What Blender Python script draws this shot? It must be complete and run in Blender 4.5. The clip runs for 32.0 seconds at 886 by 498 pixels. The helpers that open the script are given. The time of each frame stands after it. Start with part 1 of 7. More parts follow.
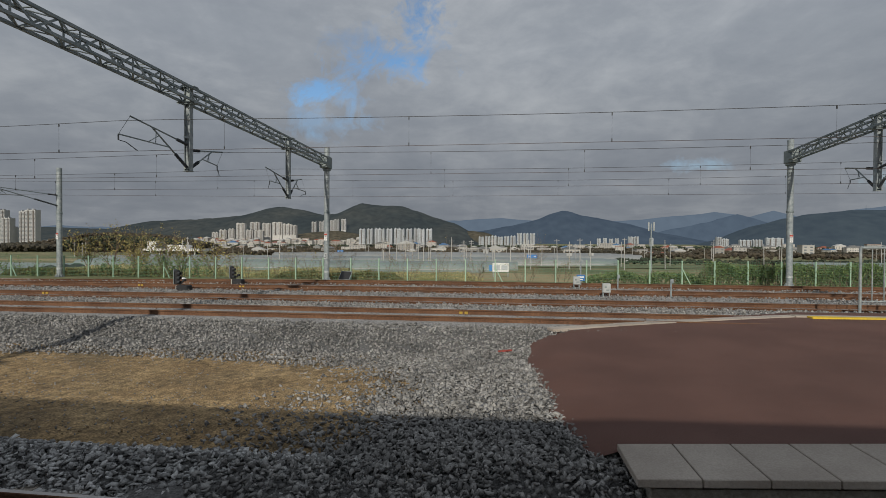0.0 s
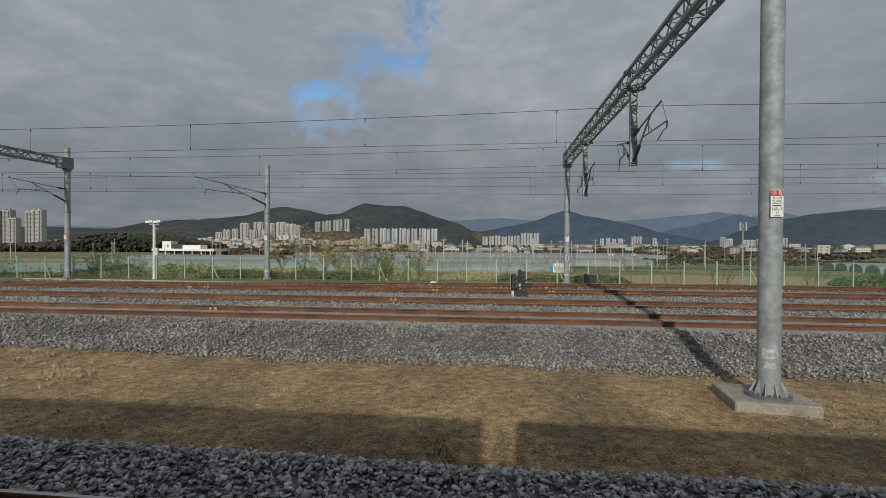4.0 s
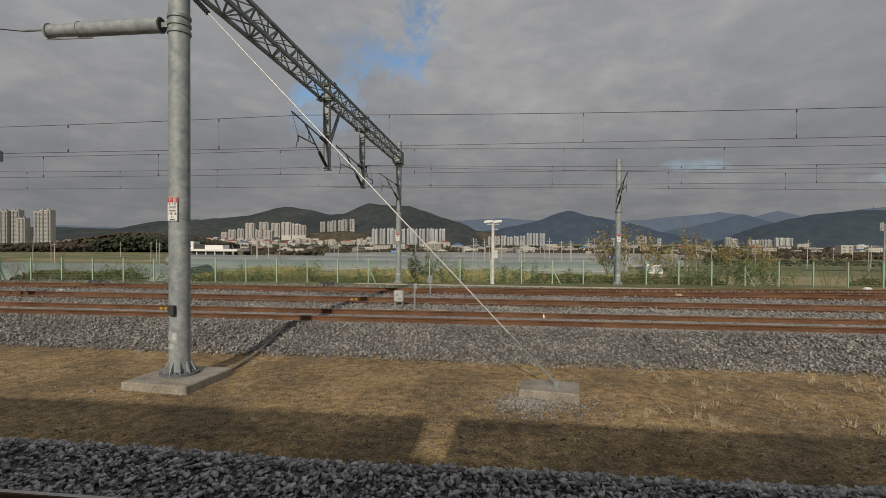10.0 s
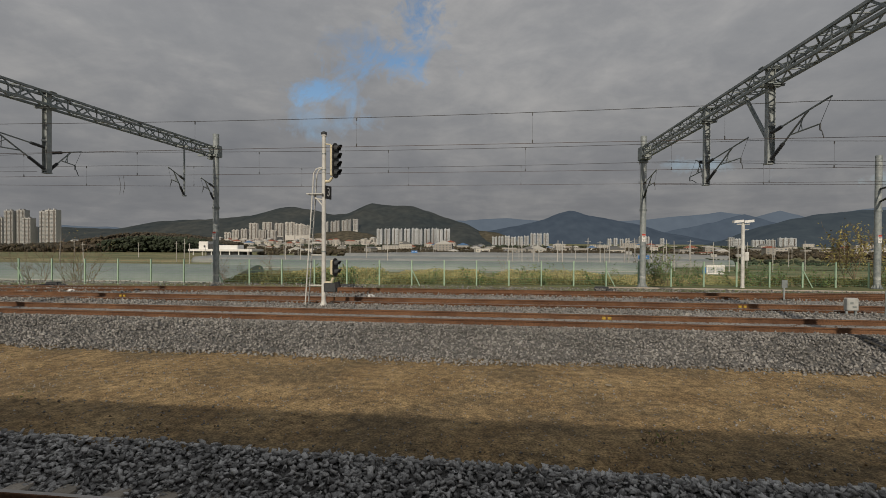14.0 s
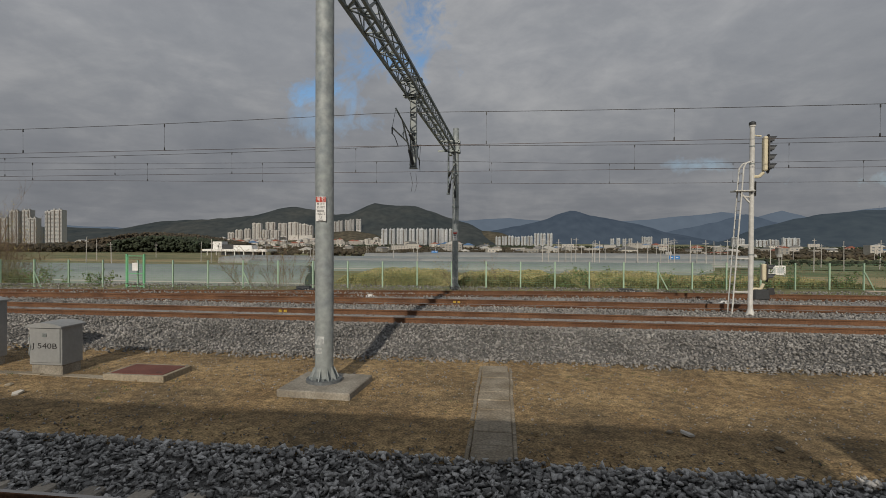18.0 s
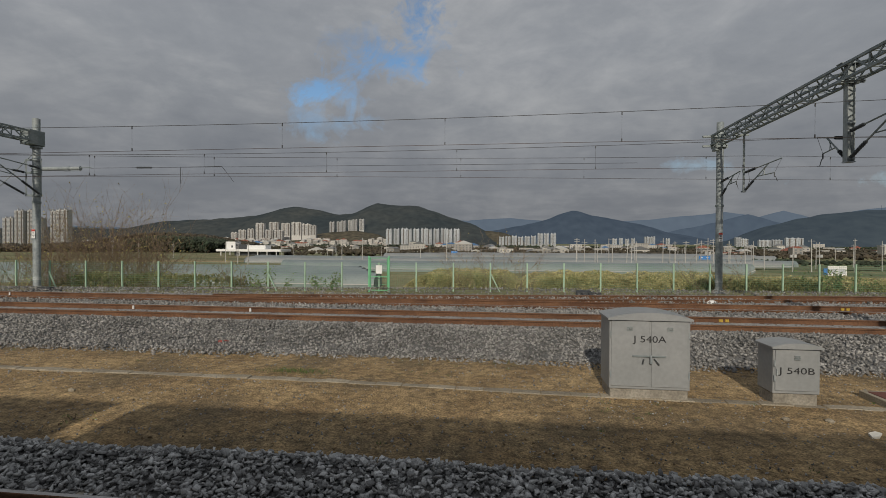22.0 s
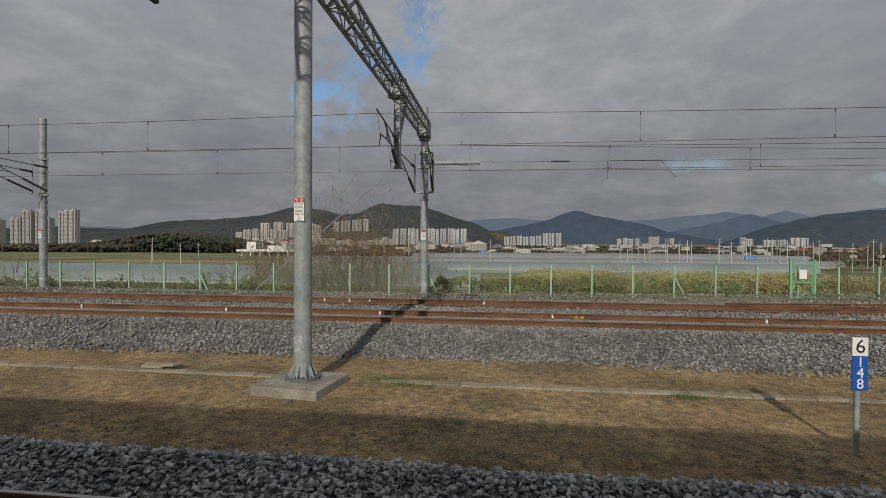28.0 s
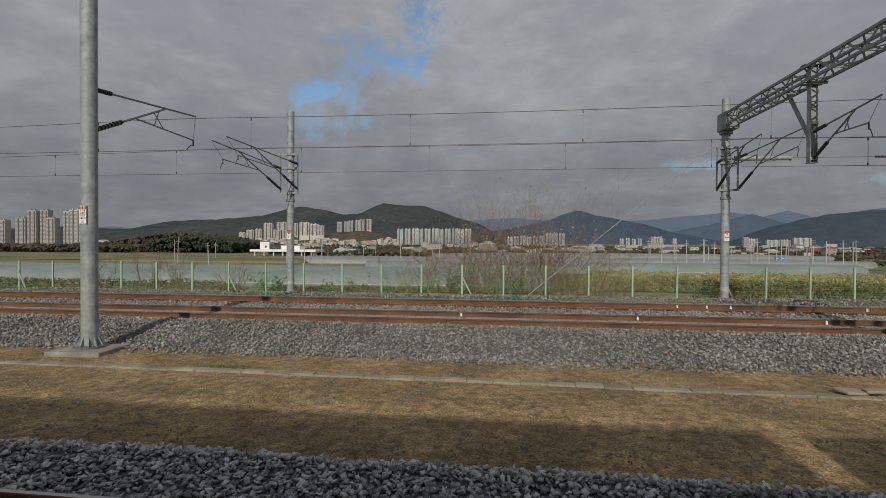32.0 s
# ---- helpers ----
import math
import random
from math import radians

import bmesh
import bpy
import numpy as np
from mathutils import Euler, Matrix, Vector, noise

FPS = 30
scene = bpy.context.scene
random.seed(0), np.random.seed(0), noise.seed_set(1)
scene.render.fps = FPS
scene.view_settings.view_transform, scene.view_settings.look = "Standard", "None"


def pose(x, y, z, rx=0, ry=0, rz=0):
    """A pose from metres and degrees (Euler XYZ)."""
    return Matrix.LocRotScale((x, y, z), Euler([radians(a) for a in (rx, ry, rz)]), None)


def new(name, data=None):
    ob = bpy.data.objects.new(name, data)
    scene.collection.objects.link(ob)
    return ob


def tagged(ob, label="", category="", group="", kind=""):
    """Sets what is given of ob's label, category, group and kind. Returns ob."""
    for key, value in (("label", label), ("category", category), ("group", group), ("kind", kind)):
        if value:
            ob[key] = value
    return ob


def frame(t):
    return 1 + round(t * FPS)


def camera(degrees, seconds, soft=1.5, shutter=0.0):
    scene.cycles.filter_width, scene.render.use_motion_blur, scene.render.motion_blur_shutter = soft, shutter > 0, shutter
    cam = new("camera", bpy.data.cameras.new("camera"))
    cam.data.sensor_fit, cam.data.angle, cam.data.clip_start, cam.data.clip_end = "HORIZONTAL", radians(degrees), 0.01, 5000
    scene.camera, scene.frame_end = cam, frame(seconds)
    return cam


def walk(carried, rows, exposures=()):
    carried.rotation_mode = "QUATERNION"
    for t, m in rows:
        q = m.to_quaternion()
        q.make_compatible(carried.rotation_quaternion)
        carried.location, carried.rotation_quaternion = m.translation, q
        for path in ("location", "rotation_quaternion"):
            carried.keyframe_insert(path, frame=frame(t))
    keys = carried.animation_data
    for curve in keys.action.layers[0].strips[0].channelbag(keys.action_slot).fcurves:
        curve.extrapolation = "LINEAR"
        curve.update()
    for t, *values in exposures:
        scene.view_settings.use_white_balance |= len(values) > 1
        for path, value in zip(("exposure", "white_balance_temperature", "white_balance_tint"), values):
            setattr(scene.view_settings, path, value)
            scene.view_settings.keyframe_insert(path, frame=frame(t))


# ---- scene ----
# Plan: x runs along the railway, y away from the train, z up; dirt strip at z = 0, rail heads at z = 0.476.
cam = camera(84.58, 32.0, soft=0.5)
YAW, PITCH, ROLL, EYE = 6.854, -0.625, 0.285, 2.6
WAY = (1.08914, 0.05540, -0.37545, 0.15271, 0.24561, -0.16755)


def along(t):
    q = t / 32
    return -113.28 * sum(c * q ** (k + 1) for k, c in enumerate(WAY))


walk(cam, [(t, pose(along(t), 0, EYE, 90 + PITCH, -ROLL, YAW)) for t in range(33)],
     [(0, 0.1, 6050, 8), (4.5, 0.1, 6050, 8), (7, 0.08, 6300, 9), (10, 0.02, 6650, 10), (13, -0.08, 6700, 10), (18, -0.05, 6400, 10), (23, -0.03, 6300, 9), (28, 0.02, 6300, 9), (32, 0.02, 6300, 9)])

# ---- light ----
SUN_EL, SUN_AZ = 27.0, 183.0          # behind the train, almost square to the tracks
sun = new("sun", bpy.data.lights.new("sun", "SUN"))
sun.data.energy, sun.data.angle, sun.data.color = 2.72, radians(0.8), (1.0, 0.89, 0.74)
sun.rotation_euler = (radians(90 - SUN_EL), 0, radians(180.0 - SUN_AZ))
world = bpy.data.worlds.new("world")
scene.world = world
world.use_nodes = True
def sky(wd):
    nt = wd.node_tree
    nt.nodes.clear()
    N = nt.nodes.new
    L = nt.links.new
    out, bg = N("ShaderNodeOutputWorld"), N("ShaderNodeBackground")
    nish = N("ShaderNodeTexSky")
    nish.sky_type, nish.sun_disc = "NISHITA", False
    nish.sun_elevation, nish.sun_rotation = radians(SUN_EL), radians(SUN_AZ)
    blue = N("ShaderNodeMix")
    blue.data_type, blue.blend_type = "RGBA", "MULTIPLY"
    blue.inputs["Factor"].default_value = 1.0
    L(nish.outputs[0], blue.inputs[6])
    blue.inputs[7].default_value = (0.100, 0.113, 0.120, 1)
    tc, sep = N("ShaderNodeTexCoord"), N("ShaderNodeSeparateXYZ")
    L(tc.outputs["Generated"], sep.inputs[0])

    def math_node(op, a, b=None, c=None, clamp=False):
        n = N("ShaderNodeMath")
        n.operation, n.use_clamp = op, clamp
        for i, v in enumerate((a, b, c)):
            if v is None:
                continue
            if isinstance(v, (int, float)):
                n.inputs[i].default_value = v
            else:
                L(v, n.inputs[i])
        return n.outputs[0]

    up = math_node("MAXIMUM", sep.outputs[2], 0.0)
    den = math_node("ADD", up, 0.10)
    px = math_node("DIVIDE", sep.outputs[0], den)
    py = math_node("DIVIDE", sep.outputs[1], den)
    flat = N("ShaderNodeCombineXYZ")
    L(px, flat.inputs[0]), L(py, flat.inputs[1])

    def fog(vec, scale, detail, rough, dist=0.0):
        n = N("ShaderNodeTexNoise")
        n.inputs["Scale"].default_value, n.inputs["Detail"].default_value = scale, detail
        n.inputs["Roughness"].default_value, n.inputs["Distortion"].default_value = rough, dist
        L(vec, n.inputs["Vector"])
        return n.outputs["Fac"]

    tall = N("ShaderNodeCombineXYZ")
    L(sep.outputs[0], tall.inputs[0]), L(sep.outputs[1], tall.inputs[1])
    L(math_node("MULTIPLY", sep.outputs[2], 2.1), tall.inputs[2])
    big = fog(flat.outputs[0], 0.55, 7, 0.55, 0.3)
    fine = fog(flat.outputs[0], 1.9, 9, 0.6, 0.25)
    heap = fog(tall.outputs[0], 4.6, 9, 0.56, 0.5)
    curd = fog(tall.outputs[0], 15.0, 8, 0.62, 0.3)
    # the break in the clouds: a slanting run of ragged clear patches
    ax = math_node("DIVIDE", sep.outputs[0], math_node("MAXIMUM", sep.outputs[1], 0.05))
    az = math_node("DIVIDE", sep.outputs[2], math_node("MAXIMUM", sep.outputs[1], 0.05))
    plan = N("ShaderNodeCombineXYZ")
    L(ax, plan.inputs[0]), L(az, plan.inputs[1])
    puff = math_node("MULTIPLY_ADD", fog(plan.outputs[0], 11.0, 10, 0.66, 0.9), 0.68, math_node("MULTIPLY", fog(plan.outputs[0], 34.0, 8, 0.65, 0.6), 0.32))
    wob = math_node("MULTIPLY", math_node("SUBTRACT", puff, 0.485), 8.5)

    def spot(cx, cz, rx, rz):
        ex = math_node("DIVIDE", math_node("SUBTRACT", ax, cx), rx)
        ez = math_node("DIVIDE", math_node("SUBTRACT", az, cz), rz)
        return math_node("SQRT", math_node("ADD", math_node("MULTIPLY", ex, ex), math_node("MULTIPLY", ez, ez)))
    gap = None
    for cx, cz, rx, rz, k in ((-0.172, 0.478, 0.036, 0.066, 1.0), (-0.152, 0.425, 0.036, 0.032, 0.6), (-0.232, 0.384, 0.075, 0.034, 1.0), (-0.300, 0.372, 0.055, 0.036, 0.8), (-0.386, 0.324, 0.052, 0.022, 1.0),
                              (-0.325, 0.308, 0.042, 0.040, 0.62), (-0.392, 0.262, 0.066, 0.030, 0.38), (-0.34, 0.255, 0.07, 0.02, 0.45), (-0.31, 0.43, 0.05, 0.03, 0.35), (0.375, 0.155, 0.06, 0.010, 0.3), (0.80, 0.125, 0.12, 0.010, 0.4)):
        g = math_node("MULTIPLY", math_node("DIVIDE", math_node("ADD", math_node("SUBTRACT", 1.35, spot(cx, cz, rx, rz)), wob), 1.5, clamp=True), k)
        gap = g if gap is None else math_node("MAXIMUM", gap, g)
    front = math_node("GREATER_THAN", sep.outputs[1], 0.2)
    gap = math_node("MULTIPLY", gap, front)
    # cloud tone
    tone = N("ShaderNodeValToRGB")
    # thin sunlit cloud round the break
    near_gap = math_node("MULTIPLY", math_node("SUBTRACT", 1.0, spot(-0.02, 0.36, 0.42, 0.26), clamp=True), 0.03)
    deck = math_node("ADD", math_node("MULTIPLY_ADD", fine, 0.20, math_node("MULTIPLY", big, 0.26)), math_node("MULTIPLY_ADD", heap, 0.36, math_node("MULTIPLY", curd, 0.18)))
    L(math_node("ADD", deck, math_node("MULTIPLY", near_gap, front)), tone.inputs[0])
    e = tone.color_ramp.elements
    e[0].position, e[0].color = 0.38, (0.238, 0.250, 0.272, 1)
    e[1].position, e[1].color = 0.64, (0.41, 0.411, 0.415, 1)
    m = tone.color_ramp.elements.new(0.5)
    m.color = (0.295, 0.304, 0.321, 1)
    # low band darker and bluer, as under a thick deck
    low = N("ShaderNodeMapRange")
    L(sep.outputs[2], low.inputs[0])
    low.inputs[1].default_value, low.inputs[2].default_value = 0.08, 0.36
    low.inputs[3].default_value, low.inputs[4].default_value = 0.76, 1.10
    bright = N("ShaderNodeMix")
    bright.data_type, bright.blend_type = "RGBA", "MULTIPLY"
    bright.inputs["Factor"].default_value = 1.0
    L(tone.outputs[0], bright.inputs[6])
    gray = N("ShaderNodeCombineColor")
    for i in range(3):
        L(low.outputs[0], gray.inputs[i])
    L(gray.outputs[0], bright.inputs[7])
    mix = N("ShaderNodeMix")
    mix.data_type = "RGBA"
    L(gap, mix.inputs["Factor"])
    L(bright.outputs[2], mix.inputs[6])
    L(blue.outputs[2], mix.inputs[7])
    L(mix.outputs[2], bg.inputs[0])
    bg.inputs[1].default_value = 0.9
    L(bg.outputs[0], out.inputs[0])


sky(world)


# ---- materials ----
def mat(name, col, rough=0.8, metal=0.0, grain=0.0, grain_scale=40.0, col2=None, blot=2.0, bump=0.0, per_object=0.0, per_island=0.0, spec=None,
        blot_pos=(0.35, 0.65), blot_detail=6.0, third=None, third_scale=0.5, grain2=0.0, grain2_scale=6.0, bump_far=0.02):
    m = bpy.data.materials.new(name)
    m.use_nodes = True
    nt = m.node_tree
    N, L = nt.nodes.new, nt.links.new
    bsdf = nt.nodes["Principled BSDF"]
    bsdf.inputs["Roughness"].default_value, bsdf.inputs["Metallic"].default_value = rough, metal
    if spec is not None:
        bsdf.inputs["Specular IOR Level"].default_value = spec
    tc = N("ShaderNodeTexCoord")

    def noise_fac(scale, detail=6.0, vec=None):
        n = N("ShaderNodeTexNoise")
        n.inputs["Scale"].default_value, n.inputs["Detail"].default_value = scale, detail
        L(vec or geo_pos, n.inputs["Vector"])
        return n.outputs["Fac"]

    geo = N("ShaderNodeNewGeometry")
    geo_pos = geo.outputs["Position"]

    def ramp(fac, lo, hi, c0, c1):
        r = N("ShaderNodeValToRGB")
        L(fac, r.inputs[0])
        r.color_ramp.elements[0].position, r.color_ramp.elements[1].position = lo, hi
        r.color_ramp.elements[0].color, r.color_ramp.elements[1].color = (*c0, 1), (*c1, 1)
        return r.outputs[0]

    def mixc(fac, a, b, mode="MIX"):
        n = N("ShaderNodeMix")
        n.data_type, n.blend_type = "RGBA", mode
        for key, v in (("Factor", fac), (6, a), (7, b)):
            if isinstance(v, (int, float)):
                n.inputs[key].default_value = v
            elif isinstance(v, tuple):
                n.inputs[key].default_value = (*v, 1)
            else:
                L(v, n.inputs[key])
        return n.outputs[2]

    c = ramp(noise_fac(blot, blot_detail), *blot_pos, col, col2) if col2 else None
    if third:
        f = ramp(noise_fac(third_scale, 5.0), 0.48, 0.62, (0, 0, 0), (1, 1, 1))
        c = mixc(f, c if c is not None else col, third)
    if grain:
        g = noise_fac(grain_scale, 8.0)
        v = ramp(g, 0.3, 0.7, (1 - grain,) * 3, (1 + grain,) * 3)
        c = mixc(1.0, c if c is not None else col, v, "MULTIPLY")
    if grain2:
        v = ramp(noise_fac(grain2_scale, 6.0), 0.32, 0.68, (1 - grain2,) * 3, (1 + grain2,) * 3)
        c = mixc(1.0, c if c is not None else col, v, "MULTIPLY")
    if per_object or per_island:
        if per_object:
            src, amt = N("ShaderNodeObjectInfo").outputs["Random"], per_object
        else:
            src, amt = geo.outputs["Random Per Island"], per_island
        v = ramp(src, 0.0, 1.0, (1 - amt,) * 3, (1 + amt,) * 3)
        c = mixc(1.0, c if c is not None else col, v, "MULTIPLY")
    if c is None:
        bsdf.inputs["Base Color"].default_value = (*col, 1)
    else:
        L(c, bsdf.inputs["Base Color"])
    if bump:
        b = N("ShaderNodeBump")
        b.inputs["Strength"].default_value, b.inputs["Distance"].default_value = bump, bump_far
        L(noise_fac(grain_scale * 1.3, 9.0), b.inputs["Height"])
        L(b.outputs[0], bsdf.inputs["Normal"])
    return m


M_dirt = mat("dirt", (0.257, 0.173, 0.081), 0.97, grain=0.6, grain_scale=30, col2=(0.405, 0.287, 0.143), blot=0.9, blot_detail=10.0, bump=1.0, bump_far=0.05, third=(0.215, 0.155, 0.080), third_scale=0.6, grain2=0.42, grain2_scale=6.0)
M_land = mat("land", (0.145, 0.15, 0.06), 0.95, grain=0.3, grain_scale=0.9, col2=(0.25, 0.22, 0.11), blot=0.08, third=(0.10, 0.13, 0.05), third_scale=0.03, grain2=0.25, grain2_scale=5.0)
M_stone = mat("ballast stone", (0.195, 0.190, 0.180), 0.9, grain=0.2, grain_scale=60, col2=(0.29, 0.282, 0.268), blot=0.8, per_island=0.55, bump=0.3)
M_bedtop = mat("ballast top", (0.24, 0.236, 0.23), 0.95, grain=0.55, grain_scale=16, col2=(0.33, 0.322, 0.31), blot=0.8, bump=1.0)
# Darker than the stones, so shade in the gaps between them is painted in.
M_bed_gaps = mat("ballast bed", (0.115, 0.114, 0.11), 0.95, grain=0.5, grain_scale=30, col2=(0.17, 0.166, 0.16), blot=0.8, bump=1.0)
# Lighter copy of M_stone, raised to offset the train's shadow on these stones.
M_stone_near = mat("lightened ballast stone", (0.335, 0.334, 0.325), 0.88, grain=0.2, grain_scale=60, col2=(0.44, 0.436, 0.424), blot=0.9, per_island=0.58, bump=0.3)
M_rail = mat("rusty rail", (0.098, 0.045, 0.022), 0.8, metal=0.1, grain=0.35, grain_scale=25, col2=(0.17, 0.086, 0.044), blot=1.2, bump=0.2)
M_shine = mat("worn rail head", (0.16, 0.085, 0.052), 0.65, metal=0.2, grain=0.25, grain_scale=12, col2=(0.12, 0.06, 0.035), blot=0.8)
M_conc = mat("concrete", (0.22, 0.20, 0.165), 0.9, grain=0.25, grain_scale=30, col2=(0.345, 0.32, 0.27), blot=2.6, bump=0.4)
M_sleeper = mat("sleeper concrete", (0.30, 0.27, 0.23), 0.92, grain=0.18, grain_scale=30, col2=(0.40, 0.36, 0.30), blot=2.0, bump=0.3, per_object=0.2)
M_galv = mat("galvanized steel", (0.225, 0.26, 0.275), 0.66, metal=0.2, grain=0.16, grain_scale=11, col2=(0.355, 0.385, 0.39), blot=4.5, third=(0.30, 0.33, 0.33), third_scale=1.5, bump=0.05)
M_galv2 = mat("dull truss steel", (0.20, 0.235, 0.24), 0.6, metal=0.4, grain=0.12, grain_scale=9, col2=(0.28, 0.31, 0.31), blot=2.0)
M_dark = mat("dark steel", (0.055, 0.06, 0.065), 0.6, metal=0.3, grain=0.15, grain_scale=14)
M_insul = mat("insulator", (0.05, 0.055, 0.06), 0.35, grain=0.1)
M_wire = mat("wire", (0.045, 0.045, 0.045), 0.6, metal=0.4)
M_copper = mat("contact wire", (0.07, 0.055, 0.05), 0.5, metal=0.6)
M_white = mat("white paint", (0.72, 0.72, 0.70), 0.6, grain=0.06, grain_scale=10, col2=(0.80, 0.80, 0.79), blot=2.0)
M_red = mat("red paint", (0.45, 0.05, 0.03), 0.6, grain=0.08)
M_black = mat("black paint", (0.02, 0.02, 0.022), 0.55)
M_yellow = mat("yellow paint", (0.72, 0.50, 0.03), 0.6, grain=0.12, grain_scale=20)
M_blue = mat("blue sign paint", (0.015, 0.09, 0.42), 0.45, grain=0.06)
M_cab = mat("grey cabinet paint", (0.25, 0.262, 0.265), 0.5, grain=0.07, grain_scale=14, col2=(0.292, 0.300, 0.302), blot=1.5)
M_asphalt = mat("red-brown asphalt", (0.098, 0.046, 0.034), 0.9, grain=0.2, grain_scale=70, col2=(0.130, 0.064, 0.048), blot=0.7, bump=0.5)
M_fence = mat("pale green fence paint", (0.33, 0.47, 0.35), 0.5, grain=0.06, per_object=0.08)
M_gate = mat("green gate paint", (0.17, 0.46, 0.25), 0.5, grain=0.06)
M_vinyl = mat("blue-grey vinyl sheet", (0.185, 0.225, 0.225), 0.5, grain=0.08, grain_scale=2.5, col2=(0.245, 0.28, 0.275), blot=0.08, spec=0.4)
M_hill = mat("wooded hill", (0.024, 0.027, 0.025), 1.0, grain=0.35, grain_scale=0.03, col2=(0.048, 0.047, 0.038), blot=0.005, spec=0.0)
M_bark = mat("bare twig bark", (0.18, 0.130, 0.088), 0.9, per_island=0.3)
M_apt = mat("pale apartment wall", (0.43, 0.43, 0.42), 0.85, grain=0.05, grain_scale=0.2, per_object=0.18)
M_glass = mat("far window glass", (0.10, 0.12, 0.14), 0.25)


# ---- mesh helpers ----
class Shape:
    """Collects boxes, tubes and turned forms into one mesh."""

    def __init__(self):
        self.v, self.f, self.mi, self.cur = [], [], [], 0

    def add(self, vs, fs):
        o = len(self.v)
        self.v.extend(tuple(p) for p in vs)
        self.f.extend(tuple(i + o for i in q) for q in fs)
        self.mi.extend([self.cur] * len(fs))
        return self

    def box(self, x0, x1, y0, y1, z0, z1, ch=0.0):
        if ch <= 0:
            vs = [(x, y, z) for z in (z0, z1) for y in (y0, y1) for x in (x0, x1)]
            return self.add(vs, [(0, 2, 3, 1), (4, 5, 7, 6), (0, 1, 5, 4), (2, 6, 7, 3), (0, 4, 6, 2), (1, 3, 7, 5)])
        bm = bmesh.new()
        bmesh.ops.create_cube(bm, size=1)
        for q in bm.verts:
            q.co = ((x0 + x1) / 2 + q.co.x * (x1 - x0), (y0 + y1) / 2 + q.co.y * (y1 - y0), (z0 + z1) / 2 + q.co.z * (z1 - z0))
        bmesh.ops.bevel(bm, geom=list(bm.edges), offset=ch, segments=1, affect="EDGES")
        bm.verts.index_update()
        self.add([q.co[:] for q in bm.verts], [tuple(v.index for v in f.verts) for f in bm.faces])
        bm.free()
        return self

    def tube(self, a, b, r, n=8, r2=None, caps=True):
        a, b = Vector(a), Vector(b)
        d = (b - a)
        if d.length < 1e-6:
            return self
        d.normalize()
        u = d.orthogonal().normalized()
        w = d.cross(u)
        r2 = r if r2 is None else r2
        vs = []
        for c, rr in ((a, r), (b, r2)):
            for k in range(n):
                t = 2 * math.pi * k / n
                vs.append(c + (u * math.cos(t) + w * math.sin(t)) * rr)
        fs = [(k, (k + 1) % n, n + (k + 1) % n, n + k) for k in range(n)]
        if caps:
            fs += [tuple(range(n - 1, -1, -1)), tuple(range(n, 2 * n))]
        return self.add(vs, fs)

    def beam(self, a, b, w, h, up=(0, 0, 1)):
        """A bar of rectangular section from a to b."""
        a, b = Vector(a), Vector(b)
        d = (b - a).normalized()
        s = d.cross(Vector(up))
        s = s.normalized() if s.length > 1e-4 else d.orthogonal().normalized()
        t = s.cross(d)
        vs = [c + s * i * w / 2 + t * j * h / 2 for c in (a, b) for j in (-1, 1) for i in (-1, 1)]
        return self.add(vs, [(0, 2, 3, 1), (4, 5, 7, 6), (0, 1, 5, 4), (2, 6, 7, 3), (0, 4, 6, 2), (1, 3, 7, 5)])

    def lathe(self, prof, x=0, y=0, n=16):
        vs, fs = [], []
        for r, z in prof:
            for k in range(n):
                t = 2 * math.pi * k / n
                vs.append((x + r * math.cos(t), y + r * math.sin(t), z))
        for j in range(len(prof) - 1):
            for k in range(n):
                a, b = j * n + k, j * n + (k + 1) % n
                fs.append((a, b, b + n, a + n))
        fs.append(tuple(range(n - 1, -1, -1)))
        fs.append(tuple(range((len(prof) - 1) * n, len(prof) * n)))
        return self.add(vs, fs)

    def prism(self, outline, axis, a, b):
        """Extrude a closed 2D outline along x, y or z from a to b."""
        n = len(outline)
        def at(p, c):
            return {"x": (c, p[0], p[1]), "y": (p[0], c, p[1]), "z": (p[0], p[1], c)}[axis]
        vs = [at(p, a) for p in outline] + [at(p, b) for p in outline]
        fs = [(k, (k + 1) % n, n + (k + 1) % n, n + k) for k in range(n)] + [tuple(range(n - 1, -1, -1)), tuple(range(n, 2 * n))]
        return self.add(vs, fs)

    def sweep(self, outline, path):
        """Carry a closed outline (across, up) along a path of points in plan (x, y, z)."""
        n, vs, fs = len(outline), [], []
        for i, p in enumerate(path):
            q0, q1 = Vector(path[max(i - 1, 0)]), Vector(path[min(i + 1, len(path) - 1)])
            d = (q1 - q0)
            s = Vector((-d.y, d.x, 0)).normalized()
            for a, b in outline:
                vs.append((p[0] + s.x * a, p[1] + s.y * a, p[2] + b))
        for i in range(len(path) - 1):
            for k in range(n):
                a, b = i * n + k, i * n + (k + 1) % n
                fs.append((a, b, b + n, a + n))
        fs += [tuple(range(n - 1, -1, -1)), tuple(range((len(path) - 1) * n, len(path) * n))]
        return self.add(vs, fs)

    def mesh(self, name, smooth=False):
        me = bpy.data.meshes.new(name)
        me.from_pydata(self.v, [], self.f)
        me.polygons.foreach_set("material_index", self.mi)
        if smooth:
            me.polygons.foreach_set("use_smooth", [True] * len(self.f))
        me.update()
        bm = bmesh.new()
        bm.from_mesh(me)
        bmesh.ops.recalc_face_normals(bm, faces=bm.faces)
        bm.to_mesh(me)
        bm.free()
        if smooth:
            me.set_sharp_from_angle(angle=radians(38))
        return me


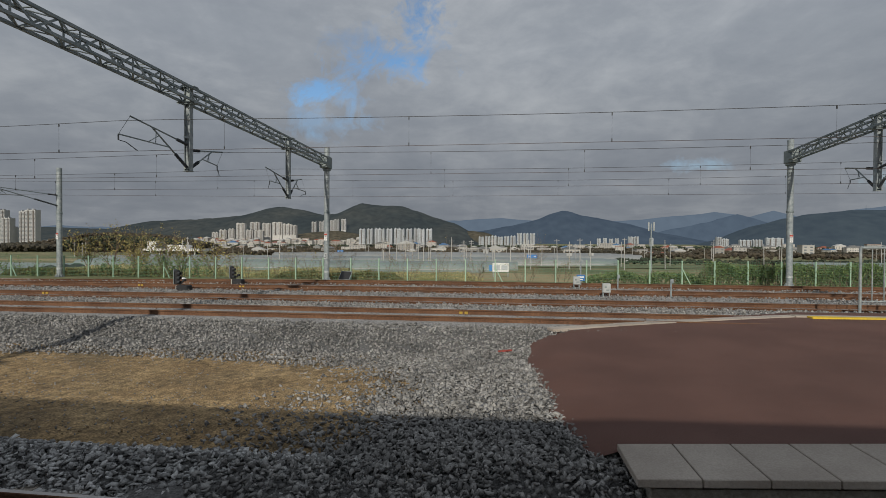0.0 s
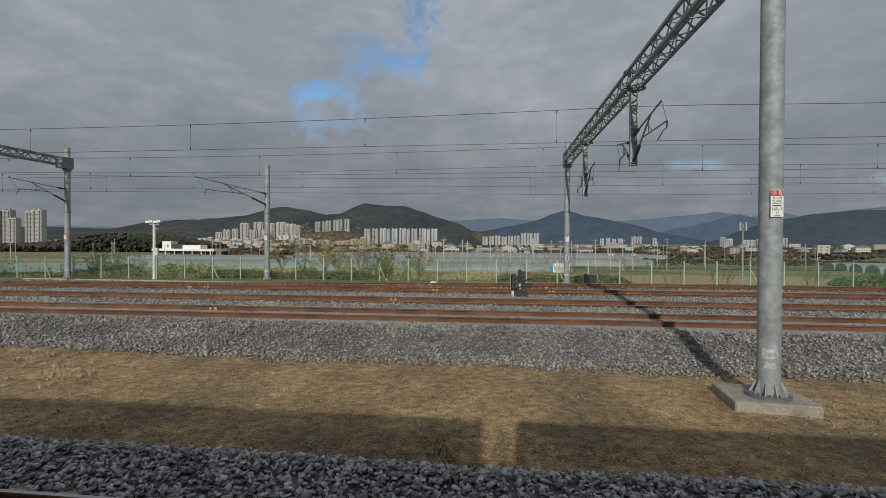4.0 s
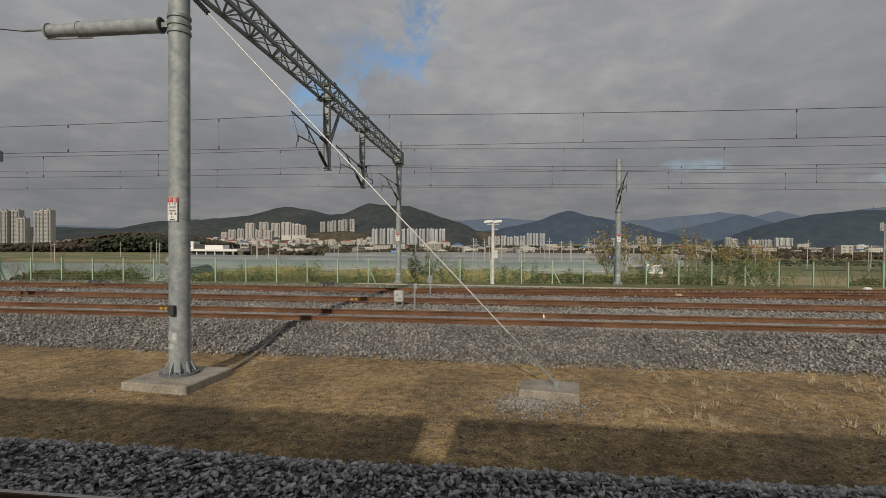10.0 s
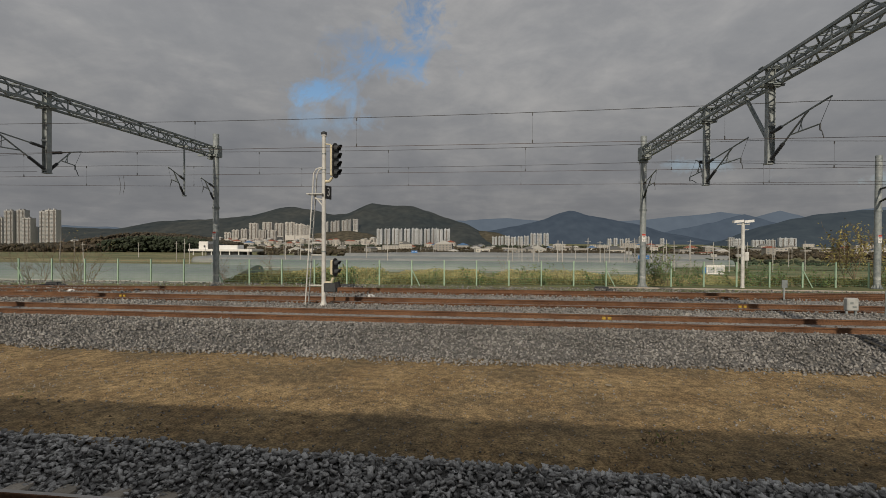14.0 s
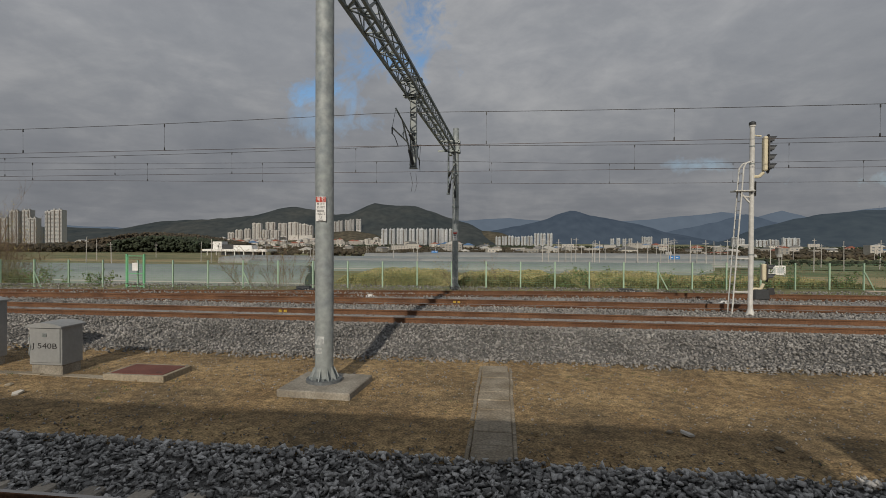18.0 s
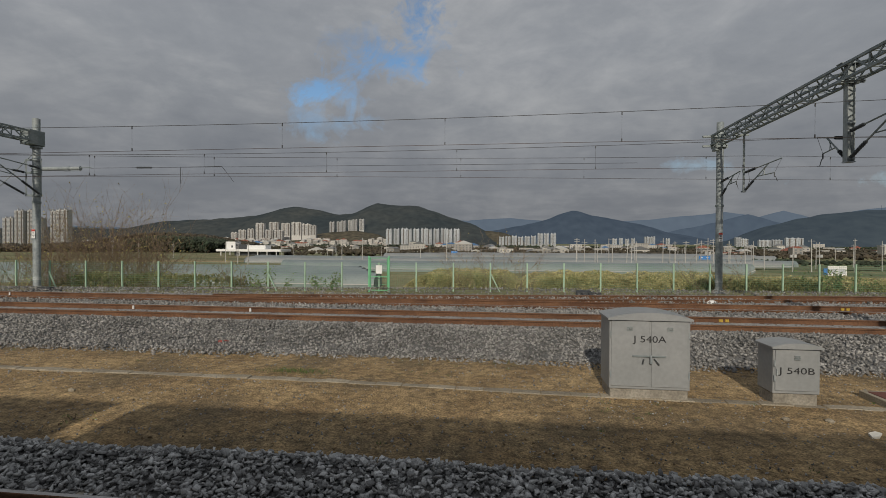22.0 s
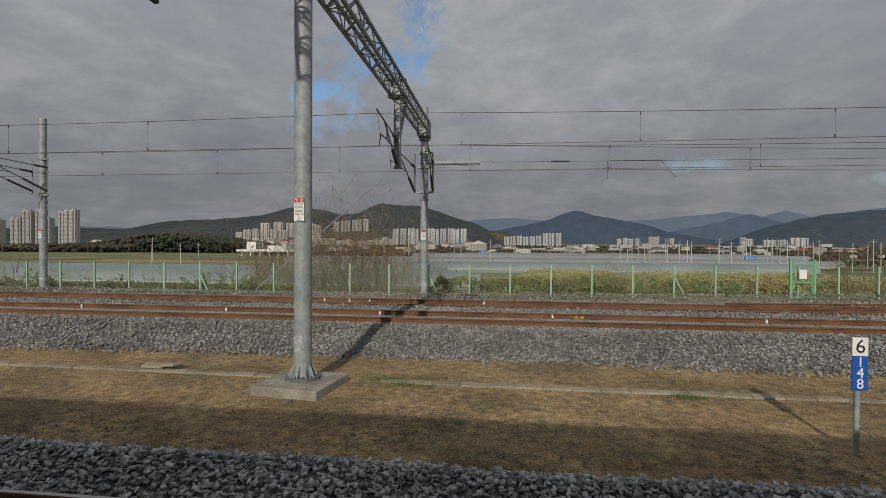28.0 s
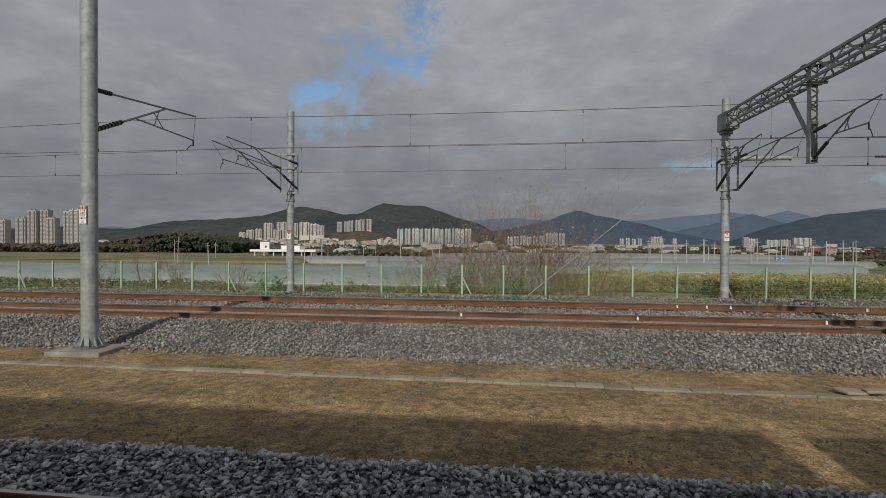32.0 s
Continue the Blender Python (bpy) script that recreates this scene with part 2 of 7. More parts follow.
def part(name, shape, material, parent=None, label="", smooth=False):
    """One mesh object from a Shape, under a thing or a part."""
    me = shape.mesh(name, smooth) if isinstance(shape, Shape) else shape
    if not me.materials:
        for m in (material if isinstance(material, (list, tuple)) else [material]):
            me.materials.append(m)
    ob = new(name, me)
    if parent is not None:
        ob.parent = parent
    if label:
        ob["label"] = label
    return ob


def thing(name, at, label, category, group="", kind="", rz=0.0):
    ob = new(name)
    ob.empty_display_size = 0.2
    ob.matrix_basis = pose(*at, 0, 0, rz)
    return tagged(ob, label, category, group, kind)


def lerp_table(table, x):
    if x <= table[0][0]:
        return table[0][1]
    for (x0, y0), (x1, y1) in zip(table, table[1:]):
        if x <= x1:
            return y0 + (y1 - y0) * (x - x0) / (x1 - x0)
    return table[-1][1]


# ---- plan ----
RAIL_Z = 0.476
FENCE = [(-150, 22.4), (-123, 22.6), (-104, 22.8), (-87, 24.5), (-69, 27.0), (-54, 28.9), (-44, 30.1), (-31, 31.4), (-11, 31.6), (20, 31.8), (60, 32.0)]
X0, X1 = -160.0, 60.0


def fence_y(x):
    return lerp_table(FENCE, x)


def ease(q):
    q = min(max(q, 0.0), 1.0)
    return q * q * (3 - 2 * q)


def track1_y(x):
    return 14.45 + 0.45 * ease((x + 45) / 40)


def track2_y(x):
    return 17.6 + 0.45 * ease((x + 90) / 50) + 0.3 * ease((x + 40) / 35)


def track3_y(x):
    """The third track leaves the second by a turnout and runs beside it."""
    q = min(max((x + 104) / 42.0, 0.0), 1.0)
    return track2_y(x) + 4.05 * (0.6 * ease(q) + 0.4 * q * q) + 0.3 * ease((x + 40) / 35)


def track4_y(x):
    """The fourth track leaves the third the same way."""
    q = min(max((x + 52) / 44.0, 0.0), 1.0)
    return track3_y(x) + 4.1 * (0.6 * ease(q) + 0.4 * q * q)


def ground_z(x, y):
    f = fence_y(x)
    prof = [(-4500, -0.5), (-30, -0.5), (4.6, -0.46), (5.2, -0.33), (5.8, -0.03), (6.4, 0.0), (10.3, 0.0), (11.5, 0.02), (13, 0.05), (f - 1, 0.12), (f + 1.5, 0.1),
            (f + 9, -3.2), (f + 16, -5.4), (120, -6.2), (300, -8.5), (600, -10.5), (1200, -11.5), (2500, -4), (4600, 10)]
    z = lerp_table(prof, y)
    if 5.9 < y < 10.6:
        z += 0.018 * noise.noise((x * 0.35, y * 0.6, 3.1)) + 0.012 * noise.noise((x * 1.3, y * 1.7, 7.7))
    return z


def build_ground():
    xs = sorted(set([-4800, -3000, -1800, -1000, -600, -400, -280, -200, 120, 200, 320, 500, 900, 1600, 2800, 4800] + [X0 + 1.0 * i for i in range(int(X1 - X0) + 1)]))
    ys = [-4500, -1000, -200, -60, -20, -5, 0, 3, 4.6, 4.9, 5.2, 5.4, 5.6, 5.8, 6.0, 6.2, 6.5, 6.8, 7.2, 7.6, 8, 8.4, 8.8, 9.2, 9.6, 10, 10.3, 10.7, 11.5, 13, 16, 18, 20, 21, 22, 23, 24, 25, 26, 27, 28,
          29, 30, 31, 32, 33, 34, 35, 36, 37, 38, 39, 40, 42, 44, 46, 48, 52, 60, 80, 120, 180, 300, 450, 600, 900, 1200, 1800, 2500, 3500, 4600]
    s = Shape()
    nx = len(xs)
    s.v = [(x, y, ground_z(x, y)) for y in ys for x in xs]
    for j in range(len(ys) - 1):
        for i in range(nx - 1):
            s.f.append((j * nx + i, j * nx + i + 1, (j + 1) * nx + i + 1, (j + 1) * nx + i))
            s.mi.append(0 if ys[j] < 20 else 1)
    me = s.mesh("ground", True)
    ob = part("ground", me, [M_dirt, M_land])
    tagged(ob, "bare brown dirt beside tracks, grassy farmland sloping away behind", "ground", kind="structure")


build_ground()


# ---- ballast ----
def stones(name, count, seed, place, size, material, label, category="gravel", blocky=False, tumble=1.0):
    """Many angular stones in one mesh; place(rng, n) gives n x 3 centres."""
    rng = np.random.default_rng(seed)
    c = place(rng, count)
    base = np.array([(1, 0, 0), (-1, 0, 0), (0, 1, 0), (0, -1, 0), (0, 0, 1), (0, 0, -1)], float)
    tri = np.array([(0, 2, 4), (2, 1, 4), (1, 3, 4), (3, 0, 4), (2, 0, 5), (1, 2, 5), (3, 1, 5), (0, 3, 5)])
    if blocky:
        base = np.array([(x, y, z) for x in (-1, 1) for y in (-1, 1) for z in (-1, 1)], float) * 0.72
        tri = np.array([(0, 1, 3), (0, 3, 2), (4, 6, 7), (4, 7, 5), (0, 4, 5), (0, 5, 1), (2, 3, 7), (2, 7, 6), (0, 2, 6), (0, 6, 4), (1, 5, 7), (1, 7, 3)])
    nb = len(base)
    n = len(c)
    v = base[None] * (0.62 + 0.66 * rng.random((n, nb, 1))) + 0.5 * (rng.random((n, nb, 3)) - 0.5)
    v *= (size * (0.55 + 0.75 * rng.random((n, 1, 1)))) * np.array([1.22, 0.92, 0.40 if blocky else 0.6])
    q = rng.normal(size=(n, 4)) * np.array([1.0, tumble, tumble, 1.0])
    q /= np.linalg.norm(q, axis=1, keepdims=True)
    w, x, y, z = q.T
    R = np.stack([np.stack([1 - 2 * (y * y + z * z), 2 * (x * y - z * w), 2 * (x * z + y * w)], -1),
                  np.stack([2 * (x * y + z * w), 1 - 2 * (x * x + z * z), 2 * (y * z - x * w)], -1),
                  np.stack([2 * (x * z - y * w), 2 * (y * z + x * w), 1 - 2 * (x * x + y * y)], -1)], 1)
    v = np.einsum("nij,nkj->nki", R, v) + c[:, None, :]
    f = (tri[None] + nb * np.arange(n)[:, None, None]).reshape(-1, 3)
    me = bpy.data.meshes.new(name)
    me.vertices.add(nb * n)
    me.vertices.foreach_set("co", v.reshape(-1).astype(np.float32))
    me.loops.add(len(f) * 3)
    me.loops.foreach_set("vertex_index", f.reshape(-1).astype(np.int32))
    me.polygons.add(len(f))
    me.polygons.foreach_set("loop_start", np.arange(0, 3 * len(f), 3, dtype=np.int32))
    me.polygons.foreach_set("loop_total", np.full(len(f), 3, dtype=np.int32))
    me.update()
    me.validate()
    me.materials.append(material)
    return tagged(new(name, me), label, category, kind="stuff")


def near_edge(x):
    """Where the ballast beside the train gives way to the dirt."""
    return np.interp(x, [-130, -90, -77, -72, -60, -52, -41, -35, -20, 6], [5.54, 5.5, 5.6, 5.76, 5.76, 5.62, 5.48, 5.51, 5.56, 5.56])


# raised bed under the far tracks: shoulder, top between the sleepers, outer edge
BED_TOP = 0.30
def bed_profile(x):
    f = fence_y(x)
    edge = min((track4_y(x) if x > -52 else track3_y(x)) + 2.6, f - 1.4)
    return [(10.75, -0.02), (11.1, 0.03), (12.75, BED_TOP + 0.03), (edge, BED_TOP), (edge + 0.7, 0.1)]


def bed_z(x, y):
    return lerp_table(bed_profile(x), y)


def build_bed():
    s = Shape()
    n = 111
    for i in range(n):
        x = X0 + 2.0 * i
        for y, z in bed_profile(x):
            s.v.append((x, y, z))
        s.v.append((x, 12.0, -0.3))
    for i in range(n - 1):
        for k in range(4):
            a = i * 6 + k
            s.f.append((a, a + 6, a + 7, a + 1))
            # Shoulder slope takes the gap-dark bed colour, top and outer edge the pale one.
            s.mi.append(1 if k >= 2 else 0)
    ob = part("track_bed", s, [M_bed_gaps, M_bedtop])
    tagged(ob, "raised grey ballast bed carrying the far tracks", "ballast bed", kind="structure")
    # near bed
    s = Shape()
    for i in range(n):
        x = X0 + 2.0 * i
        wob = float(near_edge(x)) - 5.75
        for y, z in ((-3, -0.36), (4.85, -0.345), (5.3 + wob, -0.21), (5.75 + wob, -0.04), (5.95 + wob, -0.2)):
            s.v.append((x, y, z))
    for i in range(n - 1):
        for k in range(4):
            a = i * 5 + k
            s.f.append((a, a + 5, a + 6, a + 1))
            s.mi.append(0)
    ob = part("track_bed_near", s, M_bed_gaps)
    tagged(ob, "ballast bed beside the train, gap shade between stones in its colour", "ballast bed", kind="structure")


build_bed()


def put_slope(rng, n):
    x = rng.uniform(-132, 14, n)
    toe = 10.62 - 0.6 * np.clip((x + 30) / 22, 0, 1) - 0.15 * np.sin(x * 0.55) * np.sin(x * 0.21) - 0.25 * rng.random(n) ** 3
    y = toe + (13.3 - toe) * rng.random(n) ** 0.95
    z = np.interp(y, [9.8, 11.1, 12.75, 13.5], [0.0, 0.035, BED_TOP + 0.05, BED_TOP + 0.06]) + rng.uniform(-0.035, 0.04, n)
    return np.stack([x, y, z], 1)


def put_top(rng, n):
    x = rng.uniform(-136, 26, n)
    lane = rng.choice(4, n, p=[0.47, 0.32, 0.21, 0.0])
    t1, t2 = np.interp(x, [-45, -5], [14.45, 14.9]), np.interp(x, [-90, -40, -5], [17.6, 18.05, 18.35])
    lo = np.choose(lane, [t1 + 0.8, t2 + 0.8, t2 + 4.9, t1 - 0.7])
    wd = np.choose(lane, [t2 - t1 - 1.6, 2.8 + 0 * x, 2.8 + 0 * x, 1.4 + 0 * x])
    y = lo + wd * rng.random(n)
    lim = np.interp(x, [p[0] for p in FENCE], [p[1] for p in FENCE]) - 0.8
    y = np.minimum(y, lim - 0.3 * rng.random(n))
    q = np.where(lane < 3, (y - lo) / wd, 0.0)
    z = BED_TOP + rng.uniform(-0.02, 0.03, n) + np.choose(lane, [0.13, 0.10, 0.08, 0.0]) * np.clip(np.minimum(q / 0.35, (1 - q) / 0.08), 0, 1)
    return np.stack([x, y, z], 1)


def put_near(rng, n):
    x = rng.uniform(-124, 6, n)
    mid = near_edge(x)
    y = rng.uniform(4.3, 5.9, n)
    edge = mid + 0.06 * np.sin(x * 0.9) * np.sin(x * 0.37 + 1) + 0.14 * rng.random(n) ** 2
    y = np.minimum(y, edge)
    z = np.interp(y + 5.75 - mid, [3.9, 5.0, 5.35, 5.75, 6.0], [-0.30, -0.30, -0.15, 0.0, -0.01]) + rng.uniform(-0.04, 0.035, n)
    return np.stack([x, y, z], 1)


def crest(lo, hi, x0, x1, rise, label):
    """Heaped ballast between two tracks: rises towards the far one and falls off at its rail."""
    s = Shape()
    xs = list(np.arange(x0, x1, 2.0))
    for x in xs:
        a, b = lo(x), hi(x)
        w = max(b - a, 0.2)
        for q, h in ((0, -0.04), (0.35, rise - 0.02), (0.92, rise - 0.02), (1.0, -0.04)):
            s.v.append((x, a + q * w, BED_TOP + h))
    for i in range(len(xs) - 1):
        for k in range(3):
            j = i * 4 + k
            s.f.append((j, j + 4, j + 5, j + 1)), s.mi.append(0)
    tagged(part("ballast_crest", s, M_bedtop), label, "ballast bed", kind="structure")


crest(lambda x: track1_y(x) + 0.8, lambda x: track2_y(x) - 0.8, -136, 26, 0.13, "heaped grey ballast between two tracks")
crest(lambda x: track2_y(x) + 0.8, lambda x: track3_y(x) - 0.8, -72, 26, 0.09, "heaped grey ballast beside the siding")
stones("ballast_stones_near", 112000, 3, put_near, 0.037, M_stone_near, "loose dark grey crushed stones between rail and dirt", blocky=True, tumble=0.27)
stones("ballast_stones_shoulder", 124000, 4, put_slope, 0.039, M_stone, "pale grey crushed stones on the ballast shoulder", tumble=0.55)
stones("ballast_stones_top", 58000, 5, put_top, 0.042, M_stone, "grey crushed stones between the far tracks")


# ---- tracks ----
RAIL = [(-0.0625, 0.0), (0.0625, 0.0), (0.0625, 0.012), (0.02, 0.03), (0.0085, 0.05), (0.0085, 0.122), (0.034, 0.138), (0.0365, 0.165), (0.028, 0.174),
        (-0.028, 0.174), (-0.0365, 0.165), (-0.034, 0.138), (-0.0085, 0.122), (-0.0085, 0.05), (-0.02, 0.03), (-0.0625, 0.012)]


def sleeper_mesh():
    s = Shape()
    for a, b, h in ((-1.3, -0.55, 0.0), (-0.55, 0.55, -0.035), (0.55, 1.3, 0.0)):
        s.prism([(-0.14, -0.2), (0.14, -0.2), (0.11, h), (-0.11, h)], "y", a, b)
    me = s.mesh("sleeper")
    me.materials.append(M_sleeper)
    return me


def clip_mesh():
    s = Shape()
    # base plate under the rail foot with its two shoulders
    s.prism([(-0.15, 0.0), (0.15, 0.0), (0.15, 0.012), (0.12, 0.04), (0.075, 0.04), (0.068, 0.008), (-0.068, 0.008), (-0.075, 0.04), (-0.12, 0.04), (-0.15, 0.012)], "x", -0.05, 0.05)
    me = s.mesh("fastening")
    me.materials.append(M_rail)
    return me


SLEEPER, CLIPS = sleeper_mesh(), clip_mesh()


M_polish = mat("polished rail head", (0.42, 0.40, 0.38), 0.35, metal=0.8, grain=0.1, grain_scale=10)


def track(name, yf, x0, x1, ztop, label, close=False):
    t = thing(name, (0, 0, 0), label, "railway track", "tracks")
    step = 2.0
    path = [(x0 + i * step, yf(x0 + i * step), 0) for i in range(int((x1 - x0) / step) + 1)]
    zb = ztop - 0.174
    for sgn in (-1, 1):
        s = Shape()
        s.sweep(RAIL, [(x, y + sgn * 0.7525, zb) for x, y, z in path])
        n = len(RAIL)
        for k in range(len(s.f)):
            if k < (len(path) - 1) * n and k % n == 8:
                s.mi[k] = 1
        part("rail", s, [M_rail, M_polish if close else M_shine], t, "rust-brown steel rail")
    # sleepers and fastenings: the nearest as parts, those past that joined
    xs = list(np.arange(x0 + 0.3, x1, 0.62))
    mid = 0.5 * (x0 + x1)
    xs.sort(key=lambda x: abs(x - mid))
    for i, x in enumerate(xs[:280]):
        y = yf(x)
        o = part("sleeper", SLEEPER, M_sleeper, t)
        o.location = (x, y, zb - 0.012)
        if i < 140 or close:
            for sgn in (-1, 1):
                c = part("fastening", CLIPS, M_rail, t)
                c.location = (x, y + sgn * 0.7525, zb - 0.012)
    return t


M_stain = mat("rust-stained ballast", (0.14, 0.088, 0.058), 0.95, grain=0.5, grain_scale=22, col2=(0.20, 0.14, 0.10), blot=1.5, per_island=0.5, bump=1.0)


def stained_strip(yf, x0, x1):
    s = Shape()
    xs = list(np.arange(x0, x1, 2.0))
    for x in xs:
        for dy, h in ((-0.98, -0.01), (-0.6, 0.006), (0.6, 0.006), (0.98, -0.01)):
            s.v.append((x, yf(x) + dy, BED_TOP + h))
    for i in range(len(xs) - 1):
        for k in range(3):
            j = i * 4 + k
            s.f.append((j, j + 4, j + 5, j + 1)), s.mi.append(0)
    tagged(part("stained_ballast", s, M_stain), "rust-stained brown ballast between the rails", "ballast bed", kind="structure")


for yf, x0, x1 in ((track1_y, -140, 24), (track2_y, -142, 30), (track3_y, -84, 36), (track4_y, -34, 38)):
    stained_strip(yf, x0, x1)


def put_between(rng, n):
    x = rng.uniform(-136, 26, n)
    t1, t2 = np.interp(x, [-45, -5], [14.45, 14.9]), np.interp(x, [-90, -40, -5], [17.6, 18.05, 18.35])
    y = np.where(rng.random(n) < 0.55, t1, t2) + rng.uniform(-0.68, 0.68, n)
    return np.stack([x, y, BED_TOP + rng.uniform(-0.01, 0.02, n)], 1)


stones("ballast_stones_stained", 18000, 15, put_between, 0.036, M_stain, "rust-stained crushed stones between the rails")
track("track", track1_y, -138, 22, RAIL_Z, "rust-brown double rails on concrete sleepers in ballast")
track("track", track2_y, -142, 28, RAIL_Z, "rust-brown rails of the second line on concrete sleepers")
track("track", track3_y, -92, 34, RAIL_Z, "rusty siding rails running off a turnout")
track("track", track4_y, -42, 38, RAIL_Z - 0.01, "rusty outermost siding rails beside the fence")
track("track", lambda x: 3.81, -126, 0, -0.05, "polished rail and pale sleepers of the track beside the train", True)


# ---- catenary portals ----
def ribbed(s, a, b, r, n=9, ribs=9):
    """A ribbed insulator rod from a to b."""
    a, b = Vector(a), Vector(b)
    s.tube(a, b, r * 0.55, n)
    for i in range(ribs):
        p = a.lerp(b, (i + 0.5) / ribs)
        d = (b - a).normalized() * (0.3 * (b - a).length / ribs)
        s.tube(p - d, p + d, r, n, r * 0.8)
    return s


def cantilever(owner, x, yt, yw, zc, zm, dx=0.0, zb=5.22, pull=True, out=0.75):
    """Hinged bracket from a tube at (x, yt) to the wires at (x + dx, yw): contact wire at zc, messenger at zm."""
    sg = 1 if yw > yt else -1
    ux = dx / max(abs(yw - yt), 0.3)

    def at(dist, z):
        return (x + ux * dist, yt + sg * dist, z)
    reach = abs(yw - yt)
    z0 = zm - 0.28
    top0, clamp = at(0.1, z0), at(reach, zm)
    k = 0.58 / max(reach, 0.9)
    ins_end = tuple(a + (b - a) * k for a, b in zip(top0, clamp))
    tip = tuple(a + (b - a) * 1.12 for a, b in zip(top0, clamp))
    part("insulator", ribbed(Shape(), top0, ins_end, 0.06), M_insul, owner, "dark ribbed insulator", True)
    part("top_tube", Shape().tube(ins_end, tip, 0.026, 8), M_galv2, owner, smooth=True)
    low0 = at(0.1, zb)
    join = tuple(a + (b - a) * 0.74 for a, b in zip(top0, clamp))
    k2 = 0.36
    low1 = tuple(a + (b - a) * k2 for a, b in zip(low0, join))
    part("insulator", ribbed(Shape(), low0, low1, 0.062), M_insul, owner, "dark ribbed insulator", True)
    part("brace_tube", Shape().tube(low1, join, 0.027, 8), M_galv2, owner, smooth=True)
    reg0 = tuple(a + (b - a) * 0.52 for a, b in zip(low0, join))
    if pull:
        end = at(reach + out, zc + 0.36)
    else:
        end = at(max(reach - 0.15, 0.5), zc + 0.4)
    s = Shape().tube(reg0, end, 0.022, 7)
    s.tube(tuple(a + (b - a) * 0.45 for a, b in zip(reg0, end)), tuple(a + (b - a) * 0.8 for a, b in zip(low0, join)), 0.014, 6)
    s.tube(tuple(a + (b - a) * 0.3 for a, b in zip(reg0, end)), tuple(a + (b - a) * 0.88 for a, b in zip(low0, join)), 0.014, 6)
    part("registration_tube", s, M_galv2, owner, smooth=True)
    drop = (end[0], end[1], end[2] - 0.17)
    s = Shape().tube(end, drop, 0.022, 6)
    c = at(reach, zc)
    m = (0.6 * drop[0] + 0.4 * c[0], 0.6 * drop[1] + 0.4 * c[1], drop[2] - 0.01)
    s.tube(drop, m, 0.013, 6).tube(m, (c[0], c[1], zc + 0.015), 0.013, 6)
    part("steady_arm", s, M_dark, owner)
    part("stay_wire", Shape().tube(end, tip, 0.006, 5), M_wire, owner)


def lattice(t, y0, y1, z0, z1, skew, w=0.48):
    """Square lattice girder from y0 to y1 as four chords and the lacing of four faces; skew(y) is its sideways run."""
    n = max(2, round((y1 - y0) / 0.62))
    ys = [y0 + (y1 - y0) * i / n for i in range(n + 1)]
    xs = [skew(y) for y in ys]
    for sx in (-1, 1):
        for z in (z0, z1):
            part("chord", Shape().beam((xs[0] + sx * w / 2, y0, z), (xs[-1] + sx * w / 2, y1, z), 0.08, 0.08), M_galv2, t)
    for sx in (-1, 1):
        s = Shape()
        h = sx * w / 2
        for i in range(n):
            za, zb = (z0, z1) if i % 2 == 0 else (z1, z0)
            s.beam((xs[i] + h, ys[i], za), (xs[i + 1] + h, ys[i + 1], zb), 0.055, 0.02, up=(1, 0, 0))
            if i % 3 == 0:
                s.beam((xs[i] + h, ys[i], z0), (xs[i] + h, ys[i], z1), 0.05, 0.02, up=(1, 0, 0))
        part("side_lacing", s, M_galv2, t)["kind"] = "stuff"
    for z in (z0, z1):
        s = Shape()
        for i in range(n):
            h = -w / 2 if i % 2 == 0 else w / 2
            s.beam((xs[i] + h, ys[i], z), (xs[i + 1] - h, ys[i + 1], z), 0.05, 0.02)
            if i % 2 == 0:
                s.beam((xs[i] - w / 2, ys[i], z), (xs[i] + w / 2, ys[i], z), 0.045, 0.02)
        part("flat_lacing", s, M_galv2, t)["kind"] = "stuff"


def lettering(name, text, size, at, rx, rz, material, parent, label="", width=None):
    """Flat raised letters from the built-in font, as a mesh."""
    cu = bpy.data.curves.new(name, "FONT")
    cu.body, cu.size, cu.align_x, cu.align_y, cu.extrude = text, size, "CENTER", "CENTER", 0.0015
    cu.resolution_u = 3
    tmp = bpy.data.objects.new(name, cu)
    scene.collection.objects.link(tmp)
    dg = bpy.context.evaluated_depsgraph_get()
    me = bpy.data.meshes.new_from_object(tmp.evaluated_get(dg))
    bpy.data.objects.remove(tmp)
    if not len(me.vertices):
        return None
    if width:
        xs = [v.co.x for v in me.vertices]
        k = width / max(max(xs) - min(xs), 1e-4)
        for v in me.vertices:
            v.co.x *= k
    me.materials.clear()
    me.materials.append(material)
    ob = new(name, me)
    ob.parent = parent
    ob.matrix_basis = pose(*at, rx, 0, rz)
    if label:
        ob["label"] = label
    return ob


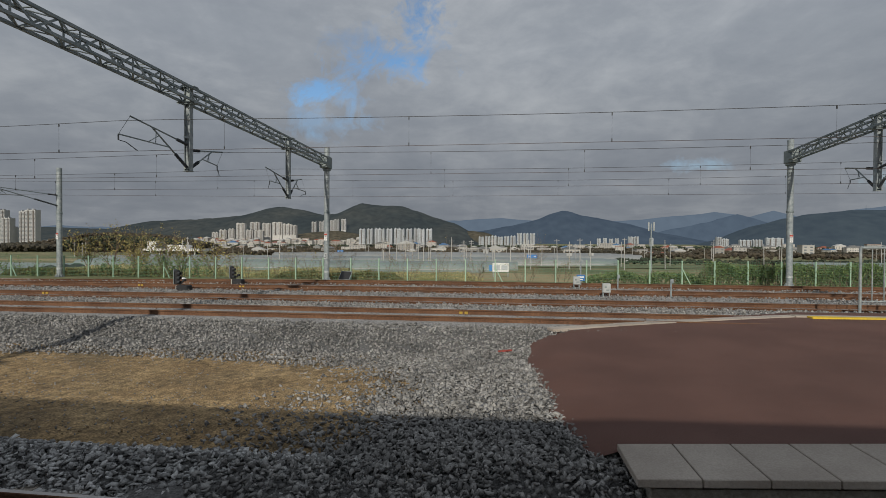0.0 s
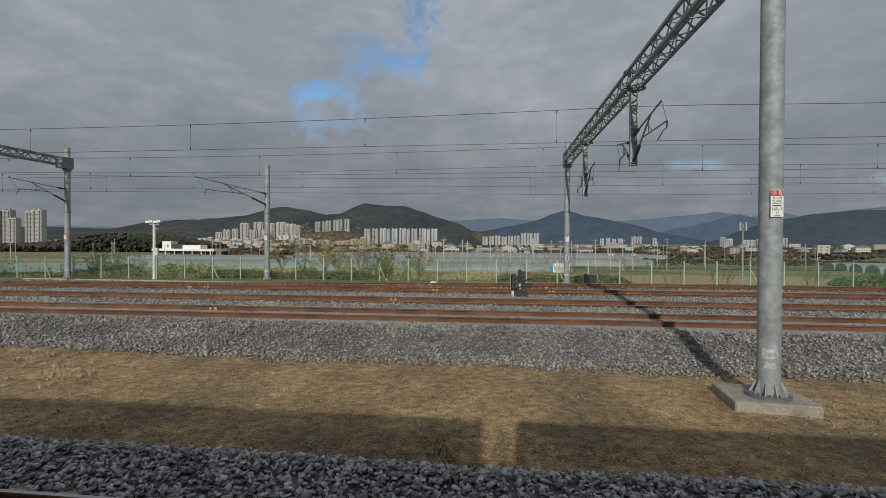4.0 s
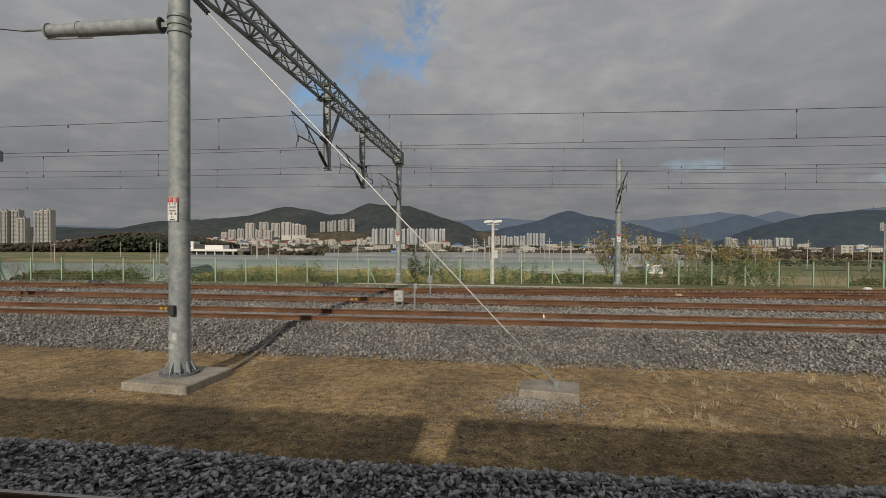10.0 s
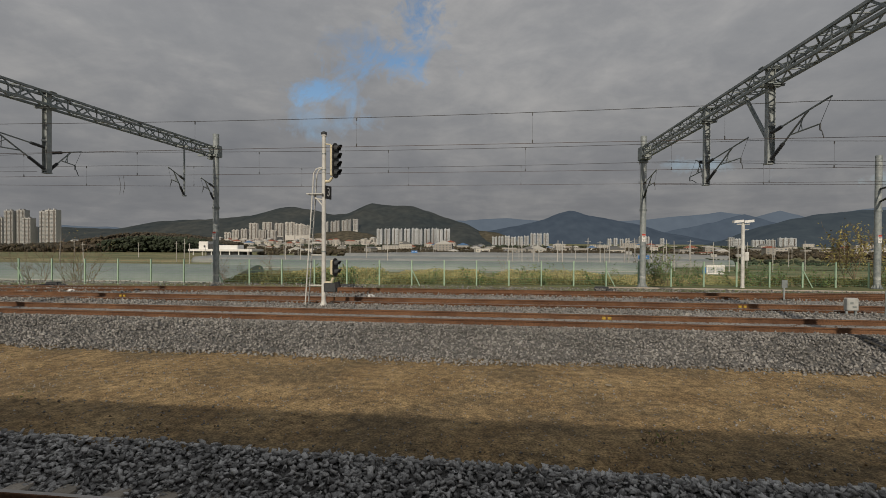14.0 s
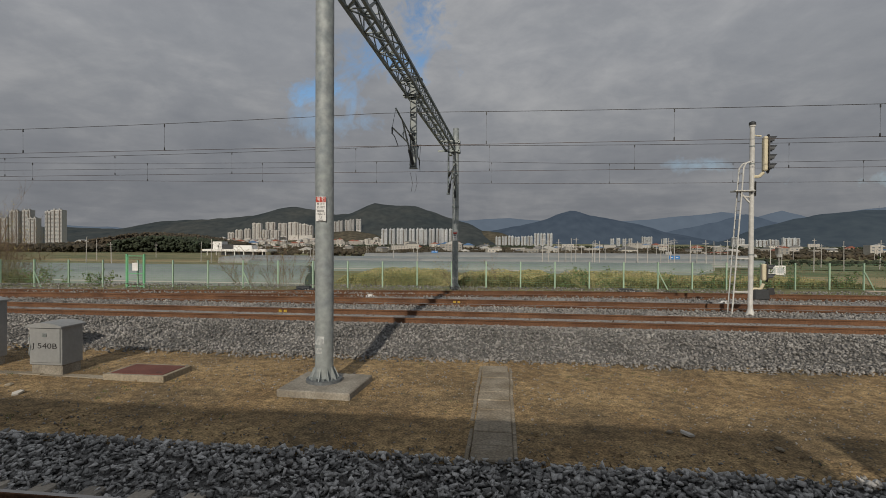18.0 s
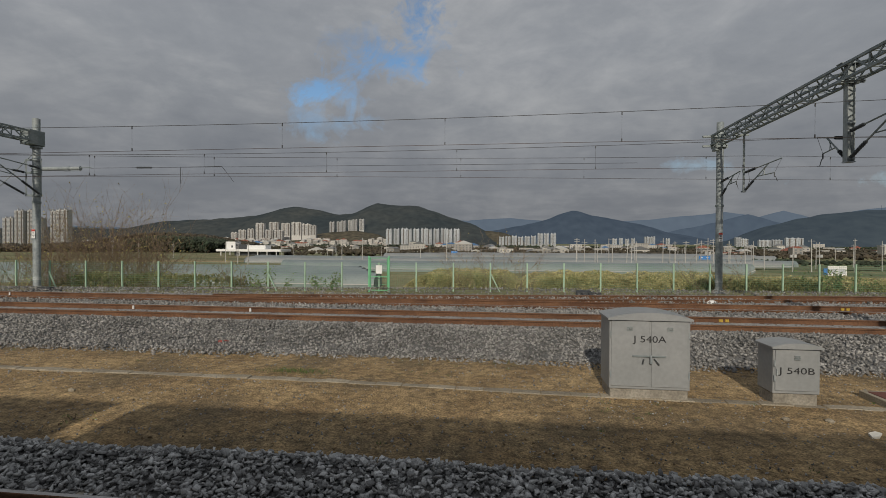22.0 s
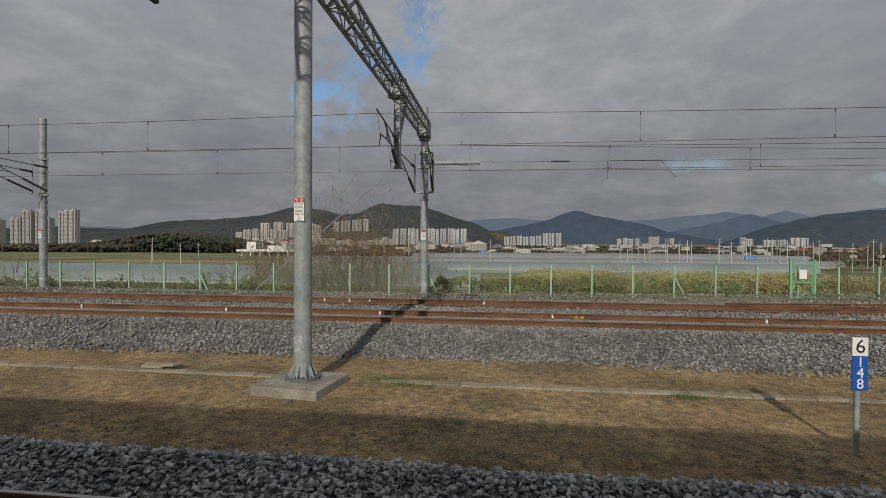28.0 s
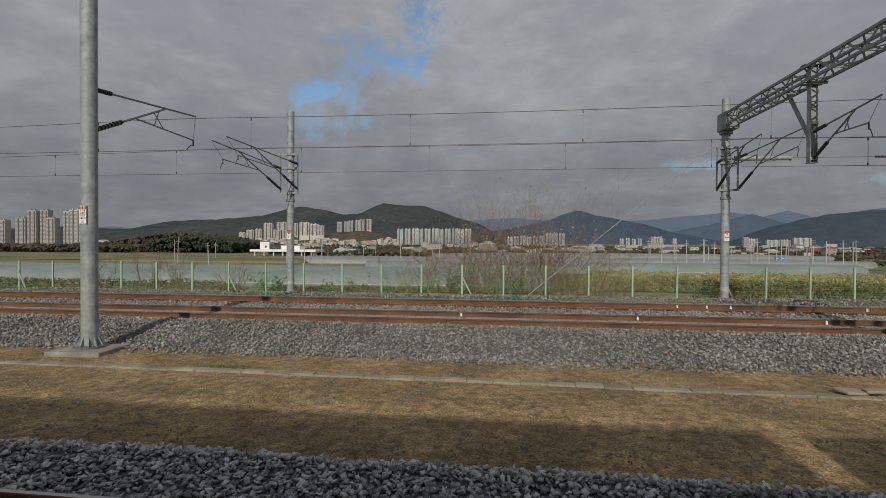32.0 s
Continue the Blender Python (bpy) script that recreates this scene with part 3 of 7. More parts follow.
def pole_plate(owner, x, y, z, r, number, k=1.0):
    """Warning plate strapped to the pole: red head, white body, number."""
    yf = y - r - 0.012
    pl = part("plate", Shape().box(x - 0.105 * k, x + 0.105 * k, yf - 0.006, yf + 0.006, z - 0.24 * k, z + 0.24 * k, 0.003), M_white, owner, "white pole plate with a red head")
    part("plate_head", Shape().box(x - 0.1 * k, x + 0.1 * k, yf - 0.009, yf - 0.0065, z + 0.13 * k, z + 0.235 * k), M_red, pl, "red warning head")
    if number:
        f0, f1 = yf - 0.009, yf - 0.0065
        lettering("words", "위 험", 0.095 * k, (x, yf - 0.0105, z + 0.18 * k), 90, 0, M_white, pl, "", 0.15 * k)
        lettering("words", "특 고 압", 0.05 * k, (x, yf - 0.008, z + 0.09 * k), 90, 0, M_black, pl, "", 0.15 * k)
        lettering("words", "25,000V", 0.05 * k, (x, yf - 0.008, z + 0.035 * k), 90, 0, M_black, pl, "", 0.16 * k)
        part("line", Shape().box(x - 0.09 * k, x + 0.09 * k, f0, f1, z - 0.004, z + 0.002), M_black, pl)
        part("small_print", Shape().box(x - 0.075 * k, x + 0.07 * k, f0, f1, z - 0.05 * k, z - 0.03 * k), M_black, pl)
        lettering("words", number, 0.075 * k, (x, yf - 0.008, z - 0.1 * k), 90, 0, M_black, pl, "", 0.17 * k)
        lettering("words", "U", 0.075 * k, (x, yf - 0.008, z - 0.165 * k), 90, 0, M_black, pl)
        part("small_print", Shape().box(x - 0.05 * k, x + 0.05 * k, f0, f1, z - 0.225 * k, z - 0.21 * k), M_black, pl)
    else:
        for dz, hw in ((0.09, 0.07), (0.04, 0.05), (-0.08, 0.075), (-0.16, 0.02)):
            part("print", Shape().box(x - hw * k, x + hw * k, yf - 0.009, yf - 0.0065, z + (dz - 0.014) * k, z + (dz + 0.014) * k), M_black, pl)


M_flange = mat("weathered flange steel", (0.15, 0.165, 0.175), 0.7, metal=0.3, grain=0.25, grain_scale=20)


def flange(owner, x, y, z, r):
    part("base_flange", Shape().lathe([(r + 0.02, z - 0.02), (r + 0.155, z - 0.02), (r + 0.155, z + 0.045), (r + 0.02, z + 0.047), (r + 0.004, z + 0.06)], x, y, 28), M_flange, owner, "dark weathered base flange")
    for k in range(10):
        a = 2 * math.pi * (k + 0.5) / 10
        c, s_ = math.cos(a), math.sin(a)
        s = Shape()
        pts = [(r - 0.01, z + 0.045), (r + 0.105, z + 0.045), (r + 0.10, z + 0.07), (r + 0.012, z + 0.25), (r - 0.01, z + 0.25)]
        tx, ty = -s_ * 0.007, c * 0.007
        n = len(pts)
        vs = [(x + c * q + tx, y + s_ * q + ty, h) for q, h in pts] + [(x + c * q - tx, y + s_ * q - ty, h) for q, h in pts]
        s.add(vs, [(i, (i + 1) % n, n + (i + 1) % n, n + i) for i in range(n)] + [tuple(range(n - 1, -1, -1)), tuple(range(n, 2 * n))])
        part("gusset", s, M_galv, owner)
        b = a + math.pi / 10
        part("anchor_bolt", Shape().tube((x + (r + 0.075) * math.cos(b), y + (r + 0.075) * math.sin(b), z + 0.02), (x + (r + 0.075) * math.cos(b), y + (r + 0.075) * math.sin(b), z + 0.085), 0.016, 6), M_galv2, owner)


M_polemark = mat("pole paint mark", (0.34, 0.37, 0.38), 0.6, grain=0.3, grain_scale=18, col2=(0.46, 0.48, 0.48), blot=9.0)
CONTACT, MESS = 5.43, 6.40
HANG = (0.0, -0.18, -0.18, -0.2)
NEAR_Y = 8.43


def slab(x, y, w, d, h, rz, label="pale concrete footing block sunk in dirt"):
    ob = part("concrete_footing", Shape().box(-w / 2, w / 2, -d / 2, d / 2, -0.35, h, 0.018), M_conc)
    ob.matrix_basis = pose(x, y, 0, 0, 0, rz)
    return tagged(ob, label, "footing", "pole footings")


def near_pole(t, number, base=0.115, r=0.182, plate=3.22):
    p = part("pole", Shape().lathe([(r, 0.12), (r, 3.0), (r, 6.0), (r, 8.9), (r - 0.03, 8.93)], 0, NEAR_Y, 28), M_galv, t, "blotchy grey galvanized steel pole", True)
    flange(t, 0, NEAR_Y, base, r)
    for a0, a1, z0, z1 in ((-150, -70, 0.80, 0.95), (-140, -85, 0.64, 0.74)):
        q = Shape()
        for m in range(9):
            a = radians(a0 + (a1 - a0) * m / 8)
            for z in (z0, z1):
                q.v.append(((r + 0.003) * math.cos(a), NEAR_Y + (r + 0.003) * math.sin(a), z))
        for m in range(8):
            q.f.append((2 * m, 2 * m + 2, 2 * m + 3, 2 * m + 1)), q.mi.append(0)
        part("paint_mark", q, M_polemark, t, "worn white paint patch", True)
    pole_plate(t, 0.0, NEAR_Y, plate, r, number, 0.9)
    return p


def far_pole(t, y, top=8.87, z=0.1, x=0.0):
    r = 0.17
    part("pole", Shape().lathe([(r, z), (r, 3.0), (r, 6.0), (r, top), (r - 0.03, top + 0.02)], x, y, 22), M_galv, t, "grey galvanized steel pole", True)
    flange(t, x, y, z, r)
    part("paint_mark", Shape().lathe([(r + 0.003, z + 0.55), (r + 0.004, z + 0.56), (r + 0.004, z + 0.68), (r + 0.003, z + 0.69)], x, y, 22), M_polemark, t, "worn white paint band", True)
    pole_plate(t, x, y, 3.0, r, None, 0.95)
    s = Shape().lathe([(r + 0.005, 4.55), (r + 0.03, 4.56), (r + 0.03, 4.66), (r + 0.005, 4.67)], x, y, 18)
    part("clamp_band", s, M_galv2, t, smooth=True)


def drop_tube(t, x, y, zb, z0, z1):
    """H-section drop column bolted through the girder, with its plates."""
    s = Shape()
    for sx in (-1, 1):
        s.box(x + sx * 0.1 - 0.008, x + sx * 0.1 + 0.008, y - 0.1, y + 0.1, zb, z1 + 0.03)
    s.box(x - 0.092, x + 0.092, y - 0.007, y + 0.007, zb, z1 + 0.03)
    s.box(x - 0.13, x + 0.13, y - 0.12, y + 0.12, zb - 0.025, zb)
    for z in (zb + 0.1, zb + 1.2):
        s.box(x - 0.115, x + 0.115, y - 0.112, y - 0.1, z - 0.04, z + 0.04)
    d = part("drop_tube", s, M_galv, t, "grey steel drop column")
    part("seat_plate", Shape().box(x - 0.34, x + 0.34, y - 0.2, y + 0.2, z0 - 0.075, z0 - 0.045, 0.004), M_galv2, d)
    part("seat_angle", Shape().box(x - 0.34, x + 0.34, y - 0.16, y - 0.1, z0 - 0.115, z0 - 0.078), M_galv2, d)
    part("cap_plate", Shape().box(x - 0.3, x + 0.3, y - 0.14, y + 0.14, z1 + 0.045, z1 + 0.075, 0.004), M_galv2, d)
    return d


def thin_drop(t, x, y, zb, z0):
    """Slim hanger tube clamped under the girder's end."""
    s = Shape().tube((x, y, zb), (x, y, z0), 0.045, 10)
    s.box(x - 0.08, x + 0.08, y - 0.08, y + 0.08, zb - 0.03, zb + 0.04)
    d = part("hanger_tube", s, M_galv2, t, "slim grey hanger tube", True)
    part("hanger_arm", Shape().beam((x - 0.5, y, z0 + 0.03), (x + 0.2, y, z0 + 0.03), 0.07, 0.07), M_galv2, d)
    return d


def wire_y(k, x):
    return [lambda q: 13.9, lambda q: track2_y(q), track3_y, track4_y][k](x)


def portal(x, yf, number, drops, label, near=True, y_start=None, fx=0.0, base=0.115, r=0.182, plate=3.22, boxed=True):
    """One portal: near pole, far pole, lattice girder, drop columns with their brackets."""
    t = thing("catenary_portal", (x, 0, 0), label, "portal", "catenary portals")
    if near:
        near_pole(t, number, base, r, plate)
    far_pole(t, yf, x=fx)
    z0, z1 = 7.68, 8.13
    end = fx if boxed else fx - 0.3

    def skew(y):
        return end * (y - NEAR_Y) / (yf - NEAR_Y)
    lattice(t, y_start if y_start is not None else NEAR_Y - 0.6, yf - 0.25, z0, z1, skew)
    if boxed:
        part("end_box", Shape().box(fx - 0.27, fx + 0.27, yf - 0.62, yf + 0.24, z0 - 0.2, z1 + 0.1, 0.02), M_galv2, t, "dark steel girder end plate")
        part("collar", Shape().lathe([(0.19, z0 - 0.34), (0.26, z0 - 0.32), (0.26, z0 - 0.23), (0.19, z0 - 0.22)], fx, yf, 16), M_galv2, t)
    else:
        for z in (z0 - 0.06, z1 - 0.02):
            part("end_bracket", Shape().box(-0.3, fx + 0.2, yf - 0.3, yf - 0.2, z - 0.05, z + 0.05, 0.008).box(fx + 0.15, fx + 0.24, yf - 0.3, yf + 0.2, z - 0.09, z + 0.09), M_galv2, t, "steel bracket between girder and pole")
        part("end_plate", Shape().box(fx - 0.36, fx - 0.2, yf - 0.28, yf + 0.1, z0 - 0.28, z0 - 0.1, 0.01), M_galv2, t)
        part("end_box", Shape().box(fx - 0.34, fx + 0.22, yf - 0.19, yf + 0.3, z0 - 0.12, z1 + 0.02, 0.02), M_galv2, t, "dark steel girder end plate")
    for yd, zb, arms, strut in drops:
        xd = skew(yd)
        d = drop_tube(t, xd, yd, zb, z0, z1)
        if strut:
            part("strut", Shape().beam((xd, yd + 0.1, zb + 0.75), (skew(yd + strut), yd + strut, z0), 0.09, 0.09), M_galv2, d)
        for k, dx, pull in arms:
            yw, low = (wire_y(k, x), HANG[k]) if k < 4 else (k, -0.2)
            cantilever(d, xd, yd, yw, CONTACT + low, MESS + low, dx, zb + 0.12, pull)
    return t


portal(14.0, 31.3, None, [(15.5, 5.2, [(0, 0.0, True)], 0), (22.9, 4.97, [(21.6, 0.0, False), (24.7, 0.0, False)], 0)], "grey steel catenary portal beyond the platform end", near=False, y_start=7.0, fx=3.05)
P1 = portal(-11.14, 30.9, "148-15", [(16.4, 5.18, [(0, 0.0, True), (1, 0.0, False)], 0), (24.9, 4.98, [(2, 0.0, False), (3, 0.0, True)], 0)],
       "grey steel catenary portal with two bracket drops", base=0.16, r=0.17, plate=3.26, fx=-0.28)
P2 = portal(-44.06, 29.5, "148-16", [(16.5, 5.18, [(0, 0.0, False)], 1.5), (21.1, 5.06, [(1, 0.0, False), (2, 0.0, True)], 0)],
            "sunlit grey steel catenary portal held by a stay wire", base=0.15, plate=3.21, fx=-0.35)
P3 = portal(-69.67, 26.5, "148-17", [(16.4, 5.18, [(0, 0.0, True), (1, 0.0, False)], 0)], "grey steel catenary portal by the cable trough", fx=0.65, r=0.163, plate=3.2, boxed=False, base=0.13)
hang = thin_drop(P3, 0.55, 23.8, 5.05, 7.61)
cantilever(hang, 0.55, 23.8, 22.0, CONTACT - 0.15, MESS - 0.2, 0.5, 5.12, False)
cantilever(hang, 0.62, 26.35, 24.9, CONTACT - 0.15, MESS - 0.3, 0.2, 5.12, False)
part("jumper", Shape().tube((-0.78, 21.0, 4.85), (-0.72, 21.0, 5.25), 0.008, 5).tube((-0.72, 21.0, 5.25), (-0.82, 21.0, 5.7), 0.008, 5).tube((-0.62, 21.0, 4.85), (-0.52, 21.0, 5.2), 0.008, 5).tube((-0.52, 21.0, 5.2), (-0.58, 21.0, 5.7), 0.008, 5), M_wire, P3, "thin bent jumper wires")
P4 = portal(-103.72, 22.27, "148-18", [(16.4, 5.18, [(0, 0.0, False)], 1.3)], "grey steel catenary portal with bracket frames on its far pole", y_start=4.0, r=0.158, plate=3.2, base=0.155)
num = part("number_plate", Shape().box(-0.41, -0.15, 30.9 - 0.2, 30.9 - 0.185, 1.55, 1.95, 0.004), M_polemark, P1, "pale plate with a black 3")
lettering("digit", "3", 0.36, (-0.28, 30.9 - 0.202, 1.75), 90, 0, M_black, num)
part("switch_box", Shape().box(-0.06, 0.06, NEAR_Y - 0.26, NEAR_Y - 0.185, 1.27, 1.45, 0.008), M_dark, P2, "small dark box strapped to the pole")
for x, rz, h, w, d in ((-11.15, -5, 0.16, 1.22, 1.1), (-44.02, -4, 0.15, 1.3, 1.3), (-69.6, -3, 0.125, 1.3, 1.2), (-103.72, -8, 0.15, 1.26, 1.2)):
    slab(x, NEAR_Y + (0.12 if x > -20 else -0.06), w, d, h, rz)
cantilever(P2.children[0], -0.35, 29.5, wire_y(2, -44) + 4.2, CONTACT, MESS, -0.3, 5.3, False)


def bracket_frame(t, x, y, z0=4.95, z1=6.75):
    s = Shape()
    for dx in (-0.42, 0.42):
        s.beam((x + dx, y - 0.16, z0), (x + dx, y - 0.16, z1), 0.06, 0.06)
    for z in (z0, (z0 + z1) / 2 + 0.25, z1):
        s.beam((x - 0.45, y - 0.16, z), (x + 0.45, y - 0.16, z), 0.06, 0.09)
        s.lathe([(0.19, z - 0.05), (0.215, z - 0.045), (0.215, z + 0.045), (0.19, z + 0.05)], x, y, 14)
    return part("bracket_frame", s, M_galv2, t)


def spring_tensioner(t, x, y, z, length, sg=1, r=0.135):
    a = 0.34
    s = Shape().tube((x + sg * a, y, z), (x + sg * (a + length * 0.72), y, z), r, 16).tube((x + sg * (a + length * 0.72), y, z), (x + sg * (a + length), y, z), r * 0.86, 16)
    for d in (0.0, length * 0.72, length):
        s.tube((x + sg * (a + d) - 0.02, y, z), (x + sg * (a + d) + 0.02, y, z), r * 1.08, 16)
    ob = part("spring_tensioner", s, M_galv, t, "long pale grey drum of a wire tensioner", True)
    part("end_cap", Shape().tube((x + sg * (a - 0.03), y, z), (x + sg * (a - 0.022), y, z), r * 0.9, 16), M_dark, ob)
    part("link", Shape().beam((x + sg * 0.17, y, z), (x + sg * (a - 0.03), y, z), 0.05, 0.09), M_galv2, ob)
    part("pull_rod", Shape().tube((x + sg * (a + length), y, z + 0.03), (x + sg * (a + length + 0.6), y, z + 0.03), 0.022, 8), M_galv2, ob)
    part("guard_rod", Shape().tube((x + sg * (a + length * 0.6), y, z - r - 0.03), (x + sg * (a + length + 0.05), y, z - r - 0.02), 0.014, 6), M_galv2, ob)
    for dz in (-0.14, 0.0, 0.14):
        part("pole_clamp", Shape().lathe([(0.184, z + dz - 0.03), (0.205, z + dz - 0.028), (0.205, z + dz + 0.028), (0.184, z + dz + 0.03)], x, y + 0.05, 18), M_galv2, ob, smooth=True)
    return ob


for t, px, y in ((P4, 0.0, 22.27),):
    f = bracket_frame(t, px, y)
    for dx in (-0.42, 0.42):
        cantilever(f, px + dx, y - 0.16, wire_y(1, -100) + 0.75, CONTACT + (0.25 if dx > 0 else 0), MESS + (0.2 if dx > 0 else 0), dx * 0.6, 5.02, True, 0.05)
spring_tensioner(P4, 0.0, 22.2, 6.3, 2.2, r=0.1)
spring_tensioner(P2, 0.0, NEAR_Y - 0.05, 6.62, 2.3, -1)
pull = part("pulled_wire", Shape().tube((-3.24, NEAR_Y - 0.05, 6.65), (-5.1, 7.6, 6.63), 0.01, 6).tube((-5.85, 7.33, 6.62), (-9.5, 6.0, 6.55), 0.01, 6), M_wire, P2)
part("insulator", ribbed(Shape(), (-5.1, 7.6, 6.63), (-5.85, 7.33, 6.62), 0.05, 8, 8), M_insul, pull, "dark ribbed insulator", True)
# the drops for the near line hang from the girder's end
for dx in (-0.55, 0.55):
    s = Shape().box(dx - 0.05, dx + 0.05, 5.05, 5.15, 5.45, 7.6)
    s.box(dx - 0.14, dx + 0.1, 4.98, 5.22, 5.42, 5.62)
    part("near_drop", s, M_galv2, P4)
    part("pin_plate", Shape().box(dx + 0.1, dx + 0.16, 4.97, 5.23, 5.36, 5.6), M_dark, P4)

# ---- single poles ----
def single_pole(x, y, top, arms, label, near=False, frame_on=False):
    t = thing("catenary_pole", (x, 0, 0), label, "pole", "single catenary poles")
    far_pole(t, y, top, 0.1)
    if frame_on:
        b = bracket_frame(t, 0, y)
    for dz, yw, dx, pull, xo in arms:
        cantilever(t, xo, y - 0.1, yw, CONTACT + dz, MESS + dz, dx, 5.15, pull, 0.45)
    return t


single_pole(-31.0, 30.92, 7.8, [(-0.25, wire_y(3, -20), -0.9, False, 0.0)], "grey steel catenary pole beside the fence")
single_pole(-123.2, 22.07, 8.8, [(0, wire_y(1, -123), -0.4, False, -0.42), (0.2, wire_y(1, -123) + 0.3, -0.8, False, 0.42)], "grey steel catenary pole with a double bracket frame", frame_on=True)
t = thing("catenary_pole", (-122.95, 0, 0), "grey steel catenary pole with one bracket arm over the rails", "pole", "single catenary poles")
r = 0.175
part("pole", Shape().lathe([(r, 0.1), (r, 4.0), (r, 9.0)], 0, 10.45, 26), M_galv, t, "blotchy grey galvanized steel pole", True)
flange(t, 0, 10.45, 0.1, r)
pole_plate(t, 0.0, 10.45, 3.24, r, "148-19", 0.9)
cantilever(t, 0.0, 10.45, 13.9, CONTACT, MESS + 0.12, 0.1, 5.25, True, 0.3)
slab(-122.95, 10.4, 1.3, 1.0, 0.1, 4)
slab(-103.8, 22.3, 1.1, 0.9, 0.1, 2)
slab(-123.2, 22.1, 1.1, 0.9, 0.1, 2)

M_mastrope = mat("pale steel rope", (0.50, 0.51, 0.50), 0.5, metal=0.3, grain=0.1)
# stay wire of the second portal with its anchor block
t = thing("stay_wire", (-37.4, 8.55, 0.0), "slack-free grey steel stay wire on a turnbuckle", "stay wire")
top = Vector((-44.1 + 0.2 + 37.4, NEAR_Y - 8.55, 7.25))
foot = Vector((0.25, 0, 0.2))
d = (top - foot)
part("rod", Shape().tube(foot, foot + d * 0.075, 0.018, 8), M_galv2, t, "grey anchor rod", True)
part("turnbuckle", Shape().tube(foot + d * 0.075, foot + d * 0.12, 0.02, 8), M_galv2, t, smooth=True)
part("wire", Shape().tube(foot + d * 0.12, foot + d * 0.94, 0.013, 8), M_mastrope, t, "pale steel rope", True)
part("insulator", ribbed(Shape(), foot + d * 0.94, foot + d * 0.985, 0.05), M_insul, t)
part("clevis", Shape().box(0.2, 0.3, -0.04, 0.04, 0.13, 0.25, 0.01), M_galv2, t)
slab(-37.25, 8.6, 1.0, 0.72, 0.14, -9, "pale concrete anchor block for the stay wire")


# ---- overhead wires ----
SUPPORTS = [45.0, 17.2, -11.2, -44.1, -69.5, -103.75, -123.2, -160.0]


def overhead(k, x_lo, x_hi, group, zoff=0.0, yoff=None):
    sup = SUPPORTS
    fy = yoff or (lambda x: wire_y(k, x))
    cu_c, cu_m = Shape(), Shape()
    step = 2.0
    xs = list(np.arange(x_lo, x_hi + 0.1, step))

    def mz(x):
        for a, b in zip(sup[1:], sup):
            if a <= x <= b:
                q = (x - a) / (b - a)
                return MESS + zoff - 0.8 * 4 * q * (1 - q) * min(1.0, ((b - a) / 34.0) ** 2) * 0.28
        return MESS
    ring = [(math.cos(2 * math.pi * j / 5), math.sin(2 * math.pi * j / 5)) for j in range(5)]
    cu_c.sweep([(0.0075 * a, 0.0075 * b) for a, b in ring], [(x, fy(x), CONTACT + zoff) for x in xs])
    cu_m.sweep([(0.0085 * a, 0.0085 * b) for a, b in ring], [(x, fy(x), mz(x)) for x in xs])
    t = thing("catenary", ((x_lo + x_hi) / 2, fy((x_lo + x_hi) / 2), CONTACT), "dark contact wire hung from a messenger wire by droppers", "overhead wire", group)
    inv = t.matrix_basis.inverted()
    for nm, s in (("contact_wire", cu_c), ("messenger_wire", cu_m)):
        o = part(nm, s, M_copper if nm[0] == "c" else M_wire, t)
        o.matrix_basis = inv
    rng = random.Random(k + 5)
    for a, b in zip(sup[1:], sup):
        m = max(3, round((b - a) / 5.2))
        for i in range(m):
            x = a + (b - a) * (i + 0.5) / m
            if x_lo < x < x_hi:
                s = Shape().tube((x, fy(x), CONTACT + zoff), (x, fy(x), mz(x)), 0.0028, 4)
                s.box(x - 0.012, x + 0.012, fy(x) - 0.012, fy(x) + 0.012, CONTACT + zoff, CONTACT + zoff + 0.09)
                s.box(x - 0.012, x + 0.012, fy(x) - 0.012, fy(x) + 0.012, mz(x) - 0.09, mz(x))
                o = part("dropper", s, M_wire, t)
                o.matrix_basis = inv
    return t


overhead(0, -150, 44, "overhead wires")
overhead(1, -150, 44, "overhead wires", HANG[1])
overhead(2, -102, 44, "overhead wires", HANG[2])
overhead(3, -46, 44, "overhead wires", HANG[3])
# the siding's wire ends at the tensioner: thin wire, insulator and a little jumper frame
t = thing("terminating_wire", (-100.6, 22.2, 6.3), "thin end wire with a dark insulator leading from the tensioner", "overhead wire")
part("wire", Shape().tube((0, 0, 0), (2.6, -0.1, -0.02), 0.008, 5).tube((3.4, -0.1, -0.03), (26, -1.4, -0.35), 0.008, 5), M_wire, t)
part("insulator", ribbed(Shape(), (2.6, -0.1, -0.02), (3.4, -0.1, -0.03), 0.05, 8, 7), M_insul, t, "dark ribbed insulator", True)
s = Shape().tube((5.0, -0.2, -0.05), (5.0, -0.2, -0.85), 0.012, 5).tube((5.0, -0.2, -0.05), (7.2, -0.3, -0.06), 0.014, 5).tube((7.2, -0.3, -0.06), (7.8, -0.3, -0.8), 0.01, 5)
part("jumper", s, M_wire, t)

part("stay_wire", Shape().tube((-112.27 + 103.72, 22.4, 0.1), (0.0, 22.3, 7.3), 0.02, 6), M_galv, P4, "pale stay wire anchored beside the fence")


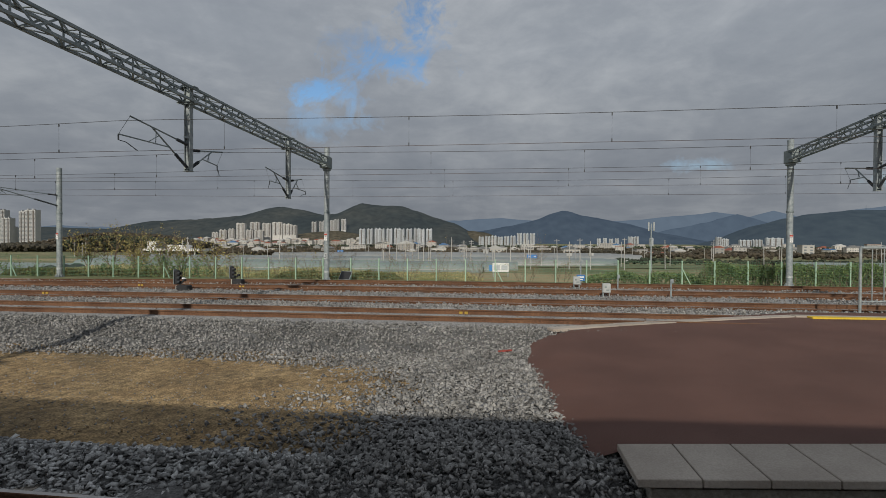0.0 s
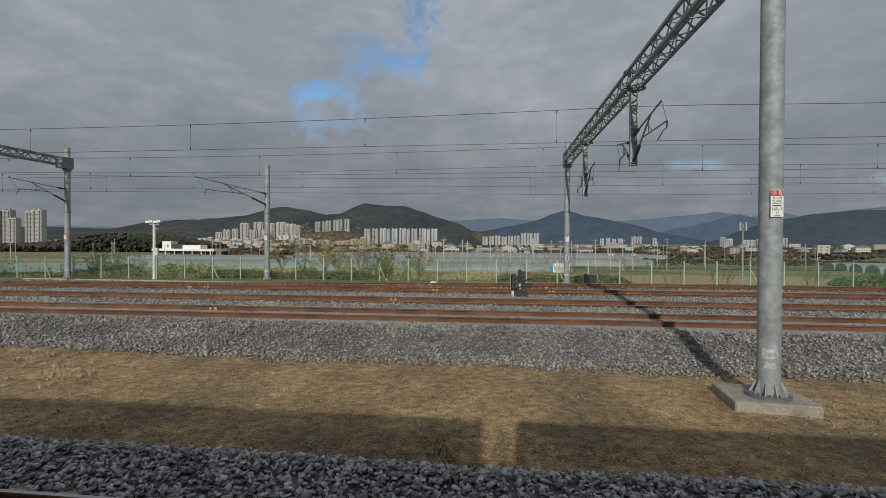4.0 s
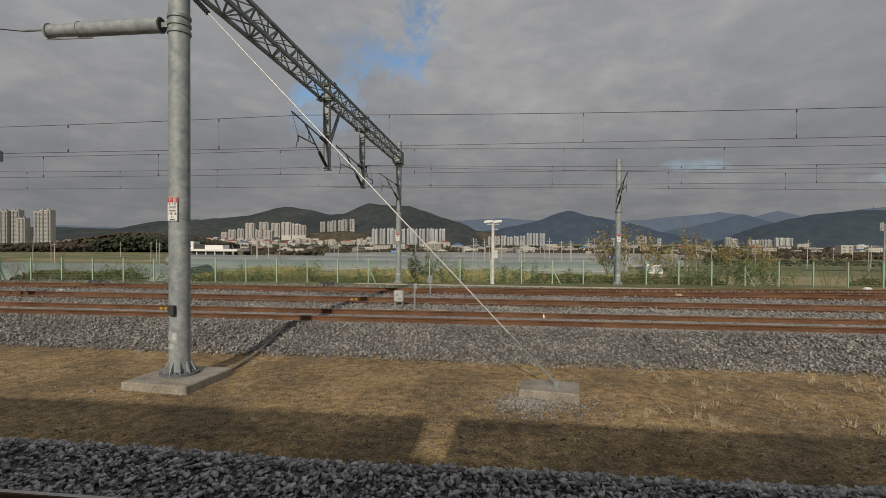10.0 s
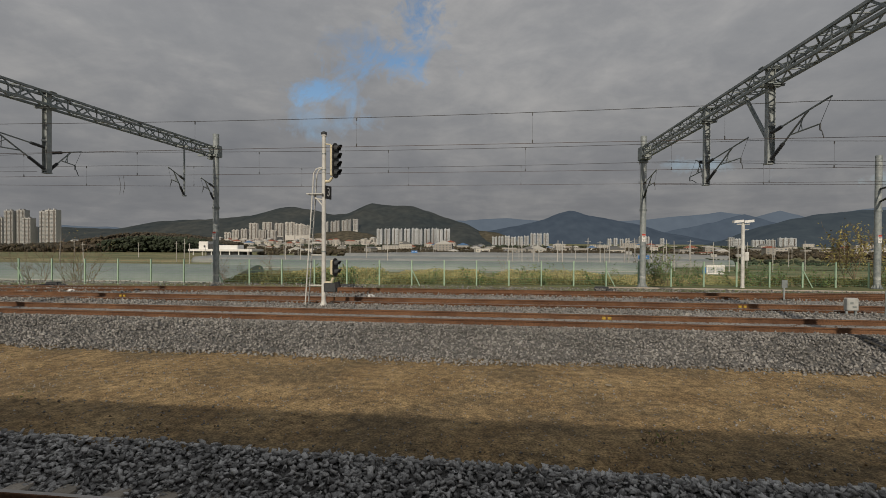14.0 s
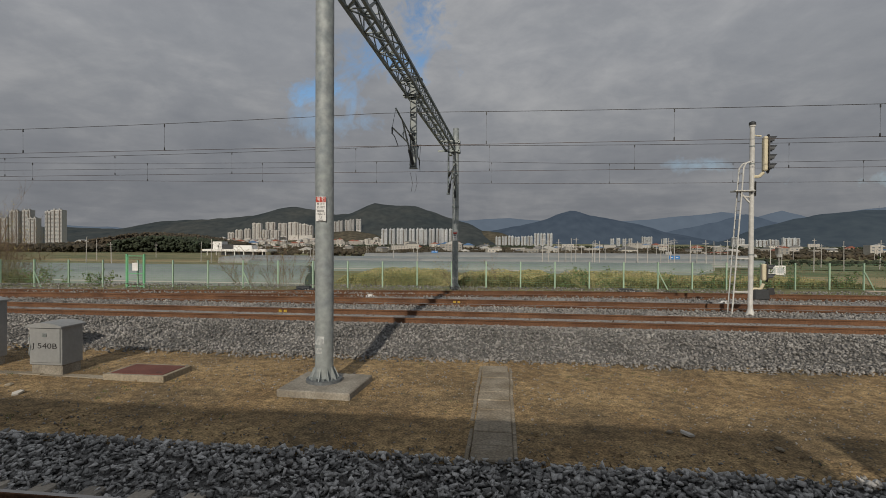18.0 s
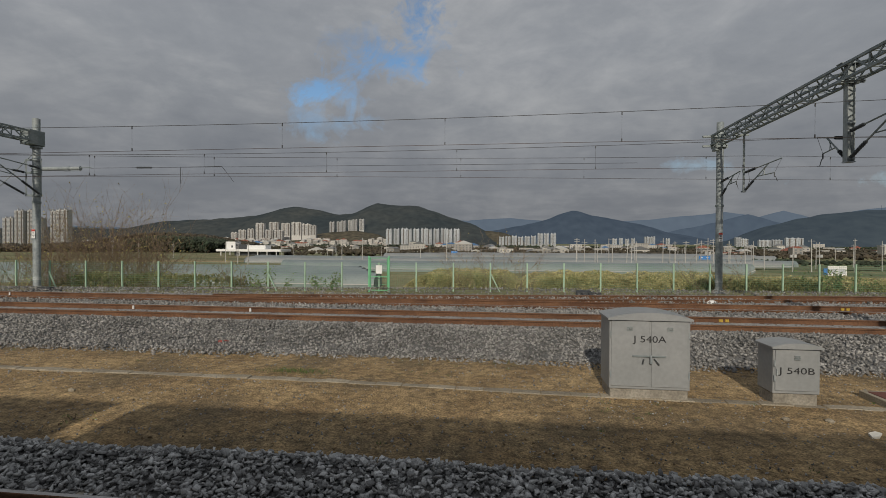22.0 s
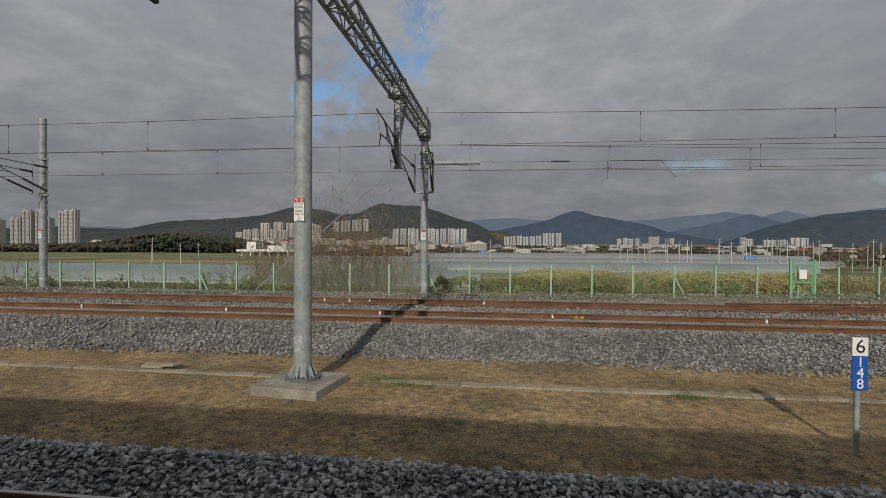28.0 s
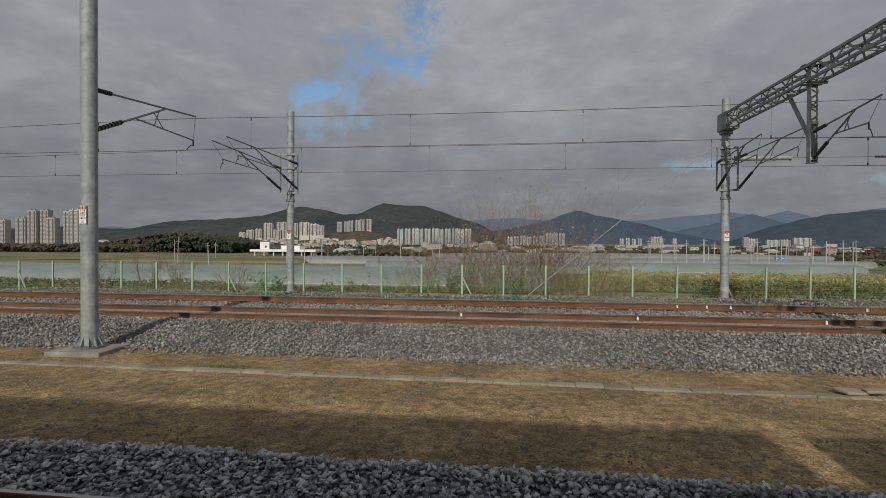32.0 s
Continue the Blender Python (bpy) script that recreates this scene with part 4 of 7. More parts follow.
# ---- platform end ----
def platform():
    t = thing("platform_ramp", (0, 0, 0), "red-brown surfaced platform ramp edged with pale coping slabs", "platform", kind="structure")

    def ramp(x, y):
        return min(max(x, 0), 12) * (0.011 + 0.044 * (1 - ease((y - 5.5) / 7.5)))
    # rising deck: a grid clipped by the rounded end
    s = Shape()
    def left_edge(y):
        return lerp_table([(5.7, 1.2), (5.95, 1.05), (6.3, 0.9), (7, 0.8), (8, 0.72), (9, 0.66), (10, 0.6), (11, 0.62), (12, 0.78), (12.7, 1.0), (13.2, 1.3)], y) + 0.05 * math.sin(y * 4.1)
    ys = [5.76 + 0.3 * i for i in range(0, 37)]
    def top(x, y):
        return 0.24 + ramp(x, y) + 0.15 * ease((y - 8) / 6)
    nx = 26
    rows = []
    for y in ys:
        xl = left_edge(y) if y < 13.2 else 1.2 + (y - 13.2) * 2.2
        rows.append([(xl + (34 - xl) * (i / nx) ** 1.5, y) for i in range(nx + 1)])
    off = []
    for r_ in rows:
        off.append([len(s.v) + i for i in range(len(r_))])
        for x, y in r_:
            lip = 0.16 * max(0.0, 1 - (x - r_[0][0]) / 0.5)
            s.v.append((x, y, top(x, y) - lip))
    for a, b in zip(off, off[1:]):
        for i in range(nx):
            s.f.append((a[i], a[i + 1], b[i + 1], b[i]))
            s.mi.append(0)
    for a, b in zip(off, off[1:]):
        va, vb = s.v[a[0]], s.v[b[0]]
        k = len(s.v)
        s.v += [(va[0] - 0.06, va[1], -0.2), (vb[0] - 0.06, vb[1], -0.2)]
        s.f.append((a[0], b[0], k + 1, k))
        s.mi.append(0)
    part("deck", s, M_asphalt, t, "dull red-brown asphalt deck", True)
    # near coping slabs
    sl = Shape().box(0.006, 0.604, 0, 0.85, -0.085, 0.0, 0.008).mesh("coping_slab")
    for i in range(40):
        x = 1.32 + i * 0.61
        o = part("coping_slab", sl, M_coping, t)
        o.location, o.rotation_euler = (x, 4.9, 0.248 + ramp(x, 5.2)), (0, -0.054 if x < 11.4 else 0, 0)
    part("retaining_wall", Shape().prism([(1.5, -0.4), (26, -0.4), (26, 0.74), (12, 0.74), (1.5, 0.16)], "y", 5.05, 5.4), M_conc, t, "stained concrete platform wall")
    # far coping along the first track, running to the yellow line
    cp = Shape().box(0.008, 0.99, -0.16, 0.16, -0.08, 0.0, 0.006).mesh("kerb_slab")
    x, y = 1.25, 12.75
    for i in range(8):
        o = part("kerb_slab", cp, M_coping, t)
        o.location = (x, y, 0.44 + 0.01 * i)
        ang = math.atan2(0.46 - 0.02 * i, 1)
        o.rotation_euler = (0, 0, ang)
        x += math.cos(ang)
        y += math.sin(ang)
    part("yellow_line", Shape().box(8.9, 34, 15.15, 15.42, 0.478, 0.535), M_yellow, t, "yellow safety line")
    part("kerb", Shape().box(8.6, 34, 15.42, 15.72, 0.3, 0.53), M_coping, t)
    return t


M_coping = mat("coping concrete", (0.33, 0.285, 0.24), 0.85, grain=0.12, grain_scale=45, col2=(0.42, 0.37, 0.315), blot=1.1, bump=0.25, per_object=0.1)
platform()


def railing():
    t = thing("platform_railing", (11.2, 16.75, 0.5), "grey steel platform railing with upright bars", "railing")
    part("top_rail", Shape().tube((0, 0, 2.04), (14, 0, 2.06), 0.04, 8), M_galv, t, smooth=True)
    part("low_rail", Shape().tube((0, 0, 0.35), (14, 0, 0.38), 0.025, 8), M_galv, t, smooth=True)
    post = Shape().tube((0, 0, -0.05), (0, 0, 2.05), 0.04, 8).tube((0, 0, -0.05), (0, 0, -0.02), 0.09, 10).mesh("post", True)
    bar = Shape().tube((0, 0, 0.36), (0, 0, 2.04), 0.016, 6).mesh("bar", True)
    for i in range(8):
        part("post", post, M_galv, t).location = (i * 2.0, 0, 0)
    for i in range(40):
        if i % 6:
            part("bar", bar, M_galv, t).location = (i * 0.34, 0, 0)


railing()


# gravel fan in front of the ramp, sloping up to it
def put_fan(rng, n):
    x = rng.uniform(-5.5, 1.5, n)
    y = rng.uniform(4.7, 13.2, n)
    x = np.where(y < 5.35, rng.uniform(-3.5, 9.0, n), x)
    edge = np.interp(y, [4.7, 6.0, 7.5, 9.0, 10.3, 11.5], [-3.2, -2.3, -1.5, -1.7, -2.6, -5.0]) + 0.35 * np.sin(y * 2.3)
    keep = x > edge - 2.6 * rng.random(n) ** 3.5
    x, y = x[keep], y[keep]
    z = 0.13 * np.clip((x + 2.6) / 3.6, 0, 1) * np.clip((y - 4.6) / 0.9, 0.2, 1) - 0.14 * np.clip((5.5 - y) / 0.8, 0, 1) + rng.uniform(-0.02, 0.025, len(x))
    return np.stack([x, y, z], 1)


stones("ballast_stones_fan", 30000, 8, put_fan, 0.035, M_stone, "grey crushed stones spread round the ramp's end", blocky=True, tumble=0.4)
s = Shape()
for i in range(9):
    for j in range(9):
        x, y = -4.2 + i * 0.75, 4.75 + j * 1.06
        s.v.append((x, y, -0.05 + 0.14 * min(max((x + 2.6) / 3.6, 0), 1) * (0.2 if j == 0 else 1) - (0.05 if i == 0 else 0) - (0.14 if j == 0 else 0)))
for i in range(8):
    for j in range(8):
        a = i * 9 + j
        s.f.append((a, a + 9, a + 10, a + 1)), s.mi.append(0)
tagged(part("gravel_bed", s, M_bed_gaps, smooth=True), "grey gravel bed round the ramp's end", "ground", kind="structure")


# ---- cabinets ----
def cabinet(x0, x1, y0, y1, zp, zb, zt, text, doors, label):
    """Trackside relay cabinet: plinth, body, doors, arched roof, handles, lettering."""
    w, d = x1 - x0, y1 - y0
    t = thing("equipment_cabinet", ((x0 + x1) / 2, (y0 + y1) / 2, 0), label, "cabinet", "trackside cabinets")
    part("plinth", Shape().box(-w / 2 + 0.02, w / 2 - 0.02, -d / 2 + 0.02, d / 2 - 0.02, -0.25, zp, 0.015), M_conc, t, "weathered concrete plinth")
    part("body", Shape().box(-w / 2, w / 2, -d / 2, d / 2, zp, zb, 0.008), M_cab, t)
    n = 10
    prof = [(-w / 2 - 0.035, zb - 0.012)] + [(-w / 2 - 0.035 + (w + 0.07) * i / n, zb + 0.02 + (zt - zb) * math.sin(math.pi * i / n) ** 0.8) for i in range(n + 1)] + [(w / 2 + 0.035, zb - 0.012)]
    part("roof", Shape().prism(prof, "y", -d / 2 - 0.05, d / 2 + 0.04), M_cab, t, "arched grey roof")
    dw = w / doors
    for i in range(doors):
        a = -w / 2 + i * dw
        dr = part("door", Shape().box(a + 0.03, a + dw - (0.03 if i == doors - 1 else 0.004), -d / 2 - 0.018, -d / 2 - 0.001, zp + 0.05, zb - 0.03, 0.004), M_cab, t)
        vz = zb - 0.19
        for k in range(3):
            part("vent_slat", Shape().box(a + dw / 2 - 0.045, a + dw / 2 + 0.045, -d / 2 - 0.032, -d / 2 - 0.016, vz + k * 0.026, vz + k * 0.026 + 0.013), M_galv2, dr)
        for hz in (zp + 0.25, zb - 0.25):
            hx = a + 0.02 if i == 0 else a + dw - 0.02
            part("hinge", Shape().tube((hx, -d / 2 - 0.02, hz - 0.05), (hx, -d / 2 - 0.02, hz + 0.05), 0.012, 8), M_galv, dr)
    if doors == 2:
        zl = zp + (zb - zp) * 0.47
        part("lock_bar", Shape().box(-0.28, 0.26, -d / 2 - 0.045, -d / 2 - 0.028, zl, zl + 0.022, 0.003), M_galv2, t)
        part("lock", Shape().box(0.0, 0.035, -d / 2 - 0.055, -d / 2 - 0.02, zl - 0.11, zl + 0.03, 0.005), M_galv, t, "padlock hasp")
        part("lever", Shape().beam((0.07, -d / 2 - 0.03, zl - 0.03), (0.15, -d / 2 - 0.03, zl - 0.13), 0.03, 0.02), M_dark, t)
        part("lever", Shape().beam((-0.1, -d / 2 - 0.03, zl - 0.04), (-0.12, -d / 2 - 0.03, zl - 0.12), 0.035, 0.02), M_dark, t)
        lettering("words", text, 0.16, (0.0, -d / 2 - 0.0205, zl + 0.29), 90, 0, M_black, t, "", 0.54)
    else:
        part("lock", Shape().box(-w / 2 + 0.04, -w / 2 + 0.06, -d / 2 - 0.04, -d / 2 - 0.015, zp + 0.3, zp + 0.4, 0.004), M_galv, t)
        lettering("words", text, 0.15, (0.0, -d / 2 - 0.0205, zp + (zb - zp) * 0.5), 90, 0, M_black, t, "", 0.55)
    return t


cabinet(-78.28, -76.98, 8.50, 9.2, 0.17, 1.345, 1.445, "J 540A", 2, "large grey steel cabinet with double doors on a concrete plinth")
cabinet(-75.70, -74.99, 8.50, 8.98, 0.19, 0.935, 1.0, "J 540B", 1, "small grey steel cabinet on a concrete plinth")

# ---- cable trough, manhole, crossing path ----
M_lid = mat("trough lid concrete", (0.235, 0.20, 0.145), 0.92, grain=0.28, grain_scale=35, col2=(0.335, 0.295, 0.225), blot=1.3, bump=0.3, per_object=0.16)
TROUGH = [(-150, 9.3), (-114, 9.2), (-101, 8.9), (-84, 8.86), (-78.6, 8.6), (-72.9, 8.45)]


def trough():
    t = thing("cable_trough", (0, 0, 0), "row of pale concrete cable trough lids along the dirt", "cable trough", kind="structure")
    lid = Shape().box(0.004, 0.496, -0.095, 0.095, -0.1, 0.0, 0.010).mesh("lid")
    rng = random.Random(4)
    x = -73.4
    while x > -138:
        x -= 0.5
        if -104.6 < x < -102.7:
            continue
        y = lerp_table(TROUGH, x)
        a = math.atan2(lerp_table(TROUGH, x + 0.5) - y, 0.5)
        o = part("lid", lid, M_lid, t)
        o.location = (x, y + rng.uniform(-0.012, 0.012), (0.016 if x > -94 else 0.034) + rng.uniform(-0.008, 0.008))
        o.rotation_euler = (rng.uniform(-0.03, 0.03), rng.uniform(-0.02, 0.02), a)
    return t


trough()
t = thing("broken_lid", (-107.15, 9.25, 0.04), "two broken concrete trough lids lying askew", "lid")
part("piece", Shape().box(-0.3, 0.12, -0.15, 0.12, 0, 0.05, 0.01), M_lid, t).rotation_euler = (0.05, 0.09, 0.3)
part("piece", Shape().box(0.15, 0.5, -0.1, 0.15, 0.0, 0.05, 0.01), M_lid, t).rotation_euler = (-0.08, -0.12, -0.25)

M_path = mat("dirt-worn trough concrete", (0.20, 0.165, 0.115), 0.94, grain=0.35, grain_scale=28, col2=(0.32, 0.28, 0.215), blot=2.2, bump=0.4, per_object=0.12)
t = thing("path", (-66.62, 0, 0), "narrow crossing path of flush concrete trough lids", "path", kind="structure")
lid = Shape().box(-0.26, 0.26, 0.004, 0.446, -0.1, 0.0, 0.012).mesh("path_slab")
curb = Shape().box(-0.03, 0.03, 0.0, 0.45, -0.1, -0.012, 0.01).mesh("path_edge")
rng = random.Random(9)
for i in range(10):
    o = part("path_slab", lid, M_path, t)
    o.location = (rng.uniform(-0.012, 0.012), 5.75 + i * 0.45, 0.042 + rng.uniform(-0.005, 0.007))
    o.rotation_euler = (rng.uniform(-0.01, 0.01), rng.uniform(-0.012, 0.012), rng.uniform(-0.015, 0.015))
    for dx in (-0.3, 0.3):
        o = part("path_edge", curb, M_path, t)
        o.location = (dx + rng.uniform(-0.012, 0.012), 5.75 + i * 0.45, 0.03 + rng.uniform(-0.012, 0.006))

t = thing("manhole", (-73.35, 8.75, 0), "square rust-brown steel manhole cover in a concrete frame", "manhole")
s = Shape().box(-0.62, 0.62, -0.42, -0.34, -0.2, 0.11, 0.006).box(-0.62, 0.62, 0.34, 0.42, -0.2, 0.11, 0.006).box(-0.62, -0.54, -0.338, 0.338, -0.2, 0.11, 0.006).box(0.54, 0.62, -0.338, 0.338, -0.2, 0.11, 0.006)
part("frame", s, M_lid, t, "concrete frame")
M_plate = mat("rusty checker plate", (0.15, 0.055, 0.04), 0.75, metal=0.2, grain=0.15, grain_scale=30, col2=(0.19, 0.075, 0.055), blot=2.0, bump=0.2)
part("cover", Shape().box(-0.535, 0.535, -0.335, 0.335, 0.07, 0.118, 0.004), M_plate, t)
part("lift_slot", Shape().box(0.3, 0.42, -0.2, -0.17, 0.119, 0.122), M_dark, t)

cc = part("cable_conduit", Shape().tube((-43.45, 8.6, 0.035), (-43.55, 9.6, 0.045), 0.028, 8).tube((-43.55, 9.6, 0.045), (-43.75, 10.9, 0.06), 0.028, 8).tube((-43.75, 10.9, 0.06), (-43.95, 12.7, 0.36), 0.028, 8), M_lid)
tagged(cc, "pale cable conduit running up the ballast from the footing", "conduit")

# ---- kilometre post ----
t = thing("kilometre_post", (-95.77, 6.6, 0), "kilometre post with blue plate and white 148", "sign post")
part("post", Shape().tube((0, 0, -0.2), (0, 0, 1.2), 0.033, 12), M_galv, t, smooth=True)
pl = part("blue_plate", Shape().box(-0.09, 0.09, -0.055, -0.038, 0.82, 1.238, 0.003), M_blue, t, "blue plate with white digits")
for ch, z in (("1", 1.165), ("4", 1.03), ("8", 0.895)):
    lettering("digit", ch, 0.175, (0, -0.057, z), 90, 0, M_white, pl)
pl = part("white_plate", Shape().box(-0.09, 0.09, -0.055, -0.038, 1.242, 1.47, 0.003), M_white, t, "white plate with a black 6")
lettering("digit", "6", 0.24, (0, -0.057, 1.355), 90, 0, M_black, pl)
part("strap", Shape().box(-0.05, 0.05, -0.042, 0.04, 0.95, 0.985), M_galv2, t)
part("strap", Shape().box(-0.05, 0.05, -0.042, 0.04, 1.33, 1.365), M_galv2, t)


# ---- signal mast ----
def lens_hood(s, x, y, z, r, length=0.22):
    """A visor opening towards +x and the train."""
    d = Vector((0.93, -0.36, 0)).normalized()
    a = Vector((x, y, z))
    s.tube(a, a + d * length, r, 12, r * 0.95, caps=False)
    s.tube(a, a + d * 0.02, r * 0.98, 12)


M_cream = mat("cream bracket paint", (0.62, 0.56, 0.40), 0.6, grain=0.08)
M_mast = mat("pale mast paint", (0.50, 0.50, 0.475), 0.6, grain=0.1, grain_scale=8, col2=(0.61, 0.61, 0.585), blot=2.0)


def signal_mast():
    t = thing("signal_mast", (-58.72, 16.37, 0.3), "white signal mast with ladder and dark light heads", "railway signal")
    part("mast", Shape().lathe([(0.16, -0.1), (0.16, 0.06), (0.10, 0.22), (0.075, 0.3), (0.07, 6.0), (0.09, 6.02), (0.09, 6.08), (0.02, 6.1)], 0, 0, 16), M_mast, t, "white tubular mast", True)

    def head(name, zc, half, r, lamps, hx, hy, label):
        """Oval lamp board turned towards the oncoming line, with a cream case behind it."""
        oval = [(r * math.cos(a), zc + (half if math.sin(a) > 0 else -half) + r * math.sin(a)) for a in [2 * math.pi * (k + 0.5) / 20 for k in range(20)]]
        b = part(name, Shape().prism(oval, "x", 0, 0.03), M_black, t, label)
        b.location, b.rotation_euler = (hx, hy, 0), (0, 0, radians(-14))
        part("head_case", Shape().box(-0.13, -0.002, -r * 0.75, r * 0.75, zc - half - r * 0.6, zc + half + r * 0.6, 0.03), M_cream, b, "cream lamp case")
        st = 2 * half / max(lamps - 1, 1) if lamps > 2 else 0.29
        for k in range(lamps):
            z = zc + (k - (lamps - 1) / 2) * st
            q = Shape().tube((0.03, 0, z), (0.05, 0, z), r * 0.6, 14)
            part("lens", q, M_dark, b, smooth=True)
            q = Shape()
            n = 12
            for m in range(n + 1):
                a = math.pi * (-0.15 + 1.3 * m / n)
                c_, s_ = math.cos(a) * r * 0.66, math.sin(a) * r * 0.66
                q.v += [(0.03, c_, z + s_), (0.26 * (0.6 + 0.4 * max(math.sin(a), 0)), c_ * 0.96, z + s_ * 0.96)]
            for m in range(n):
                q.f.append((2 * m, 2 * m + 1, 2 * m + 3, 2 * m + 2)), q.mi.append(0)
            part("hood", q, M_dark, b, smooth=True)
        return b
    part("base_box", Shape().box(-0.22, 0.9, -0.25, 0.25, -0.12, 0.04, 0.02), M_conc, t, "low concrete base")
    # upper head
    h = head("signal_head", 5.15, 0.42, 0.19, 4, 0.42, -0.06, "black oval board with four hooded lamps")
    s = Shape().tube((0, 0, 4.45), (0.2, -0.02, 4.45), 0.05, 8).tube((0.2, -0.02, 4.45), (0.32, -0.04, 4.58), 0.05, 8)
    part("head_arm", s, M_cream, t, "cream bracket arm", True)
    part("head_stay", Shape().tube((0, 0, 5.75), (0.26, 0, 5.72), 0.025, 8), M_cream, t)
    num = part("number_plate", Shape().box(0.085, 0.105, -0.08, 0.36, 3.84, 4.30, 0.005), M_black, t, "black plate with a white 3")
    num.rotation_euler = (0, 0, radians(-8))
    lettering("digit", "3", 0.44, (0.1065, 0.14, 4.07), 90, 90, M_white, num)
    # lower head
    h = head("lower_head", 1.46, 0.17, 0.15, 2, 0.42, -0.06, "small black two-lamp head")
    s = Shape().tube((0, 0, 0.92), (0.28, -0.02, 0.92), 0.05, 8).tube((0.28, -0.02, 0.92), (0.36, -0.04, 1.1), 0.05, 8)
    part("head_arm", s, M_cream, t, "cream bracket arm", True)
    part("telephone_box", Shape().box(0.05, 0.5, -0.16, 0.02, 0.6, 0.92, 0.03), M_dark, t, "dark telephone box")
    part("hood", Shape().beam((0.46, -0.1, 0.85), (0.62, -0.14, 0.88), 0.12, 0.2), M_black, t)
    # ladder: stiles side by side across the line, leaning in to the mast
    for dy in (-0.15, 0.15):
        q = Shape().tube((-0.62, dy, -0.05), (-0.31, dy, 4.72), 0.024, 8).tube((-0.31, dy, 4.72), (-0.22, dy * 0.8, 4.87), 0.024, 8).tube((-0.22, dy * 0.8, 4.87), (-0.02, dy * 0.4, 4.93), 0.024, 8)
        part("ladder_stile", q, M_mast, t, "white ladder stile", True)
    for i in range(16):
        z = 0.2 + i * 0.29
        x0 = -0.62 + 0.31 * (z + 0.05) / 4.77
        part("rung", Shape().tube((x0, -0.15, z), (x0, 0.15, z), 0.012, 6), M_mast, t)
    for z in (0.82, 1.88, 2.3):
        part("stand_off", Shape().tube((0, 0, z), (-0.6 + 0.065 * z, 0, z), 0.026, 8), M_mast, t, smooth=True)
    part("foot_plate", Shape().box(-0.56, 0.02, -0.2, 0.2, 3.98, 4.02, 0.006), M_mast, t, "small white standing plate")
    part("stand_off", Shape().tube((0, 0, 3.8), (-0.34, 0, 3.86), 0.03, 8), M_mast, t, smooth=True)
    part("brace", Shape().beam((0.0, 0, 3.56), (-0.34, -0.02, 3.96), 0.05, 0.04), M_mast, t)
    part("cap", Shape().lathe([(0.09, 6.06), (0.1, 6.08), (0.1, 6.15), (0.05, 6.18)], 0, 0, 14), M_dark, t, "dark mast cap", True)
    for z in (2.0, 4.85, 5.4):
        part("band", Shape().lathe([(0.071, z - 0.02), (0.08, z - 0.018), (0.08, z + 0.018), (0.071, z + 0.02)], 0, 0, 14), M_galv2, t, smooth=True)
    return t


signal_mast()


# ---- dwarf signals and small track furniture ----
def dwarf_signal(x, y, k=1.0):
    t = thing("dwarf_signal", (x, y, 0.3), "low black dwarf signal with hooded lamps on a pale stub", "railway signal", "dwarf signals")
    part("stub", Shape().box(-0.07, 0.05, -0.06, 0.06, -0.1, 0.3, 0.01), M_mast, t, "pale concrete stub")
    part("base", Shape().box(0.04, 0.6, -0.2, 0.2, -0.1, 0.32, 0.03), M_black, t, "black junction box")
    h = part("head", Shape().box(-0.1, 0.08, -0.12, 0.1, 0.34, 1.02 * k, 0.05), M_black, t)
    for i in range(3):
        s = Shape()
        lens_hood(s, 0.04, -0.05, 0.46 + i * 0.2 * k, 0.075, 0.2)
        part("hood", s, M_dark, h, smooth=True)
    part("back_plate", Shape().box(-0.13, -0.1, -0.13, 0.11, 0.36, 1.05 * k), M_galv2, h)
    part("arm", Shape().tube((0.1, 0, 0.33), (0.4, -0.1, 0.55), 0.03, 8), M_dark, t)
    s = Shape()
    lens_hood(s, 0.36, -0.12, 0.56, 0.06, 0.16)
    part("hood", s, M_dark, t)
    return t


dwarf_signal(-14.94, 21.0)
dwarf_signal(-14.5, 24.9)


M_case = mat("pale grey box paint", (0.36, 0.375, 0.37), 0.6, grain=0.1, grain_scale=9, col2=(0.45, 0.46, 0.45), blot=3.0)


def white_box(x, y, label="small white lineside box on two short legs"):
    t = thing("lineside_box", (x, y, 0.3), label, "junction box", "lineside boxes")
    part("case", Shape().box(-0.17, 0.17, -0.1, 0.1, 0.26, 0.66, 0.03), M_case, t)
    for dx in (-0.13, 0.13):
        part("leg", Shape().box(dx - 0.025, dx + 0.025, -0.03, 0.03, -0.1, 0.27), M_galv, t)
    part("foot", Shape().box(-0.24, 0.24, -0.14, 0.14, -0.15, 0.03, 0.01), M_conc, t)
    part("mark", Shape().box(-0.09, 0.0, -0.106, -0.101, 0.47, 0.54), M_galv2, t)
    part("mark", Shape().box(-0.02, 0.1, -0.106, -0.101, 0.36, 0.41), M_galv2, t)
    return t


white_box(3.8, 25.4), white_box(4.4, 21.2), white_box(-41.65, 16.7)


M_mark2 = mat("dull yellow paint", (0.38, 0.30, 0.10), 0.75, grain=0.3, grain_scale=30)


